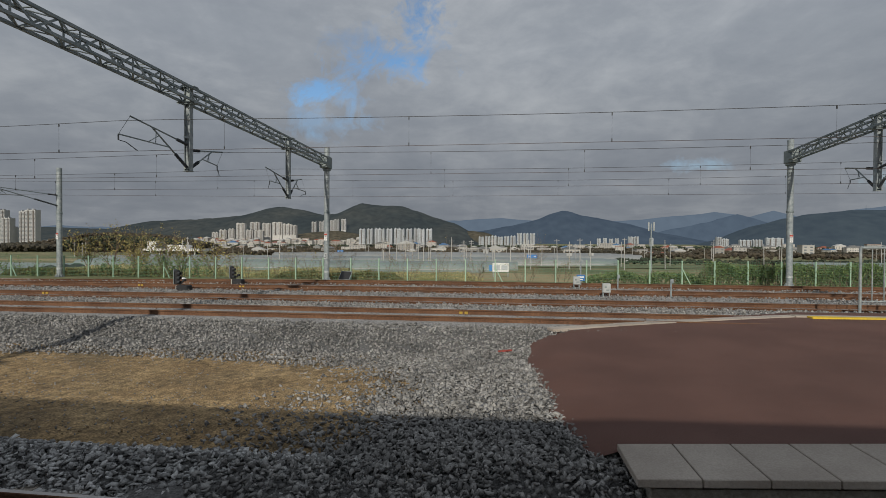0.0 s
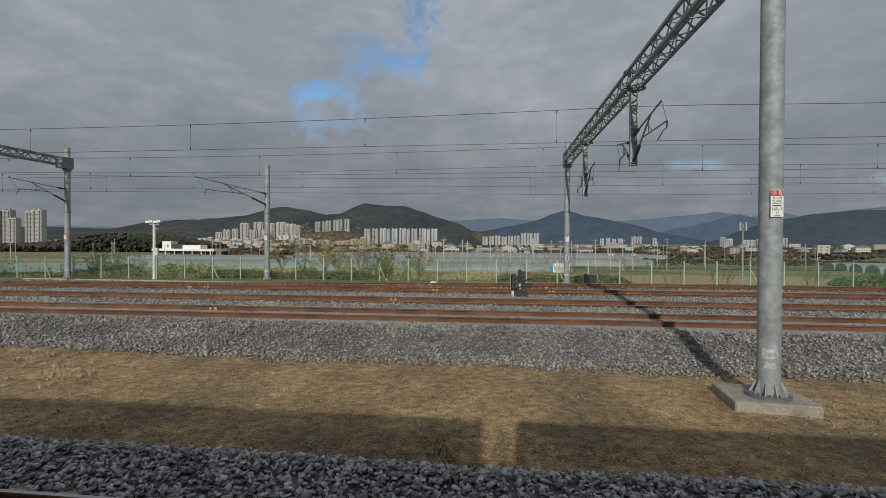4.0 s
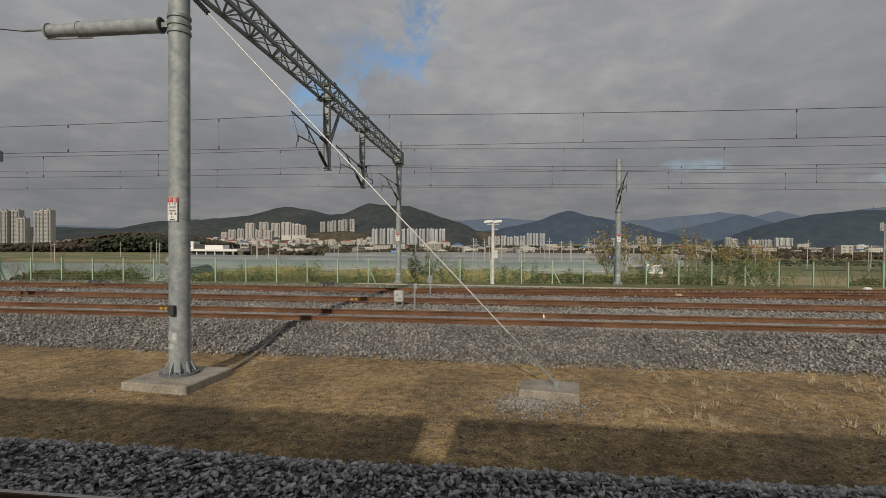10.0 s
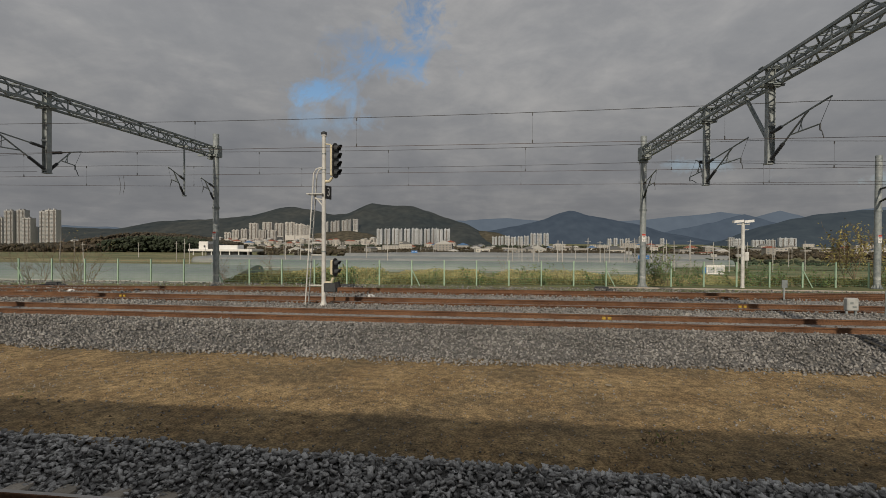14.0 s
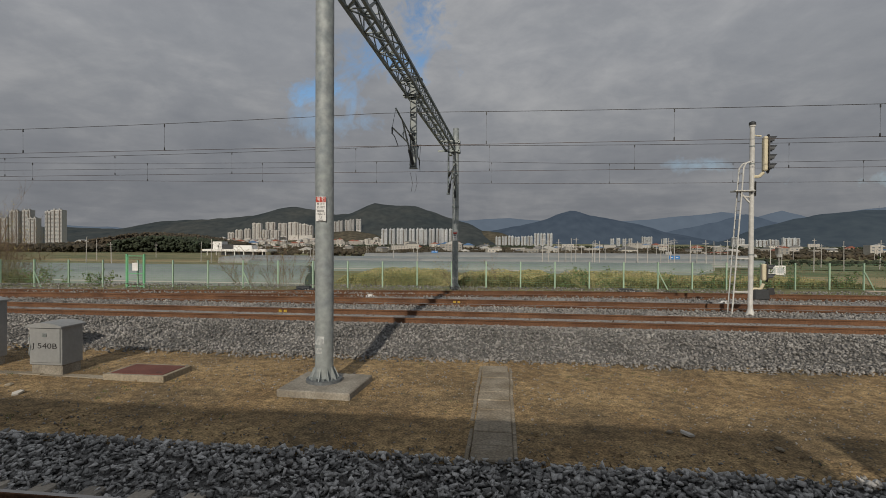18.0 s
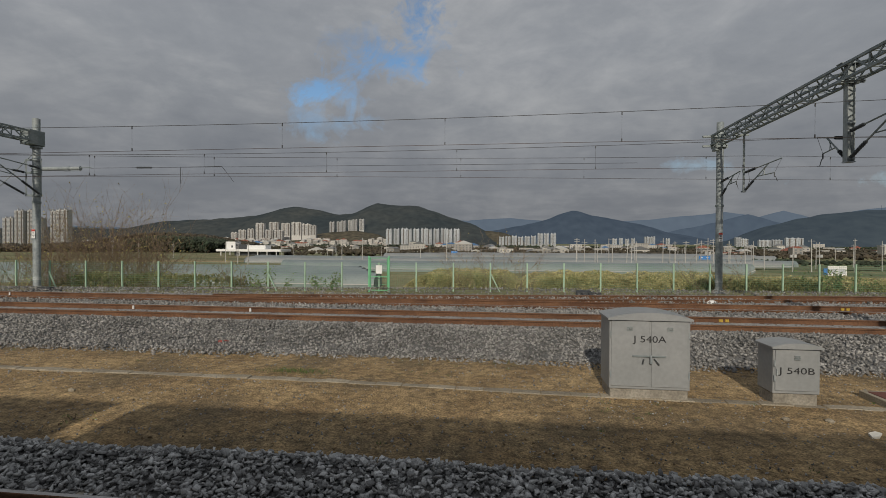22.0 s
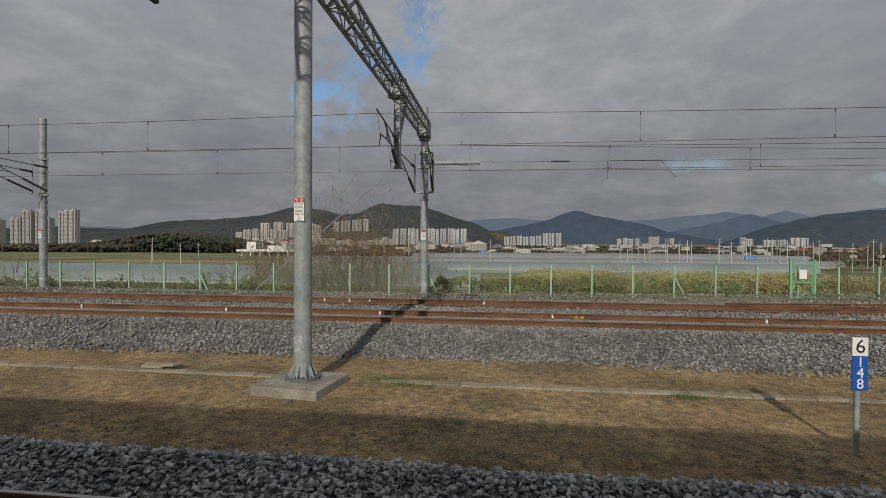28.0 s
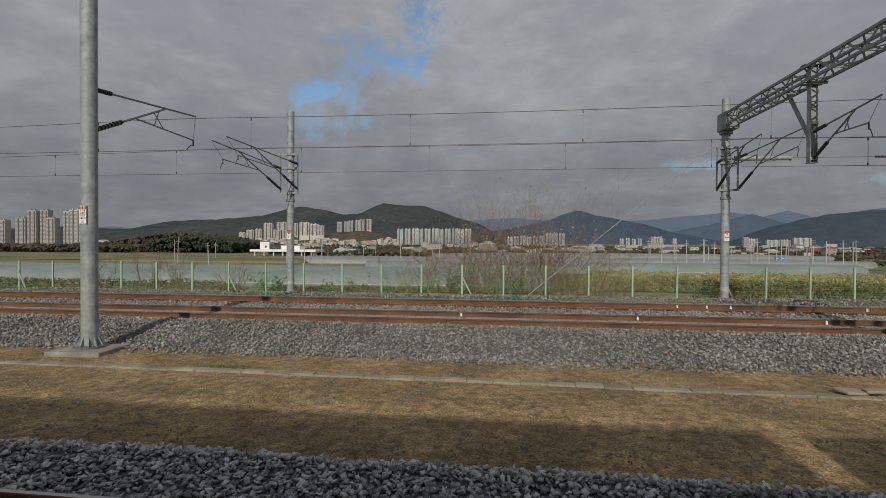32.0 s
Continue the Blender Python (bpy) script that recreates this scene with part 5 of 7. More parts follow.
def marker(x, y, h, head, label="thin grey marker stake beside the track"):
    t = thing("marker_post", (x, y, 0.25), label, "marker post", "marker posts")
    part("stake", Shape().tube((0, 0, -0.2), (0, 0, h), 0.035, 10), M_galv, t, smooth=True)
    if head == "yellow":
        part("head", Shape().box(-0.05, 0.05, -0.045, 0.035, h - 0.1, h + 0.26, 0.02), M_mark2, t, "dull yellow head")
    elif head == "plate":
        part("head", Shape().box(-0.11, 0.11, -0.05, -0.02, h - 0.12, h + 0.2, 0.01), M_galv2, t, "small grey plate")
    else:
        part("head", Shape().box(-0.02, 0.09, -0.05, 0.03, h - 0.12, h + 0.06, 0.01), M_galv, t)
    return t


M_signblue2 = mat("faded sign blue", (0.05, 0.17, 0.40), 0.55, grain=0.1)
bl = marker(4.15, 26.3, 1.5, "", "thin marker stake with a small blue plate")
part("blue_plate", Shape().box(-0.22, 0.22, -0.06, -0.04, 0.42, 0.76, 0.01), M_signblue2, bl, "small blue plate with pale bars")
part("print", Shape().box(-0.15, 0.15, -0.066, -0.061, 0.6, 0.67), M_white, bl)
part("print", Shape().box(-0.15, 0.1, -0.066, -0.061, 0.48, 0.53), M_white, bl)
marker(5.9, 25.7, 0.75, ""), marker(7.1, 21.5, 0.85, "")
marker(-41.0, 16.2, 0.95, "", "thin grey marker stake beside the track"), marker(-41.2, 21.2, 0.75, "plate", "grey marker stake with a small plate")


M_mark = mat("worn yellow mark", (0.42, 0.28, 0.04), 0.75, grain=0.3, grain_scale=30)


def yellow_marks(x, track_y):
    t = thing("rail_marks", (x, track_y + 0.7525 - 0.04, RAIL_Z - 0.09), "pair of yellow paint marks on the rail web", "paint mark", "rail marks")
    for dx in (-0.085, 0.085):
        part("mark", Shape().box(dx - 0.05, dx + 0.05, -0.012, 0.03, -0.05, 0.03), M_mark, t)


for x in (-1.2, -25.1, -49.4, -73.6, -97.8):
    yellow_marks(x, track1_y(x))
for x in (-19.7, -43.9, -68.2):
    yellow_marks(x, track2_y(x))
for x in (-13.1, -18.6, -30.2):
    yellow_marks(x, track3_y(x))

# white clips on the rails near the turnout
cl = Shape().prism([(-0.03, 0.0), (0.03, 0.0), (0.02, 0.09), (-0.02, 0.12)], "y", -0.02, 0.02).mesh("rail_anchor")
for x, yf in ((-92.5, track1_y), (-98.6, track1_y), (-104.0, track1_y), (-109.2, track1_y), (-114.5, track1_y), (-88.3, track1_y), (-36.8, track1_y), (-100.8, track2_y), (-105.2, track2_y), (-106.0, track2_y), (-107.0, track2_y)):
    tagged(part("rail_anchor", cl, M_white), "white painted clip on the rail web", "rail clip", "rail clips").location = (x, yf(x) + 0.7, RAIL_Z - 0.14)


def point_machine(x, y):
    t = thing("point_machine", (x, y, 0.3), "low dark point machine with rods beside the turnout", "point machine", "point machines")
    part("case", Shape().box(-0.35, 0.35, -0.15, 0.15, -0.08, 0.13, 0.03), M_dark, t)
    part("lid", Shape().box(-0.32, 0.32, -0.12, 0.12, 0.13, 0.16, 0.012), M_dark, t)
    part("rod", Shape().tube((0.2, -0.2, 0.06), (0.2, -1.9, 0.04), 0.025, 8), M_dark, t)
    part("rod", Shape().tube((-0.1, -0.2, 0.06), (-0.1, -1.9, 0.04), 0.025, 8), M_dark, t)
    part("cover", Shape().box(0.35, 0.8, -0.1, 0.1, -0.08, 0.07, 0.02), M_dark, t)


point_machine(-101.5, 20.6), point_machine(-47.5, 25.5), point_machine(-76.3, 23.3), point_machine(-60.5, 24.6)

# low white marker stones on the ballast
for x, y in ((-30.5, 22.0), (-19.3, 27.6), (-58.0, 19.9), (-72.0, 20.0)):
    tagged(part("marker_stone", Shape().lathe([(0.2, 0), (0.19, 0.09), (0.1, 0.15), (0.02, 0.16)], 0, 0, 10), M_white, smooth=True), "low white painted marker stone between tracks", "marker stone", "marker stones").location = (x, y, 0.3)
M_scrap = mat("faded red plastic", (0.30, 0.06, 0.045), 0.7, grain=0.2)
# loose red scraps and a white stone
tagged(part("red_scrap", Shape().box(-0.12, 0.1, -0.05, 0.05, 0, 0.06, 0.02).box(-0.06, 0.14, 0.04, 0.09, -0.02, 0.04, 0.01), M_scrap), "faded red plastic scrap lying on ballast", "scrap").location = (-87.05, 11.5, 0.08)
tagged(part("red_scrap", Shape().beam((-0.16, -0.03, 0.03), (0.15, 0.03, 0.05), 0.06, 0.03).beam((-0.05, 0.08, 0.03), (0.08, -0.08, 0.06), 0.05, 0.03), M_scrap), "orange-red scrap of wood on the gravel", "scrap").location = (0.1, 11.2, 0.12)
pebble = Shape().lathe([(0.02, -0.02), (0.1, 0.0), (0.11, 0.04), (0.05, 0.08)], 0, 0, 7).mesh("pale_stone")
rng = random.Random(21)
for i, (x, y) in enumerate(((-75.9, 7.75), (-75.3, 7.75), (-64.2, 7.0), (-63.0, 6.6), (-87.5, 7.6), (-2.0, 6.9), (-1.7, 7.2), (-43.3, 9.8), (-45.1, 7.6), (-50.6, 9.2))):
    o = tagged(part("pale_stone", pebble, M_lid), "pale loose stone lying on dirt", "stone", "loose stones")
    o.matrix_basis = pose(x, y, 0.01, 0, 0, rng.uniform(0, 360)) @ Matrix.Diagonal((rng.uniform(0.35, 0.8), rng.uniform(0.3, 0.65), rng.uniform(0.35, 0.7), 1))


M_sheet = mat("pale plastic scrap", (0.55, 0.53, 0.48), 0.6, grain=0.1, grain_scale=30)
for x, y, rz in ((-75.05, 7.23, 20), (-74.66, 7.33, 70), (-64.0, 6.95, 140)):
    q = Shape().prism([(-0.1, -0.03), (-0.02, -0.06), (0.09, -0.02), (0.06, 0.05), (-0.05, 0.06)], "z", 0.0, 0.03)
    o = tagged(part("plastic_scrap", q, M_sheet), "crumpled pale plastic scrap lying on dirt", "scrap", "scraps")
    o.matrix_basis = pose(x, y, 0.02, 8, -10, rz)

# ---- lamp post and other posts by the fence ----
t = thing("floodlight_post", (-38.63, 30.2, 0.1), "white post with two pale floodlights on top", "lamp post")
part("post", Shape().lathe([(0.13, 0), (0.12, 0.05), (0.1, 0.1), (0.09, 3.75), (0.05, 3.8)], 0, 0, 14), M_mast, t, smooth=True)
part("cross_arm", Shape().beam((-0.35, 0, 3.72), (0.35, 0, 3.72), 0.05, 0.05), M_mast, t)
for dx in (-0.28, 0.28):
    part("floodlight", Shape().prism([(dx - 0.27, 3.78), (dx + 0.27, 3.84), (dx + 0.25, 3.98), (dx - 0.25, 3.93)], "y", -0.15, 0.15), M_white, t, "white floodlight")
part("box", Shape().box(0.08, 0.3, -0.1, 0.1, 1.6, 2.1, 0.02), M_mast, t)
part("bracket", Shape().beam((0, 0, 3.4), (0.32, 0, 3.4), 0.04, 0.04), M_mast, t)

t = thing("solar_panel", (-10.06, 30.6, 0.15), "small dark tilted solar panel on a stand", "solar panel")
part("panel", Shape().beam((-0.02, -0.2, 0.12), (0.06, 0.15, 0.6), 0.75, 0.035), M_black, t)
part("frame", Shape().beam((-0.02, -0.21, 0.10), (0.06, 0.16, 0.62), 0.82, 0.02), M_galv, t)
part("leg", Shape().beam((0, 0.1, -0.1), (0, 0.1, 0.5), 0.05, 0.05), M_galv, t)
kerb = part("white_kerb", Shape().box(-47, -28, -0.1, 0.1, -0.1, 0.06, 0.02), M_coping)
tagged(kerb, "pale concrete kerb along the edge of the ballast", "kerb", kind="structure").matrix_basis = pose(0, 27.6, 0.12, 0, 0, -1.5)


# ---- fence ----
M_mesh = mat("green mesh wire", (0.13, 0.25, 0.15), 0.6, grain=0.1)


def fence():
    t = thing("fence", (0, 0, 0), "pale green steel mesh fence along the railway", "fence")
    post = Shape().box(-0.035, 0.035, -0.035, 0.035, -0.3, 1.5).box(-0.04, 0.04, -0.04, 0.04, 1.5, 1.52).mesh("post")
    brace = Shape().beam((0.0, -0.03, 1.0), (0.5, -0.05, 0.0), 0.05, 0.05).mesh("brace")
    W = 1.92
    s = Shape()
    for i in range(15):
        z = 0.06 + i * 0.1
        s.beam((0.0, 0, z), (W, 0, z), 0.008, 0.008)
    for i in range(19):
        s.beam((0.05 + i * 0.1, 0, 0.05), (0.05 + i * 0.1, 0, 1.47), 0.0035, 0.0035, up=(0, 1, 0))
    panel = s.mesh("mesh_panel")
    x, i = 38.0, 0
    while x > -146:
        y, y2 = fence_y(x), fence_y(x - W)
        a = math.atan2(y - y2, W)
        dx = W * math.cos(a)
        o = part("post", post, M_fence, t)
        o.location = (x, y, 0.1)
        gate = -88.9 < x - dx / 2 < -86.1
        if not gate:
            o = part("mesh_panel", panel, M_mesh, t)
            o.location = (x - dx, y2, 0.1)
            o.rotation_euler = (0, 0, a)
        if i % 6 == 2:
            o = part("brace", brace, M_fence, t)
            o.location = (x, y - 0.04, 0.1)
        x -= dx
        i += 1
    return t


fence()
t = thing("fence_gate", (-86.9, 24.35, 0.1), "bright green steel gate in the fence with a white notice", "gate")
for x in (0.06, 1.1):
    part("gate_post", Shape().box(x - 0.04, x + 0.04, -0.04, 0.04, -0.2, 1.85), M_gate, t)
s = Shape()
for z in (0.1, 0.8, 1.75):
    s.beam((0.12, 0, z), (1.04, 0, z), 0.04, 0.04)
for x in (0.13, 1.03):
    s.beam((x, 0, 0.08), (x, 0, 1.77), 0.045, 0.045)
part("gate_frame", s, M_gate, t)
part("notice", Shape().box(0.42, 0.75, -0.045, -0.03, 0.95, 1.38, 0.004), M_white, t, "white notice board")
s = Shape()
for i in range(13):
    s.beam((0.14, 0, 0.16 + i * 0.12), (1.02, 0, 0.16 + i * 0.12), 0.007, 0.007)
part("mesh_panel", s, M_gate, t)


# ---- far hills ----
def ridge(table, x):
    """Height of a ridge that passes softly through its summits and saddles."""
    if x <= table[0][0]:
        return table[0][1]
    for (x0, z0), (x1, z1) in zip(table, table[1:]):
        if x <= x1:
            q = (x - x0) / (x1 - x0)
            return z0 + (z1 - z0) * (0.55 * q + 0.45 * ease(q))
    return table[-1][1]


def hill(name, y, bumps, x_lo, x_hi, depth, material, label, step=26, rough=1.0, base=-12, kind="backdrop"):
    """A wooded ridge: rounded summits along x, falling away to both sides in y."""
    xs = np.arange(x_lo, x_hi + step, step)
    ys = np.linspace(y - depth, y + depth, 25)
    s = Shape()
    for yy in ys:
        q = (yy - y) / depth
        g = max(0.0, 1 - abs(q) ** 1.5)
        for x in xs:
            w = 60 * noise.noise((x * 0.002, yy * 0.002, 5.0))
            p = ridge(bumps, x + w * 0.4)
            n1 = noise.noise((x * 0.006, yy * 0.006, 1.3)) * 9 + noise.noise((x * 0.02, yy * 0.02, 2.3)) * 3.5 + noise.noise((x * 0.06, yy * 0.06, 4.0)) * 1.3
            spur = 1 + 0.22 * noise.noise((x * 0.005, 0.3, 9.0 + y)) * (1 - g) * 2
            s.v.append((x, yy, base + (p - base) * min(1.0, g * spur) + rough * n1 * min(1, p / 60) * (0.35 + 0.65 * (1 - g)) + rough * (noise.noise((x * 0.05, 7.0, 1.0)) * 1.6 + noise.noise((x * 0.016, 3.0, y)) * 4.5) * min(1, max(p, 0) / 60)))
    n = len(xs)
    for j in range(len(ys) - 1):
        for i in range(n - 1):
            a = j * n + i
            s.f.append((a, a + 1, a + 1 + n, a + n)), s.mi.append(0)
    ob = part(name, s, material, smooth=True)
    return tagged(ob, label, "hill", "hills", kind)


# Adds distance haze to a hill as emitted colour; nothing there gives light.
def haze_glow(m, col, strength):
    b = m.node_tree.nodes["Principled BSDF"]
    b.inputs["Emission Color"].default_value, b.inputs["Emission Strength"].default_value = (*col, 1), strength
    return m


# Haze painted as emission: brighter and bluer on the farther ranges.
M_far2 = haze_glow(mat("hazy distance", (0.03, 0.04, 0.05), 1.0, spec=0.0, grain=0.2, grain_scale=0.01), (0.085, 0.105, 0.135), 1.0)
M_far15 = haze_glow(mat("hazy blue spur", (0.03, 0.04, 0.05), 1.0, spec=0.0, grain=0.25, grain_scale=0.012), (0.050, 0.066, 0.092), 1.0)
M_far1 = haze_glow(mat("hazy wooded hill", (0.03, 0.038, 0.045), 1.0, spec=0.0, grain=0.3, grain_scale=0.012), (0.034, 0.047, 0.068), 1.0)
M_far0 = haze_glow(mat("hazed wooded hill", (0.030, 0.036, 0.034), 1.0, spec=0.0, grain=0.3, grain_scale=0.015), (0.029, 0.040, 0.055), 1.0)
M_hill = haze_glow(M_hill, (0.021, 0.027, 0.031), 1.0)
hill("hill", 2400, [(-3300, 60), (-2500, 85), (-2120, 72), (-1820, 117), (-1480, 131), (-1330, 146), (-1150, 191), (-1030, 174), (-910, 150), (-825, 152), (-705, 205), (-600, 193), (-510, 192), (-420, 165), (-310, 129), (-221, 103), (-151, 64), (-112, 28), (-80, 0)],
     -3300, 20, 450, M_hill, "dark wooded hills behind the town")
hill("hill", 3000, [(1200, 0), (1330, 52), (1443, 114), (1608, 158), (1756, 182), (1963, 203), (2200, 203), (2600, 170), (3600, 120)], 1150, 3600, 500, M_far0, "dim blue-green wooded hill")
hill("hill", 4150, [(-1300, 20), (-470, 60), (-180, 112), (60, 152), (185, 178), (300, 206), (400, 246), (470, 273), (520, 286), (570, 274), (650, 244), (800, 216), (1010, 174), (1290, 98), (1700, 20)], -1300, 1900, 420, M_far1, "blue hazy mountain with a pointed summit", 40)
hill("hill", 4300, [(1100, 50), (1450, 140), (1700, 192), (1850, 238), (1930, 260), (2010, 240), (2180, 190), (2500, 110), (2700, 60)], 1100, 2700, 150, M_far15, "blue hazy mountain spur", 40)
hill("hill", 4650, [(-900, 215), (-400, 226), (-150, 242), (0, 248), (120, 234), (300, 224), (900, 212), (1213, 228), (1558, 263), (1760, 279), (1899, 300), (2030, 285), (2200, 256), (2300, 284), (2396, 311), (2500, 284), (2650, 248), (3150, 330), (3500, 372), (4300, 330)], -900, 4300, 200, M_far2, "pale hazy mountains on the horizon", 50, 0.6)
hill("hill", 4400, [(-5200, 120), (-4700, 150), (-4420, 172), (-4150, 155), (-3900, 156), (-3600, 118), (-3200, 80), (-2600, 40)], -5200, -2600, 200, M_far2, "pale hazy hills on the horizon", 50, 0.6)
# The scrub slopes carry a faint haze emission as well.
M_scrub = haze_glow(mat("brown winter scrub", (0.060, 0.055, 0.036), 1.0, grain=0.5, grain_scale=0.06, col2=(0.105, 0.088, 0.056), blot=0.012, spec=0.0), (0.012, 0.014, 0.016), 1.0)
FOOT = [(-1420, -12), (-1250, -2), (-1120, 12), (-1000, 26), (-900, 38), (-800, 50), (-700, 56), (-620, 44), (-540, 18), (-440, -4), (-380, -12)]
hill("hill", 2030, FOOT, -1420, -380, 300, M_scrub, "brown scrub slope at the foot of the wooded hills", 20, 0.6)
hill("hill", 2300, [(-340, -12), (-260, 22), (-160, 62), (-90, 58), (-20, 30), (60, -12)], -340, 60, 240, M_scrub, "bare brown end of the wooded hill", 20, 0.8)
t = thing("radio_mast", (2030, 3000, 190), "thin lattice radio mast on the hilltop", "mast")
# Shares the far hill's painted haze emission; no lamp on it.
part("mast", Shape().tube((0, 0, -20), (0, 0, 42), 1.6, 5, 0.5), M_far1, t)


# ---- apartment blocks ----
M_aptwin = mat("apartment window glass", (0.13, 0.145, 0.16), 0.3, per_island=0.35)
M_apt2 = mat("warm apartment wall", (0.52, 0.505, 0.475), 0.85, grain=0.05, grain_scale=0.2, per_object=0.1)
M_apt3 = mat("grey apartment wall", (0.46, 0.485, 0.51), 0.85, grain=0.05, grain_scale=0.2, per_object=0.15)


M_bay = mat("dark bay glazing", (0.10, 0.085, 0.075), 0.4, per_object=0.2)


def apartment(x, y, w, d, z0, z1, wall, label, rz=0.0, bays=None, fh=3.0):
    t = thing("apartment_block", (x, y, z0), label, "apartment building", "apartment blocks", rz=rz)
    h = z1 - z0
    n = bays or max(3, round(w / 7.5))
    bw = w / n
    line = []
    for i in range(n):
        st = 0.6 if i % 2 else 0.0
        line += [(-w / 2 + i * bw, -d / 2 + st), (-w / 2 + (i + 1) * bw, -d / 2 + st)]
    line += [(w / 2, d / 2), (-w / 2, d / 2)]
    part("wall", Shape().prism(line, "z", -60 if z0 > 20 else -1, h), wall, t)
    for i in range(1, n, 2):
        part("bay", Shape().box(-w / 2 + (i + 0.04) * bw, -w / 2 + (i + 0.5) * bw, -d / 2 + 0.45, -d / 2 + 0.7, 0.5, h - 1.5), M_bay, t, "recessed dark glazed bay")
    for i in range(0, n, 2):
        part("roof_house", Shape().box(-w / 2 + (i + 0.3) * bw, -w / 2 + (i + 0.7) * bw, -d * 0.2, d * 0.25, h, h + 3.0), wall, t)
    s = Shape()
    fl = int((h - 2) / fh)
    for i in range(n):
        step = 0.6 if i % 2 else 0.0
        a = -w / 2 + i * bw
        for f in range(fl):
            z = 1.6 + f * fh
            for p, q in ((0.12, 0.46), (0.56, 0.9)):
                s.box(a + p * bw, a + q * bw, -d / 2 + step - 0.12, -d / 2 + step + 0.05, z, z + 1.55)
    part("window_grid", s, M_aptwin, t)["kind"] = "stuff"
    return t


rng = random.Random(12)
for x, w, z0, z1 in ((-1184, 22, -4, 74), (-1160, 20, -4, 76), (-1222, 26, -4, 58), (-1248, 20, -4, 52), (-1117, 20, -4, 56), (-1090, 18, -4, 72), (-1066, 26, -4, 75), (-1142, 12, -4, 38)):
    apartment(x, 1000 + rng.uniform(-15, 25), w, 14, z0, z1, M_apt, "tall pale apartment tower with dark vertical window bays", bays=4)
for i in range(11):
    x = -405 + i * 19.6
    apartment(x, 1390 + (i % 3) * 14, 16.5, 13, 1, 43 + (i % 3) * 1.6, M_apt3, "tall grey apartment tower in a long row", bays=3)
for i, (x, w, z0, z1) in enumerate(((-1118, 26, -4, 42), (-1085, 30, -2, 52), (-1050, 26, 0, 56), (-1012, 34, 4, 78), (-975, 30, 2, 52), (-938, 34, 6, 50), (-985, 40, 30, 84), (-935, 36, 30, 80), (-890, 40, 32, 84), (-850, 34, 32, 78), (-822, 24, 34, 72))):
    apartment(x, 1800 + 60 * (z0 > 20), w, 15, z0, z1, M_apt2, "pale cream apartment block on the hill foot", bays=4)
for i in range(6):
    apartment(-805 + i * 25, 2030 + (i % 2) * 20, 21, 14, 44 + i * 3, 93 + i * 2.6, M_apt, "white apartment tower on the hillside", bays=3)
for i in range(9):
    apartment(-80 + i * 25, 1940 + (i % 2) * 15, 20, 13, -2, 30 + (14 if i >= 6 else (i % 3) * 2), M_apt3, "grey apartment block by the river plain", bays=3)
for i, (x, h) in enumerate(((500, 32), (530, 34), (560, 30), (590, 33), (655, 42), (672, 40), (688, 43), (760, 34))):
    apartment(x, 2600, 18, 13, -2, h, M_apt3, "distant grey apartment tower", bays=3)
for x, w, h in ((1070, 50, 24), (1120, 40, 26), (1190, 70, 34), (960, 24, 36), (985, 30, 30)):
    apartment(x, 2300, w, 16, -4, h, M_apt3, "distant long pale apartment slab", bays=6)


# ---- houses, sheds and woods of the plain ----
M_house = mat("pale house wall", (0.42, 0.40, 0.37), 0.9, grain=0.1, grain_scale=1.0, per_object=0.35)
ROOFS = [mat("grey roof", (0.16, 0.165, 0.17), 0.8, per_object=0.3), mat("blue roof", (0.07, 0.16, 0.33), 0.7), mat("red roof", (0.26, 0.09, 0.06), 0.8), mat("pale roof", (0.45, 0.45, 0.44), 0.7, per_object=0.2)]


def plain_z(y):
    return lerp_table([(60, -6), (120, -6.2), (300, -8.5), (600, -10.5), (1200, -11.5), (2500, -4)], y)


def house(x, y, w, d, h, roof, gable):
    t = thing("house", (x, y, plain_z(y)), "small pale house with a low roof on the plain", "house", "houses of the plain", rz=rng.uniform(-20, 20))
    part("wall", Shape().box(-w / 2, w / 2, -d / 2, d / 2, -1, h), M_house, t)
    if gable:
        part("roof", Shape().prism([(-w / 2 - 0.5, h), (w / 2 + 0.5, h), (0, h + w * 0.2)], "y", -d / 2 - 0.4, d / 2 + 0.4), ROOFS[roof], t)
    else:
        part("roof", Shape().box(-w / 2 - 0.3, w / 2 + 0.3, -d / 2 - 0.3, d / 2 + 0.3, h, h + 0.5), ROOFS[roof], t)
    s = Shape()
    k = max(2, int(w / 4))
    for i in range(k):
        for f in range(max(1, int(h / 3.2))):
            a = -w / 2 + (i + 0.3) * w / k
            s.box(a, a + 0.4 * w / k, -d / 2 - 0.08, -d / 2 + 0.05, 1 + f * 3.1, 2.4 + f * 3.1)
    part("window_grid", s, M_aptwin, t)["kind"] = "stuff"


for i in range(190):
    y = rng.choice((620, 760, 900, 1050, 1200, 1350, 1500)) + rng.uniform(-60, 60)
    x = rng.uniform(-1.05 * y - 60, 0.72 * y + 40)
    if y < 720 and x < -380:
        continue
    w = rng.uniform(9, 26) * (1.0 if y < 1200 else 1.4)
    house(x, y, w, rng.uniform(8, 14), rng.choice((4, 5.5, 7, 7, 10, 13)) * (1.0 if y < 1200 else 1.3), rng.choice((0, 0, 0, 1, 2, 3, 3)), rng.random() < 0.5)
# dense small houses at the foot of the hill below the white blocks
for i in range(110):
    x, y = rng.uniform(-1200, -480), rng.uniform(1550, 1790)
    w = rng.uniform(12, 26)
    house(x, y, w, 12, rng.uniform(8, 18) + (y - 1550) * 0.06, rng.choice((0, 2, 3, 3)), rng.random() < 0.4)


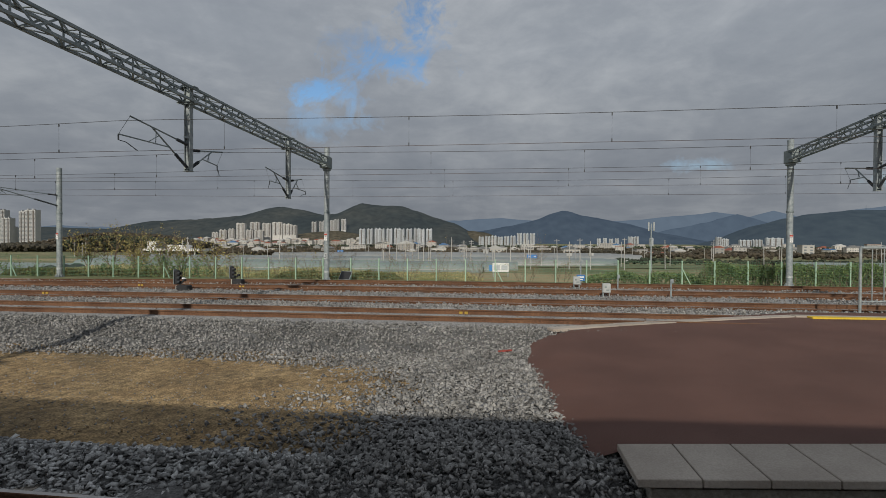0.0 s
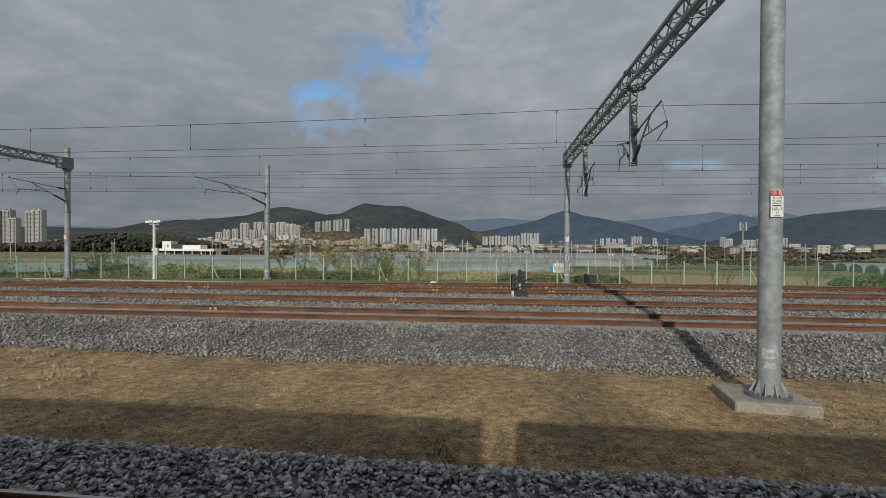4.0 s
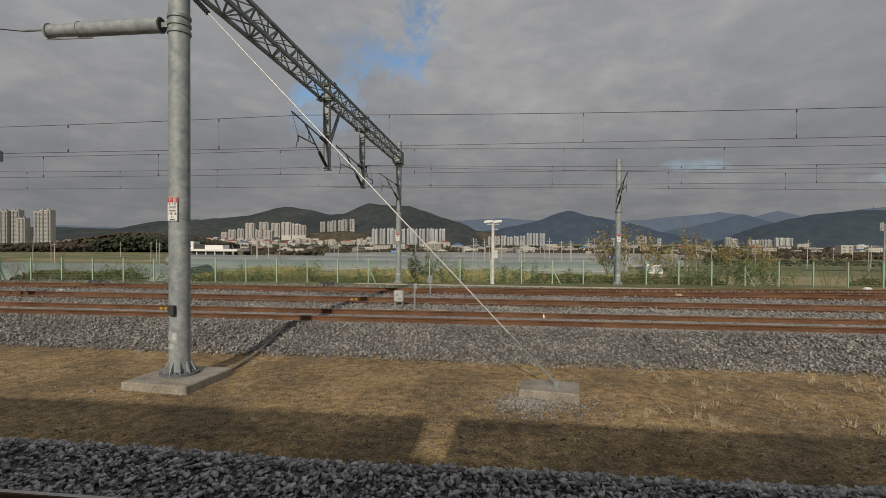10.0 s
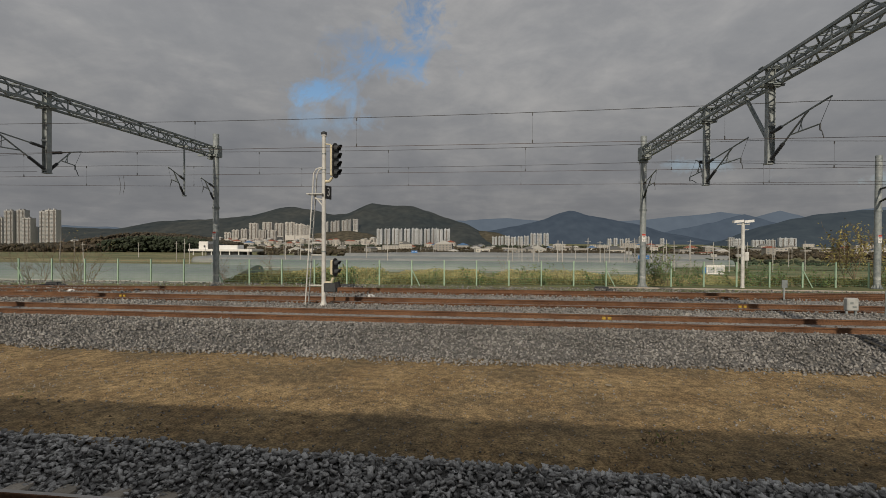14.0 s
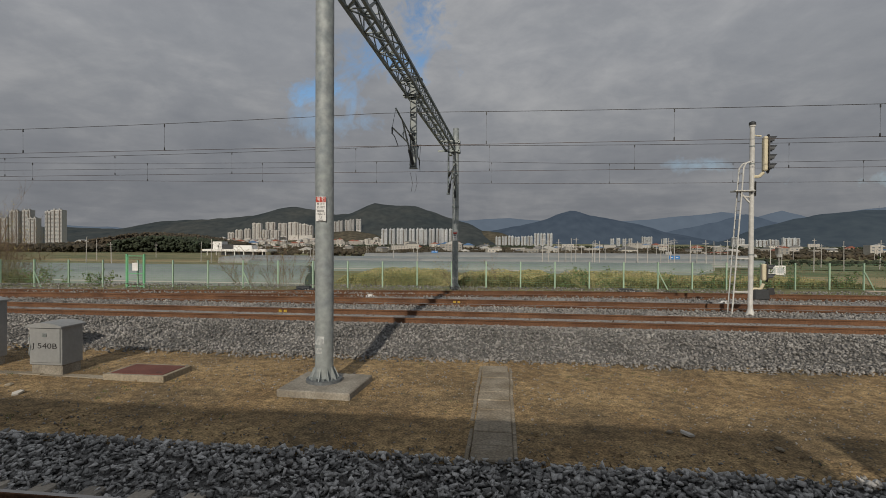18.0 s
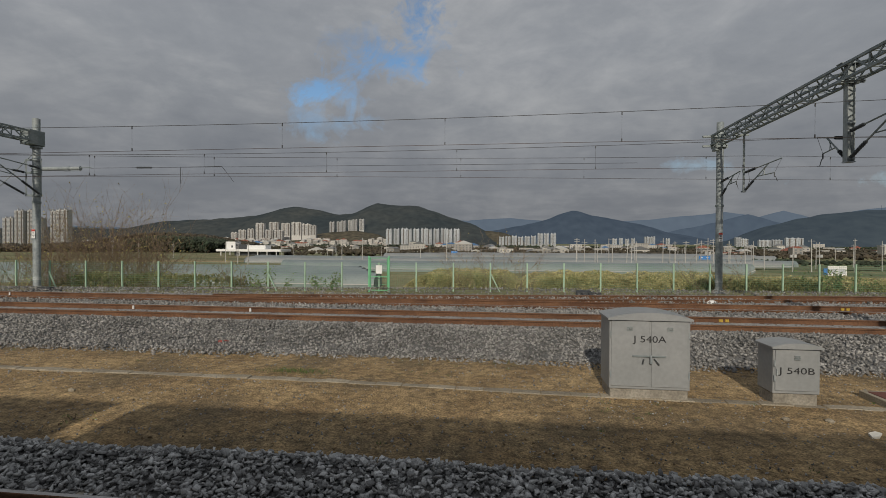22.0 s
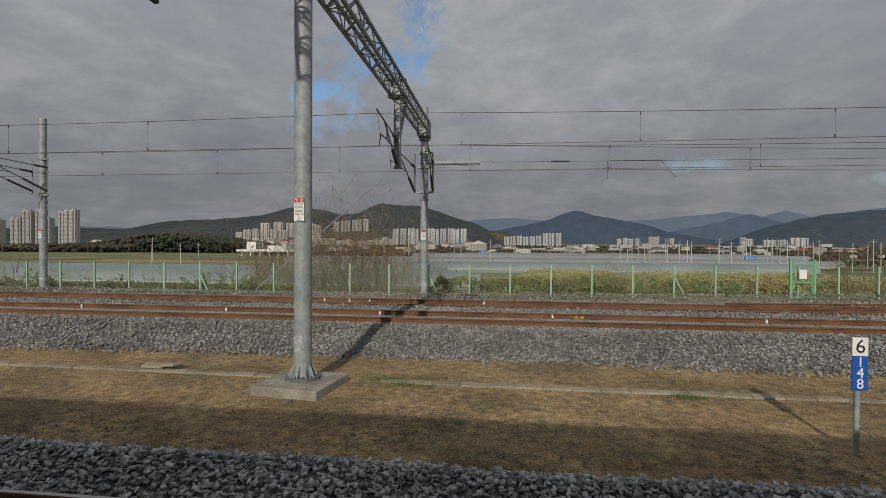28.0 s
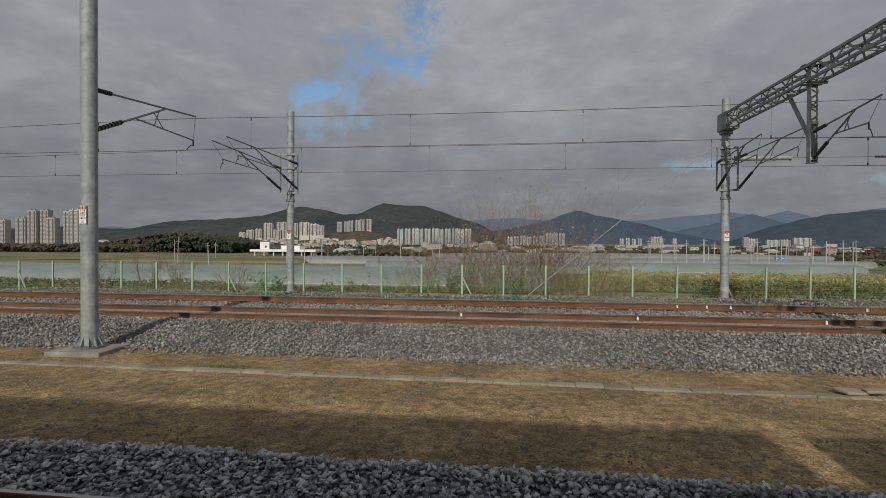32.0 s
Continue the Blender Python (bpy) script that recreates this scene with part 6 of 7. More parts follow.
def clumps(name, pts, rmin, rmax, material, label, seed=1, category="woods", flat=0.8):
    """Many small uneven leaf clumps in one mesh."""
    r_ = np.random.default_rng(seed)
    n = len(pts)
    ph = (1 + 5 ** 0.5) / 2
    base = np.array([(-1, ph, 0), (1, ph, 0), (-1, -ph, 0), (1, -ph, 0), (0, -1, ph), (0, 1, ph), (0, -1, -ph), (0, 1, -ph), (ph, 0, -1), (ph, 0, 1), (-ph, 0, -1), (-ph, 0, 1)]) / 1.9
    tri = np.array([(0, 11, 5), (0, 5, 1), (0, 1, 7), (0, 7, 10), (0, 10, 11), (1, 5, 9), (5, 11, 4), (11, 10, 2), (10, 7, 6), (7, 1, 8), (3, 9, 4), (3, 4, 2), (3, 2, 6), (3, 6, 8), (3, 8, 9), (4, 9, 5), (2, 4, 11), (6, 2, 10), (8, 6, 7), (9, 8, 1)])
    v = base[None] * (0.55 + 0.9 * r_.random((n, 12, 1))) * (rmin + (rmax - rmin) * r_.random((n, 1, 1))) * np.array([1, 1, flat]) + np.array(pts)[:, None, :]
    f = (tri[None] + 12 * np.arange(n)[:, None, None]).reshape(-1, 3)
    me = bpy.data.meshes.new(name)
    me.from_pydata(v.reshape(-1, 3).tolist(), [], f.tolist())
    me.materials.append(material)
    return tagged(new(name, me), label, category, kind="stuff")


M_wood = mat("winter woods", (0.050, 0.046, 0.032), 0.95, per_island=0.35, col2=(0.078, 0.062, 0.042), blot=0.01, grain=0.3, grain_scale=0.5)
M_pine = mat("pine woods", (0.028, 0.042, 0.024), 0.95, per_island=0.4, col2=(0.04, 0.05, 0.03), blot=0.01, grain=0.3, grain_scale=0.5)
nr = np.random.default_rng(5)


def wood_pts(n, x0, x1, y0, y1, top):
    x, y = nr.uniform(x0, x1, n), nr.uniform(y0, y1, n)
    return [(a, b, plain_z(b) + top(a, b) * c) for a, b, c in zip(x, y, nr.random(n) ** 0.5)]


clumps("woods", wood_pts(5200, -760, -470, 660, 760, lambda a, b: 9 + 18 * math.exp(-((a + 590) / 90) ** 2)), 1.4, 3.3, M_wood, "brown and green wooded knoll on the plain", 1)
clumps("woods", wood_pts(3400, -560, -440, 560, 640, lambda a, b: 6 + 14 * math.exp(-((a + 500) / 70) ** 2)), 1.2, 2.8, M_pine, "dark pine woods beside the knoll", 2)
clumps("woods", wood_pts(5200, -1100, -560, 520, 640, lambda a, b: 8 + 5 * noise.noise((a * 0.02, 4, 0))), 1.3, 3.2, M_wood, "brown winter woods below the towers", 3)
clumps("woods", wood_pts(6000, -420, 900, 640, 720, lambda a, b: 4.5 + 2 * noise.noise((a * 0.02, 6, 0))), 0.8, 2.0, M_wood, "brown winter trees along the river", 4)
clumps("woods", wood_pts(5000, -900, 1400, 1000, 1150, lambda a, b: 5.5), 1.2, 2.8, M_wood, "brown trees among far houses", 6)
clumps("woods", wood_pts(3000, -1000, 1600, 1300, 1650, lambda a, b: 7), 1.5, 3.5, M_pine, "dark trees among far houses", 7)
clumps("woods", wood_pts(900, 60, 420, 270, 330, lambda a, b: 1.8 + 1.6 * noise.noise((a * 0.03, 1, 0))), 0.6, 1.5, M_pine, "green hedgerow across the fields", 8)
clumps("woods", wood_pts(260, -20, 110, 330, 350, lambda a, b: 2.2), 0.6, 1.4, M_pine, "dark green hedge across the fields", 9)

clumps("woods", wood_pts(1100, -300, 420, 440, 480, lambda a, b: 4.0 + 3.0 * noise.noise((a * 0.03, 2, 0))), 1.0, 2.6, M_wood, "brown winter trees across the fields", 12)


# ---- white station-like building ----
def white_building():
    t = thing("white_building", (-313, 433, -12), "low modern white building with a wide flat canopy", "building")
    part("ground_floor", Shape().box(-14, 22, -6, 10, -3, 6.5), M_dark, t, "dark glazed ground floor")
    part("canopy", Shape().box(-30, 33, -10, 12, 6.5, 8.6), M_white, t, "wide white canopy")
    part("tower", Shape().box(-22, -13, -6, 4, 8.6, 15.6), M_white, t, "white stair tower")
    part("pavilion", Shape().box(-2, 16, -5, 6, 8.6, 12.2), M_white, t)
    part("dark_band", Shape().box(-13, -2, -5, 6, 8.6, 13.0), M_dark, t)
    for i in range(7):
        part("column", Shape().box(-26 + i * 9, -25.3 + i * 9, -9, -8.3, -3, 6.5), M_white, t)
    part("tower_window", Shape().box(-17, -15.5, -6.1, -5.9, 10, 12), M_dark, t)


white_building()

# ---- greenhouses ----
M_vinyl2 = mat("pale vinyl", (0.22, 0.235, 0.235), 0.5, grain=0.1, grain_scale=1.5, col2=(0.28, 0.29, 0.285), blot=0.1)


def greenhouse(x0, x1, y, w, h, m=None):
    t = thing("greenhouse", ((x0 + x1) / 2, y, plain_z(y)), "long low vinyl greenhouse tunnel on the field", "greenhouse", "greenhouses")
    L_ = (x1 - x0) / 2
    n = 14
    arc = [(-w / 2, -1.0)] + [(-w / 2 * math.cos(math.pi * i / n), 1.0 + (h - 1.0) * math.sin(math.pi * i / n)) for i in range(n + 1)] + [(w / 2, -1.0)]
    part("sheet", Shape().prism(arc, "x", -L_, L_), m or M_vinyl, t, "blue-grey vinyl sheet")
    part("edge_strip", Shape().box(-L_, L_, -w / 2 - 0.12, -w / 2 - 0.02, 0.8, 1.0), M_apt, t, "pale edge strip")


for j in range(5):
    greenhouse(-330 + j * 3, -104 - j * 3, 93 + j * 7.0, 6.6, 3.0)
for j in range(4):
    greenhouse(-152 - j * 4, -6 + j * 4, 160 + j * 7, 6.6, 3.1)
for j in range(8):
    greenhouse(-205 - j * 4, 40 + (j % 3) * 8, 228 + j * 9, 7, 3.2, M_vinyl2 if j % 3 == 0 else None)
for j in range(7):
    greenhouse(98 + j * 4, 250 + j * 6, 140 + j * 14, 7, 3.0)
for j in range(5):
    greenhouse(-160 + j * 10, 90, 330 + j * 22, 12, 4.6, M_vinyl2)
# strips of straw-coloured and green field between them
M_straw = mat("dry field", (0.30, 0.24, 0.12), 0.95, grain=0.2, grain_scale=2.0, col2=(0.36, 0.29, 0.16), blot=0.05)
M_green = mat("green crop field", (0.095, 0.115, 0.045), 0.95, grain=0.35, grain_scale=2.0, col2=(0.155, 0.155, 0.072), blot=0.12, grain2=0.3, grain2_scale=0.4)
M_olive = mat("rough grass field", (0.16, 0.15, 0.065), 0.95, grain=0.4, grain_scale=1.2, col2=(0.25, 0.215, 0.11), blot=0.1, grain2=0.3, grain2_scale=0.3)
for x0, x1, y0, y1, m, lab in ((-10, 70, 108, 150, M_straw, "straw-coloured dry field"), (-340, -156, 127, 139, M_straw, "straw-coloured dry field"), (-480, -160, 141, 226, M_olive, "olive-green rough grass field"), (-20, 130, 48, 59, M_olive, "olive-green rough grass field"), (-330, -215, 228, 260, M_straw, "straw-coloured dry field"), (0, 120, 210, 265, M_green, "green crop field"), (-20, 60, 60, 100, M_green, "green grassy field"),
                               (-600, -482, 120, 330, M_green, "green grassy field"), (-330, -160, 290, 325, M_green, "green grassy field"), (120, 320, 60, 120, M_green, "green grassy field"), (-100, -21, 48, 104, M_olive, "olive-green rough grass field"), (-480, -192, 262, 289, M_olive, "olive-green rough grass field"), (-300, -192, 326, 420, M_olive, "olive-green rough grass field")):
    s = Shape()
    nx, ny = 8, 6
    for j in range(ny + 1):
        for i in range(nx + 1):
            y = y0 + (y1 - y0) * j / ny
            s.v.append((x0 + (x1 - x0) * i / nx, y, ground_z(0, y) + 0.25))
    for j in range(ny):
        for i in range(nx):
            a = j * (nx + 1) + i
            s.f.append((a, a + 1, a + nx + 2, a + nx + 1)), s.mi.append(0)
    tagged(part("field", s, m), lab, "field", kind="structure")


# ---- concrete utility poles ----
M_upole = mat("pale concrete pole", (0.44, 0.43, 0.41), 0.9, grain=0.1, grain_scale=4, per_object=0.15)
upole = Shape().tube((0, 0, -1), (0, 0, 11.5), 0.2, 8, 0.12).mesh("shaft", True)
uarm = Shape().beam((-1.1, 0, 0), (1.1, 0, 0), 0.12, 0.12).mesh("cross_arm")


ubox = Shape().box(-0.42, 0.42, -0.35, 0.35, -0.55, 0.55, 0.06).mesh("transformer")


def utility_pole(x, y, h=11.5, tilt=0.0, boxes=False):
    t = thing("utility_pole", (x, y, plain_z(y)), "pale concrete utility pole with a cross arm", "utility pole", "utility poles")
    t.rotation_euler = (0, radians(tilt), radians(rng.uniform(-40, 40)))
    t.scale = (1, 1, h / 11.5)
    part("shaft", upole, M_upole, t)
    for z in rng.sample((10.9, 10.2, 9.4), rng.choice((1, 1, 2))):
        part("cross_arm", uarm, M_upole, t).location = (0, 0, z)
    if boxes:
        for dx in (-0.62, 0.62):
            part("transformer", ubox, M_apt, t, "pale transformer case").location = (dx, -0.2, 6.2)


for i, x in enumerate((-241, -222, -205, -190, -163, -154, -139, -120, -105, -50, -44, -38, -30, -17, -7, -3, 13, 18, 23, 36, 53, 66, 80, 92, 104, 130, 160, -262, -290)):
    utility_pole(x, 200 + (i * 37) % 55, rng.uniform(9.5, 12.5), rng.uniform(-2, 2.5))
for x in (-48.3, -44.6, -31, -29, -19.8, -14.7, -12, -5.9, -3.2, 9.1, 11.1, 26, 29.3, 33.6, 46.4, -40.6, -38.3, 3.5):
    utility_pole(x, 190 + rng.uniform(-4, 4), rng.uniform(10.5, 12.5), rng.uniform(-1.5, 1.5), x in (26, 33.6, -5.9))
for i in range(26):
    utility_pole(-320 + i * 22 + rng.uniform(-6, 6), 330 + (i * 53) % 120, rng.uniform(9, 12))


def road_sign(x, y, z, w=4.2, h=1.5):
    t = thing("road_sign", (x, y, plain_z(y)), "blue road sign with white bars on a post", "road sign", "road signs")
    k = z - plain_z(y)
    part("post", Shape().tube((0, 0, -1), (0, 0, k), 0.12, 8), M_galv, t)
    p = part("board", Shape().box(-w / 2, w / 2, -0.15, 0, k - h / 2, k + h / 2), M_signblue, t)
    for dx in (-0.25, 0.25):
        part("bar", Shape().box(w * dx - 0.5, w * dx + 0.5, -0.18, -0.152, k - 0.12, k + 0.15), M_white, p)


M_signblue = mat("pale road sign blue", (0.05, 0.20, 0.50), 0.5, grain=0.05)
road_sign(15.0, 242.8, -3.4, 5.0, 1.7)
road_sign(-112.0, 330, -3.0)
# white site board with a blue end
t = thing("site_board", (-0.2, 127.1, -6.3), "long white site board with a blue end", "board")
part("board", Shape().box(-2.1, 2.1, -0.08, 0.08, 1.7, 4.0), M_white, t)
part("blue_end", Shape().box(-3.0, -2.2, -0.1, 0.1, 1.9, 3.4), M_signblue, t, "blue end panel")
for x in (-1.9, 1.9):
    part("leg", Shape().box(x - 0.1, x + 0.1, 0.1, 0.25, -1, 4.0), M_galv, t)
for dx in (-1.0, 1.0):
    part("panel", Shape().box(dx - 0.8, dx + 0.8, -0.1, -0.082, 2.1, 3.4), M_apt3, t)
t = thing("antenna_mast", (26.7, 91.4, -5.8), "slender mast with white panel antennas on top", "mast")
part("mast", Shape().tube((0, 0, -1), (0, 0, 12.2), 0.22, 10, 0.1), M_galv, t, smooth=True)
for k in range(4):
    a = k * math.pi / 2 + 0.5
    part("antenna", Shape().box(0.6 * math.cos(a) - 0.11, 0.6 * math.cos(a) + 0.11, 0.6 * math.sin(a) - 0.1, 0.6 * math.sin(a) + 0.1, 10.9, 12.4, 0.03), M_case, t, "white panel antenna")
    part("antenna_arm", Shape().tube((0, 0, 11.4), (0.6 * math.cos(a), 0.6 * math.sin(a), 11.4), 0.05, 6), M_galv, t)


# ---- shrubs and trees along the fence ----
M_leaf_y = mat("yellowing leaves", (0.34, 0.28, 0.095), 0.8, per_island=0.4, col2=(0.25, 0.23, 0.085), blot=1.0)
M_leaf_g = mat("green shrub leaves", (0.11, 0.175, 0.055), 0.8, per_island=0.4, col2=(0.17, 0.215, 0.08), blot=0.9)
M_leaf_o = mat("olive hedge leaves", (0.14, 0.145, 0.045), 0.85, per_island=0.4, col2=(0.20, 0.18, 0.075), blot=0.7)


def leaf_mesh(name, pts, size, seed):
    """Small bent leaf blades at the points given."""
    r_ = np.random.default_rng(seed)
    p = np.array(pts)
    n = len(p)
    u = r_.normal(size=(n, 3))
    u /= np.linalg.norm(u, axis=1, keepdims=True)
    w = np.cross(u, r_.normal(size=(n, 3)))
    w /= np.linalg.norm(w, axis=1, keepdims=True) + 1e-9
    k = size * (0.6 + 0.8 * r_.random((n, 1)))
    nrm = np.cross(u, w)
    v = np.stack([p - u * k, p + w * k * 0.45 + nrm * k * 0.15, p + u * k, p - w * k * 0.45 + nrm * k * 0.15], 1).reshape(-1, 3)
    f = np.stack([np.array([(0, 1, 2), (0, 2, 3)]) + 4 * i for i in range(n)]).reshape(-1, 3)
    me = bpy.data.meshes.new(name)
    me.from_pydata(v.tolist(), [], f.tolist())
    return me


def shrub(x, y, z, h, spread, stems, leaves, leaf_mat, label, name="shrub", seed=0, trunk=False, leaf_size=0.06, category="shrub"):
    """Branching stems from one root, with twigs; leaves sit on the twigs."""
    rr = random.Random(seed)
    t = thing(name, (x, y, z), label, category, category + "s by the fence")
    s = Shape()
    tips = []

    def grow(p, d, length, r, depth):
        seg = 3
        for i in range(seg):
            d2 = (d + Vector((rr.gauss(0, 0.13), rr.gauss(0, 0.13), rr.gauss(0.02, 0.08)))).normalized()
            q = p + d2 * length / seg
            s.tube(p, q, r * (1 - 0.22 * i), 4 if r < 0.02 else 6, r * (1 - 0.22 * (i + 1)), caps=False)
            p, d = q, d2
            tips.append(p.copy())
            if depth > 0:
                for _ in range(2 if depth > 1 else 1 + (rr.random() < 0.6)):
                    side = (d + Vector((rr.gauss(0, 0.6), rr.gauss(0, 0.6), rr.gauss(0.15, 0.3)))).normalized()
                    grow(p, side, length * rr.uniform(0.4, 0.62), r * 0.5, depth - 1)
    if trunk:
        p0 = Vector((0, 0, -0.3))
        p1 = Vector((rr.gauss(0, 0.1), rr.gauss(0, 0.1), h * 0.35))
        s.tube(p0, p1, 0.05 + h * 0.008, 7, 0.035 + h * 0.004)
        for k in range(stems):
            a = 2 * math.pi * k / stems + rr.random()
            d = Vector((math.cos(a) * spread / h, math.sin(a) * spread / h, 1.0)).normalized()
            grow(p1 * rr.uniform(0.75, 1.0), d, h * rr.uniform(0.45, 0.7), 0.028, 2)
    else:
        for k in range(stems):
            a = 2 * math.pi * rr.random()
            rad = rr.random() ** 0.5
            root = Vector((math.cos(a) * spread * 0.35 * rad, math.sin(a) * spread * 0.25 * rad, -0.2))
            d = Vector((math.cos(a) * spread * 0.75 / h * rad, math.sin(a) * spread * 0.5 / h * rad, 1.0)).normalized()
            grow(root, d, h * rr.uniform(0.55, 1.0), 0.014 + 0.004 * h * 0.5, 1 if h < 1.5 else 2)
    part("stem", s, M_bark, t, "bare brown branches")["kind"] = "stuff"
    if leaves:
        pts = []
        for _ in range(leaves):
            b = rr.choice(tips)
            pts.append((b.x + rr.gauss(0, 0.09), b.y + rr.gauss(0, 0.09), b.z + rr.gauss(0, 0.08)))
        part("leaves", leaf_mesh("leaves", pts, leaf_size, seed), leaf_mat, t)["kind"] = "stuff"
    return t


def bank_z(x, dy):
    """Ground height dy metres behind the fence."""
    return lerp_table([(0, 0.12), (1.5, 0.1), (9, -3.2), (16, -5.4)], dy)


sd = 100
# tall bare thicket down the bank
for x, dy, h in ((-120.5, 13.5, 6.4), (-118.6, 14.5, 7.6), (-117.0, 12.6, 7.4), (-115.4, 14.2, 8.6), (-114.0, 12.8, 9.0), (-112.8, 14.6, 9.6), (-111.6, 13.2, 8.8), (-110.2, 12.2, 9.2), (-109.0, 13.6, 8.4), (-107.6, 12.4, 7.6), (-106.2, 13.4, 6.8)):
    sd += 1
    shrub(x, fence_y(x) + dy, bank_z(x, dy) - 0.3, h * 0.84, 2.6, 17, 420, M_leaf_y, "tall bare brown thicket shrub down the bank", seed=sd, leaf_size=0.075)
# thin bare shrubs
for x, dy, h in ((-81.5, 2.5, 2.6), (-80.2, 3.2, 2.8), (-79.0, 2.0, 2.2), (-127, 1.5, 1.6), (-129.5, 1.0, 1.9), (-132, 1.5, 2.0), (-134.5, 1.2, 1.8), (-118, 1.4, 1.2), (-20, 2.0, 2.1), (-18, 1.2, 1.8), (-15.5, 2.2, 2.4), (-13, 1.6, 2.0), (-6.5, 1.4, 2.2),
                (-4.0, 2.1, 2.5), (-1.5, 1.2, 1.8), (1.5, 2.0, 2.3), (4, 1.4, 1.6), (-24.5, 1.5, 1.7), (-48.5, 1.5, 1.4), (-66.5, 1.8, 1.8), (-69, 1.0, 1.5), (-94, 1.0, 1.7), (-52, 1.8, 1.5), (-11, 2.4, 2.6), (-8.5, 1.0, 1.5)):
    sd += 1
    shrub(x, fence_y(x) + dy, bank_z(x, dy) - 0.1, h, 1.6, 7, 60, M_leaf_y, "thin bare brown shrub behind the mesh fence", seed=sd, leaf_size=0.045)
# leafy shrubs
for x, dy, h, n in ((-43.2, 1.0, 1.7, 900), (-42.4, 1.4, 1.5, 800), (-41.5, 0.9, 1.2, 500), (-38.0, 1.0, 1.4, 600), (-36.6, 1.3, 1.2, 600), (-46.5, 1.2, 1.1, 500), (-50.5, 1.1, 1.2, 500), (-54.0, 1.2, 1.1, 500), (-57.5, 1.4, 1.0, 400), (-61, 1.2, 1.3, 600), (-63, 1.3, 1.1, 500),
                    (-24.0, 0.9, 1.5, 800), (-22.6, 1.2, 1.5, 700), (-21.2, 1.0, 1.2, 500), (-33.5, 1.0, 1.1, 500), (-29.0, 1.2, 1.3, 600), (-26.5, 1.1, 1.4, 600), (-89.5, 1.0, 1.0, 500), (-92.5, 1.4, 1.0, 500), (-113, 1.1, 1.1, 500), (-115.5, 1.3, 1.0, 500), (-121, 1.0, 0.9, 400), (-125, 1.2, 1.1, 500)):
    sd += 1
    shrub(x, fence_y(x) + dy, bank_z(x, dy) - 0.05, h, 1.5, 8, int(n * 0.65), M_leaf_g, "leafy green shrub growing against the fence", seed=sd, leaf_size=0.075)
# young yellowing trees
for x, dy, h in ((-31.2, 2, 3.2), (-29.8, 3, 3.9), (-27.2, 2.2, 2.8), (-25.2, 2.5, 3.3), (-23.6, 2.0, 2.8), (-21.4, 2.4, 2.9), (-28.4, 3.2, 3.7)):
    sd += 1
    shrub(x, fence_y(x) + dy, bank_z(x, dy) - 0.2, h * 0.96, 1.3, 5, 420, M_leaf_y, "young tree with thin yellowing leaves", "tree", sd, True, 0.085, "tree")


def hedge(x0, x1, dy, h, n, m, label, seed, size=0.085):
    """Overgrown bank: matted stems and leaves of an uneven height."""
    rr = random.Random(seed)
    t = thing("hedge", ((x0 + x1) / 2, fence_y((x0 + x1) / 2) + dy, 0.0), label, "hedge", "hedges by the fence")
    cx, cy = t.location.x, t.location.y
    pts = []
    s = Shape()
    for _ in range(n):
        x = rr.uniform(x0, x1)
        top = h * (0.75 + 0.35 * noise.noise((x * 0.7, seed, 0.0)) + 0.15 * noise.noise((x * 2.3, seed, 4.0))) * min(1, (x - x0 + 0.15) / 0.9, (x1 - x + 0.15) / 0.9)
        q = rr.random()
        y = fence_y(x) + dy + rr.uniform(-0.8, 1.4)
        z = top * (1 - abs(rr.gauss(0, 0.33))) if q < 0.7 else top * rr.random()
        pts.append((x - cx, y - cy, max(z, 0.02)))
    for _ in range(n // 40):
        x = rr.uniform(x0, x1)
        y = fence_y(x) + dy + rr.uniform(-0.7, 1.0)
        s.tube((x - cx, y - cy, -0.4), (x - cx + rr.gauss(0, 0.15), y - cy, h * rr.uniform(0.4, 1.0)), 0.012, 4, 0.005, caps=False)
    part("stem", s, M_bark, t)["kind"] = "stuff"
    part("leaves", leaf_mesh("leaves", pts, size, seed), m, t)["kind"] = "stuff"


def bank(x0, x1, y0, y1, base, h, n, m, label, seed, size):
    """Tall rows of plants on the field below the line: bare stems under a leafy top."""
    rr = random.Random(seed)
    cx, cy = (x0 + x1) / 2, (y0 + y1) / 2
    t = thing("plant_row", (cx, cy, base), label, "hedge", "plant rows on the field")
    pts = []
    for _ in range(n):
        x, y = rr.uniform(x0, x1), y0 + (y1 - y0) * rr.random() ** 1.6
        top = h * (0.9 + 0.16 * noise.noise((x * 0.16, y * 0.05, seed)) + 0.1 * noise.noise((x * 0.7, y * 0.2, seed + 3.0))) * min(1, ((x - x0 + 0.4) / 4.0) ** 0.5, ((x1 - x + 0.4) / 4.0) ** 0.5)
        z = top * (1 - 0.75 * rr.random() ** 1.5)
        pts.append((x - cx, y - cy, max(z, 0.9)))
    s = Shape()
    k = int((x1 - x0) / 0.5)
    for i in range(k):
        x = x0 + (x1 - x0) * (i + rr.random() * 0.6) / k
        s.tube((x - cx, y0 - cy + rr.uniform(0, 1.5), -0.4), (x - cx + rr.gauss(0, 0.1), y0 - cy + rr.uniform(0, 1.5), h * 0.6), 0.05, 4, 0.03, caps=False)
    part("stem", s, M_bark, t)["kind"] = "stuff"
    part("leaves", leaf_mesh("leaves", pts, size, seed), m, t)["kind"] = "stuff"


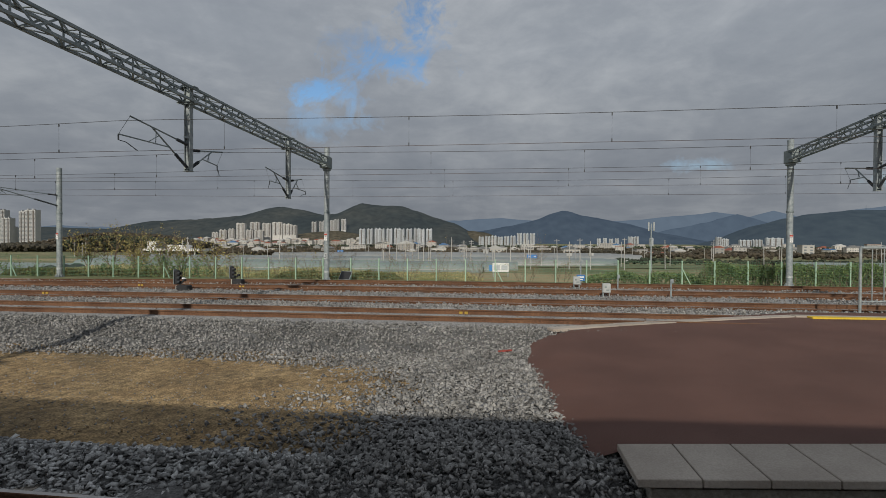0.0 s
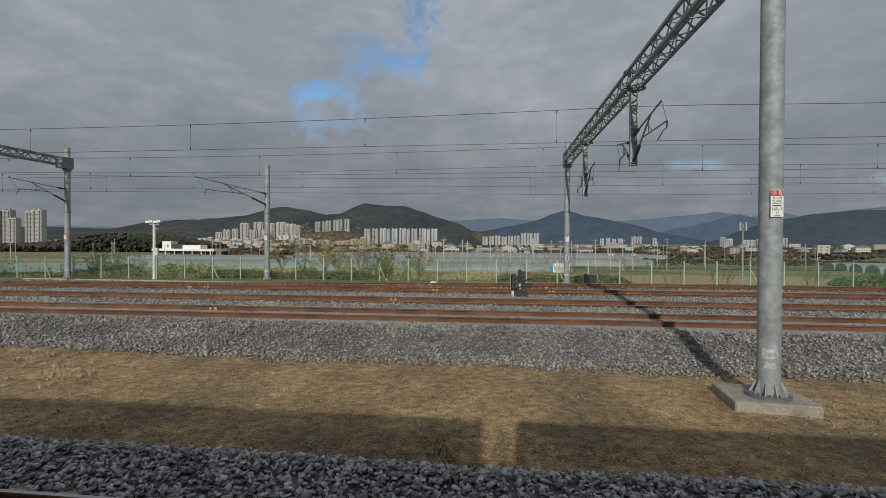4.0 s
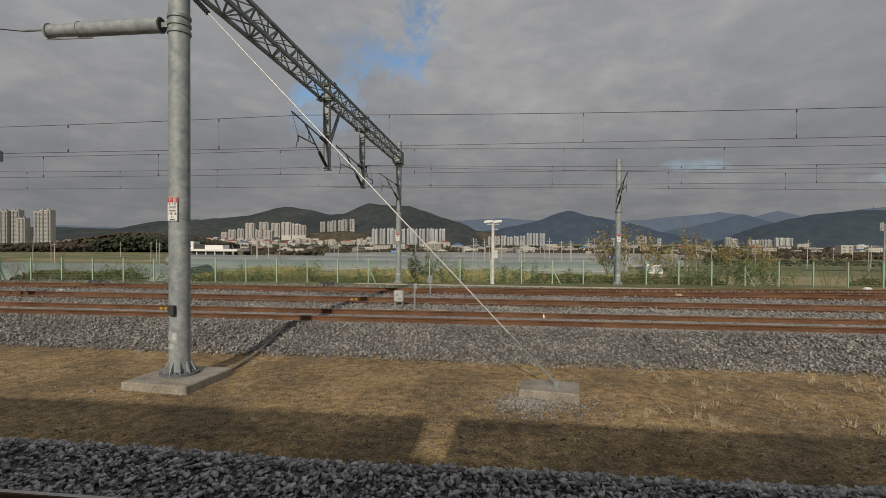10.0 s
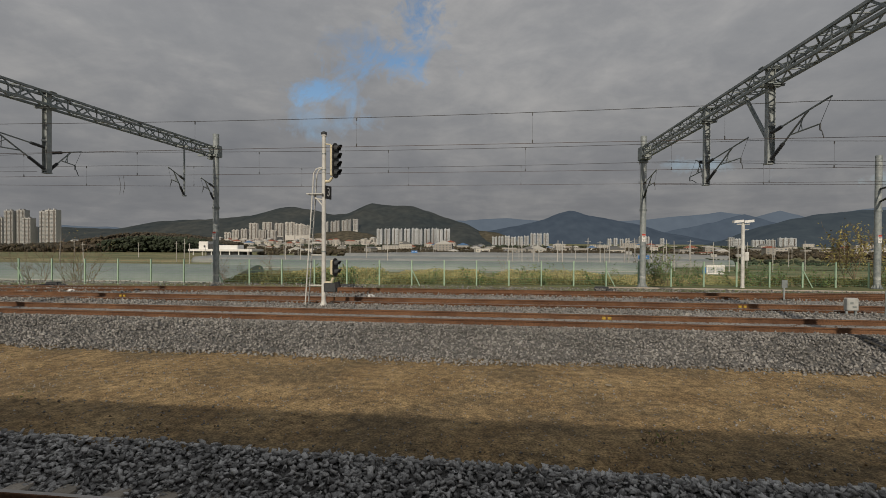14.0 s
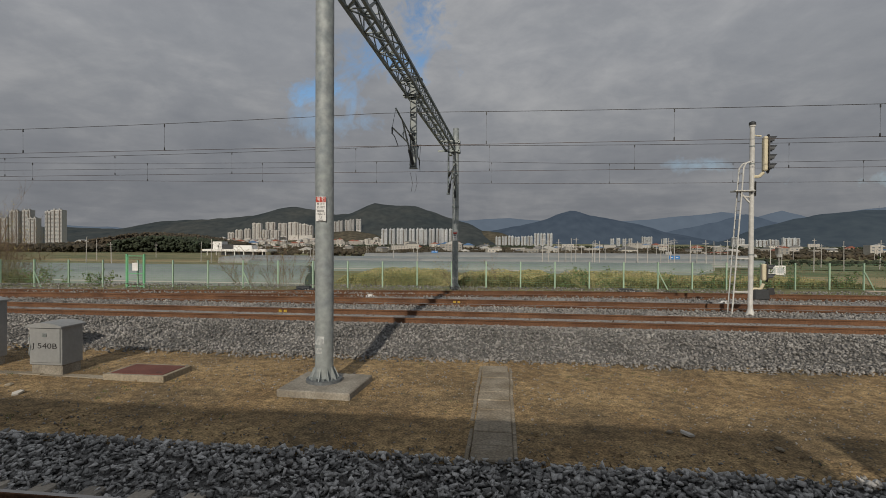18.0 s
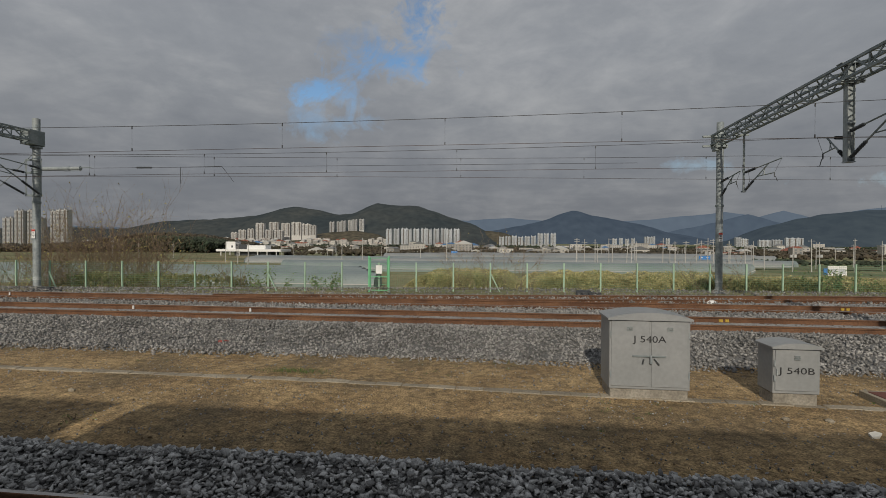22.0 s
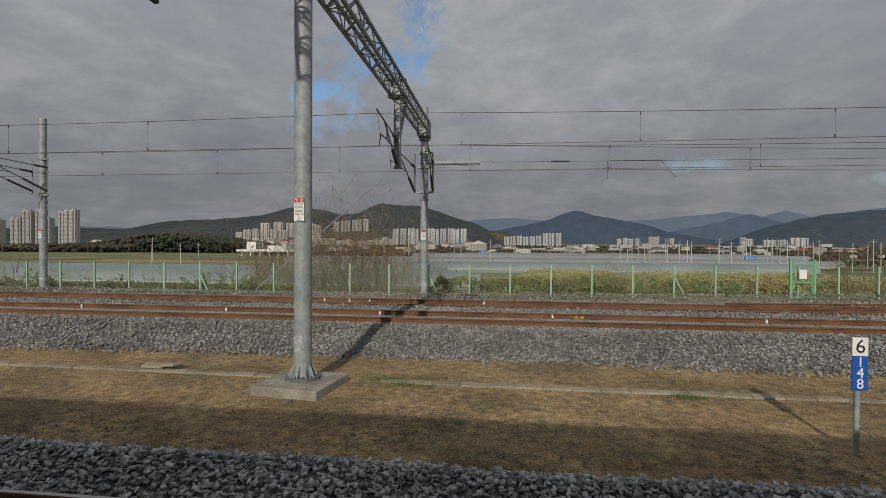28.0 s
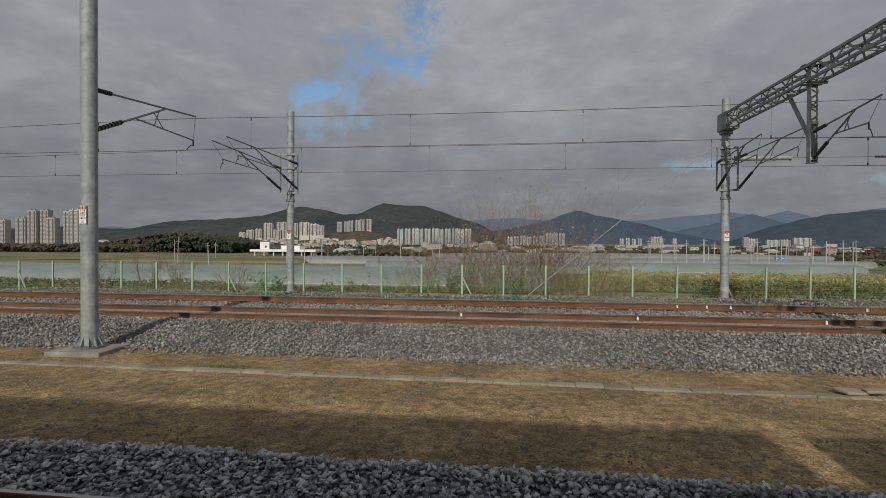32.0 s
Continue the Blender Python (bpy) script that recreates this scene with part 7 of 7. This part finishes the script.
M_leaf_r = mat("olive row leaves", (0.28, 0.268, 0.108), 0.85, per_island=0.3, col2=(0.40, 0.345, 0.17), blot=0.15, grain=0.3, grain_scale=0.5)
bank(-97.5, -76.0, 86, 108, -6.2, 3.6, 24000, M_leaf_r, "long olive-green row of tall leafy plants", 31, 0.19)
bank(-76.5, -54.5, 86, 108, -6.2, 3.4, 24000, M_leaf_r, "long olive-green row of tall leafy plants", 32, 0.19)
bank(-55.0, -29.0, 88, 112, -6.2, 3.1, 22000, M_leaf_r, "overgrown olive and straw-coloured bank of weeds", 33, 0.2)
bank(-30.0, -4.0, 90, 112, -6.2, 2.6, 16000, M_leaf_r, "overgrown straw-coloured bank of weeds", 43, 0.2)
hedge(-69.5, -62.0, 1.5, 0.8, 4500, M_leaf_o, "low olive-green weeds behind the fence", 34)
hedge(12.5, 38.0, 0.7, 1.75, 42000, M_leaf_g, "dense dark green climbers covering the fence", 35, 0.07)
hedge(5.5, 12.8, 1.3, 0.95, 4500, M_leaf_g, "low green weeds behind the fence", 36)
hedge(-36.5, -24.0, 1.2, 0.75, 6500, M_leaf_o, "low olive-green weeds behind the fence", 37)
hedge(-16.0, -7.0, 1.4, 0.7, 4500, M_leaf_o, "low olive-green weeds behind the fence", 38)
hedge(-60.0, -44.5, 1.4, 0.5, 3600, M_leaf_o, "low olive-green weeds behind the fence", 39)
hedge(-104.0, -94.0, 1.2, 1.1, 3200, M_leaf_o, "tangled olive undergrowth behind the fence", 42)
hedge(-126.0, -110.5, 1.4, 0.45, 2800, M_leaf_o, "low olive-green weeds behind the fence", 40)
hedge(-146.0, -127.0, 1.3, 0.7, 3600, M_leaf_o, "olive-brown brambles behind the fence", 41)
# ---- dry grass and weeds on the dirt ----
def tufts(name, count, seed, place, h, material, label, lean_most=0.9):
    r_ = np.random.default_rng(seed)
    c = place(r_, count)
    n = len(c)
    a = r_.uniform(0, 2 * math.pi, n)
    lean = r_.uniform(0.1 if lean_most < 1 else 0.4 if lean_most < 2.5 else 1.2, lean_most, n)[:, None] * np.stack([np.cos(a), np.sin(a), np.zeros(n)], 1)
    side = np.stack([-np.sin(a), np.cos(a), np.zeros(n)], 1)
    k = (h * (0.5 + r_.random(n)))[:, None]
    wd = 0.004 + 0.04 * h
    up = np.array([0, 0, 1.0])
    v = np.stack([c - side * wd, c + side * wd, c + (lean + up) * k], 1).reshape(-1, 3)
    f = (np.arange(n)[:, None] * 3 + np.arange(3)[None])
    me = bpy.data.meshes.new(name)
    me.from_pydata(v.tolist(), [], f.tolist())
    me.materials.append(material)
    return tagged(new(name, me), label, "grass", kind="stuff")


def patchy(x0, x1, y0, y1, f, thr, clump=7):
    def place(r_, n):
        cx, cy = r_.uniform(x0, x1, n // clump), r_.uniform(y0, y1, n // clump)
        keep = np.array([noise.noise((a * f, b * f * 1.5, 2.0)) > thr for a, b in zip(cx, cy)])
        cx, cy = np.repeat(cx[keep], clump), np.repeat(cy[keep], clump)
        m = len(cx)
        cx, cy = cx + r_.normal(0, 0.035, m), cy + r_.normal(0, 0.035, m)
        return np.stack([cx, cy, np.full(m, 0.0)], 1)
    return place


M_straw_g = mat("dry grass", (0.36, 0.28, 0.15), 0.9, per_island=0.35)
M_pale_g = mat("bleached grass", (0.46, 0.38, 0.25), 0.9, per_island=0.3)
M_weed = mat("green weed", (0.10, 0.14, 0.04), 0.9, per_island=0.4)
tufts("straw_litter", 27000, 3, patchy(-128, -2, 5.9, 10.7, 0.5, -0.12, 4), 0.022, M_straw_g, "short pale straw litter lying on the dirt", 4.0)
tufts("dry_grass_tall", 9000, 4, patchy(-36, -23, 6.5, 10.2, 0.6, -0.05, 30), 0.085, M_pale_g, "pale dry grass tufts on sunlit dirt", 2.1)
tufts("weeds", 8000, 5, patchy(-128, -60, 6.0, 10.7, 0.35, 0.18, 10), 0.03, M_weed, "low green weeds on the dirt")
tufts("weeds_edge", 7000, 6, patchy(-128, -70, 9.0, 10.8, 0.5, -0.05, 8), 0.035, M_straw_g, "dry weeds along the foot of the ballast")


def weed_patch(cx, cy, rx, ry, n, seed):
    def place(r_, k):
        return np.stack([cx + r_.normal(0, rx, k), cy + r_.normal(0, ry, k), np.zeros(k)], 1)
    tufts("weed_patch", n, seed, place, 0.05, M_weed, "small patch of bright green weeds by the trough")


for k, (wx, wy, rx) in enumerate(((-102.35, 9.05, 0.3), (-101.9, 8.75, 0.25), (-97.0, 8.75, 0.16), (-44.75, 8.2, 0.08), (-119.0, 9.5, 0.4), (-84.2, 9.4, 0.35))):
    weed_patch(wx, wy, rx, 0.1, 420, 60 + k)


def put_grit(r_, n):
    x, y = r_.uniform(-128, 0, n), r_.uniform(5.9, 10.8, n)
    return np.stack([x, y, r_.uniform(-0.006, 0.008, n)], 1)


def put_anchor(rng, n):
    a, r = rng.uniform(0, 2 * np.pi, n), np.abs(rng.normal(0.0, 0.5, n))
    return np.stack([-37.55 + 1.15 * r * np.cos(a), 8.05 + 0.9 * r * np.sin(a), 0.008 + 0 * r], 1)


stones("anchor_gravel", 1500, 21, put_anchor, 0.021, M_stone, "small pale gravel spilled round the anchor block")
stones("grit", 24000, 11, put_grit, 0.018, M_stone, "scattered small stones on the dirt")
M_clod = mat("dirt clod", (0.23, 0.16, 0.09), 0.95, per_island=0.5)
stones("dirt_clods", 6500, 12, put_grit, 0.021, M_clod, "small clods of brown dirt")
weed_spots = ((-16.2, 5.95, 0.32), (-50.5, 6.6, 0.28), (-97.2, 8.9, 0.2), (-86.2, 6.4, 0.22))
for i, (x, y, h) in enumerate(weed_spots):
    shrub(x, y, 0.0, h, h, 6, 60, M_leaf_o, "small dry weed growing at the gravel edge", "weed", 900 + i, False, 0.03, "weed")


# ---- the train that carries the camera: it stands behind the view and throws its shadow on the dirt ----
def train():
    M_car = mat("train side paint", (0.55, 0.55, 0.56), 0.35, grain=0.03, grain_scale=3)
    for i in range(10):
        x0 = -39.1 + (i - 6) * 23.5
        t = thing("train_car", (x0 + 11.5, -1.65, 0), "pale passenger train car with a rounded roof", "train car", "train cars")
        prof = [(-1.45, -0.25 + 0.75), (1.45, 0.5), (1.45, 3.2), (1.35, 3.7), (0.95, 4.03), (0, 4.15), (-0.95, 4.03), (-1.35, 3.7), (-1.45, 3.2)]
        part("body", Shape().prism(prof, "x", -11.5, 11.5), M_car, t)
        s = Shape()
        for k in range(5):
            w = 0.92 if k % 2 else 0.86
            s.box(11.5 + 0.1 * k, 11.6 + 0.1 * k, -w, w, 0.7, 3.34 + 0.5 * (w - 0.86))
        part("gangway", s, M_dark, t, "dark folded gangway bellows")
        for dx in (-7.5, 7.5):
            part("bogie", Shape().box(dx - 1.6, dx + 1.6, -1.1, 1.1, -0.05, 0.5, 0.05), M_dark, t)
        for k in range(7):
            part("window", Shape().box(-9.5 + k * 2.9, -7.6 + k * 2.9, 1.445, 1.462, 1.9, 2.75), M_glass, t)


train()
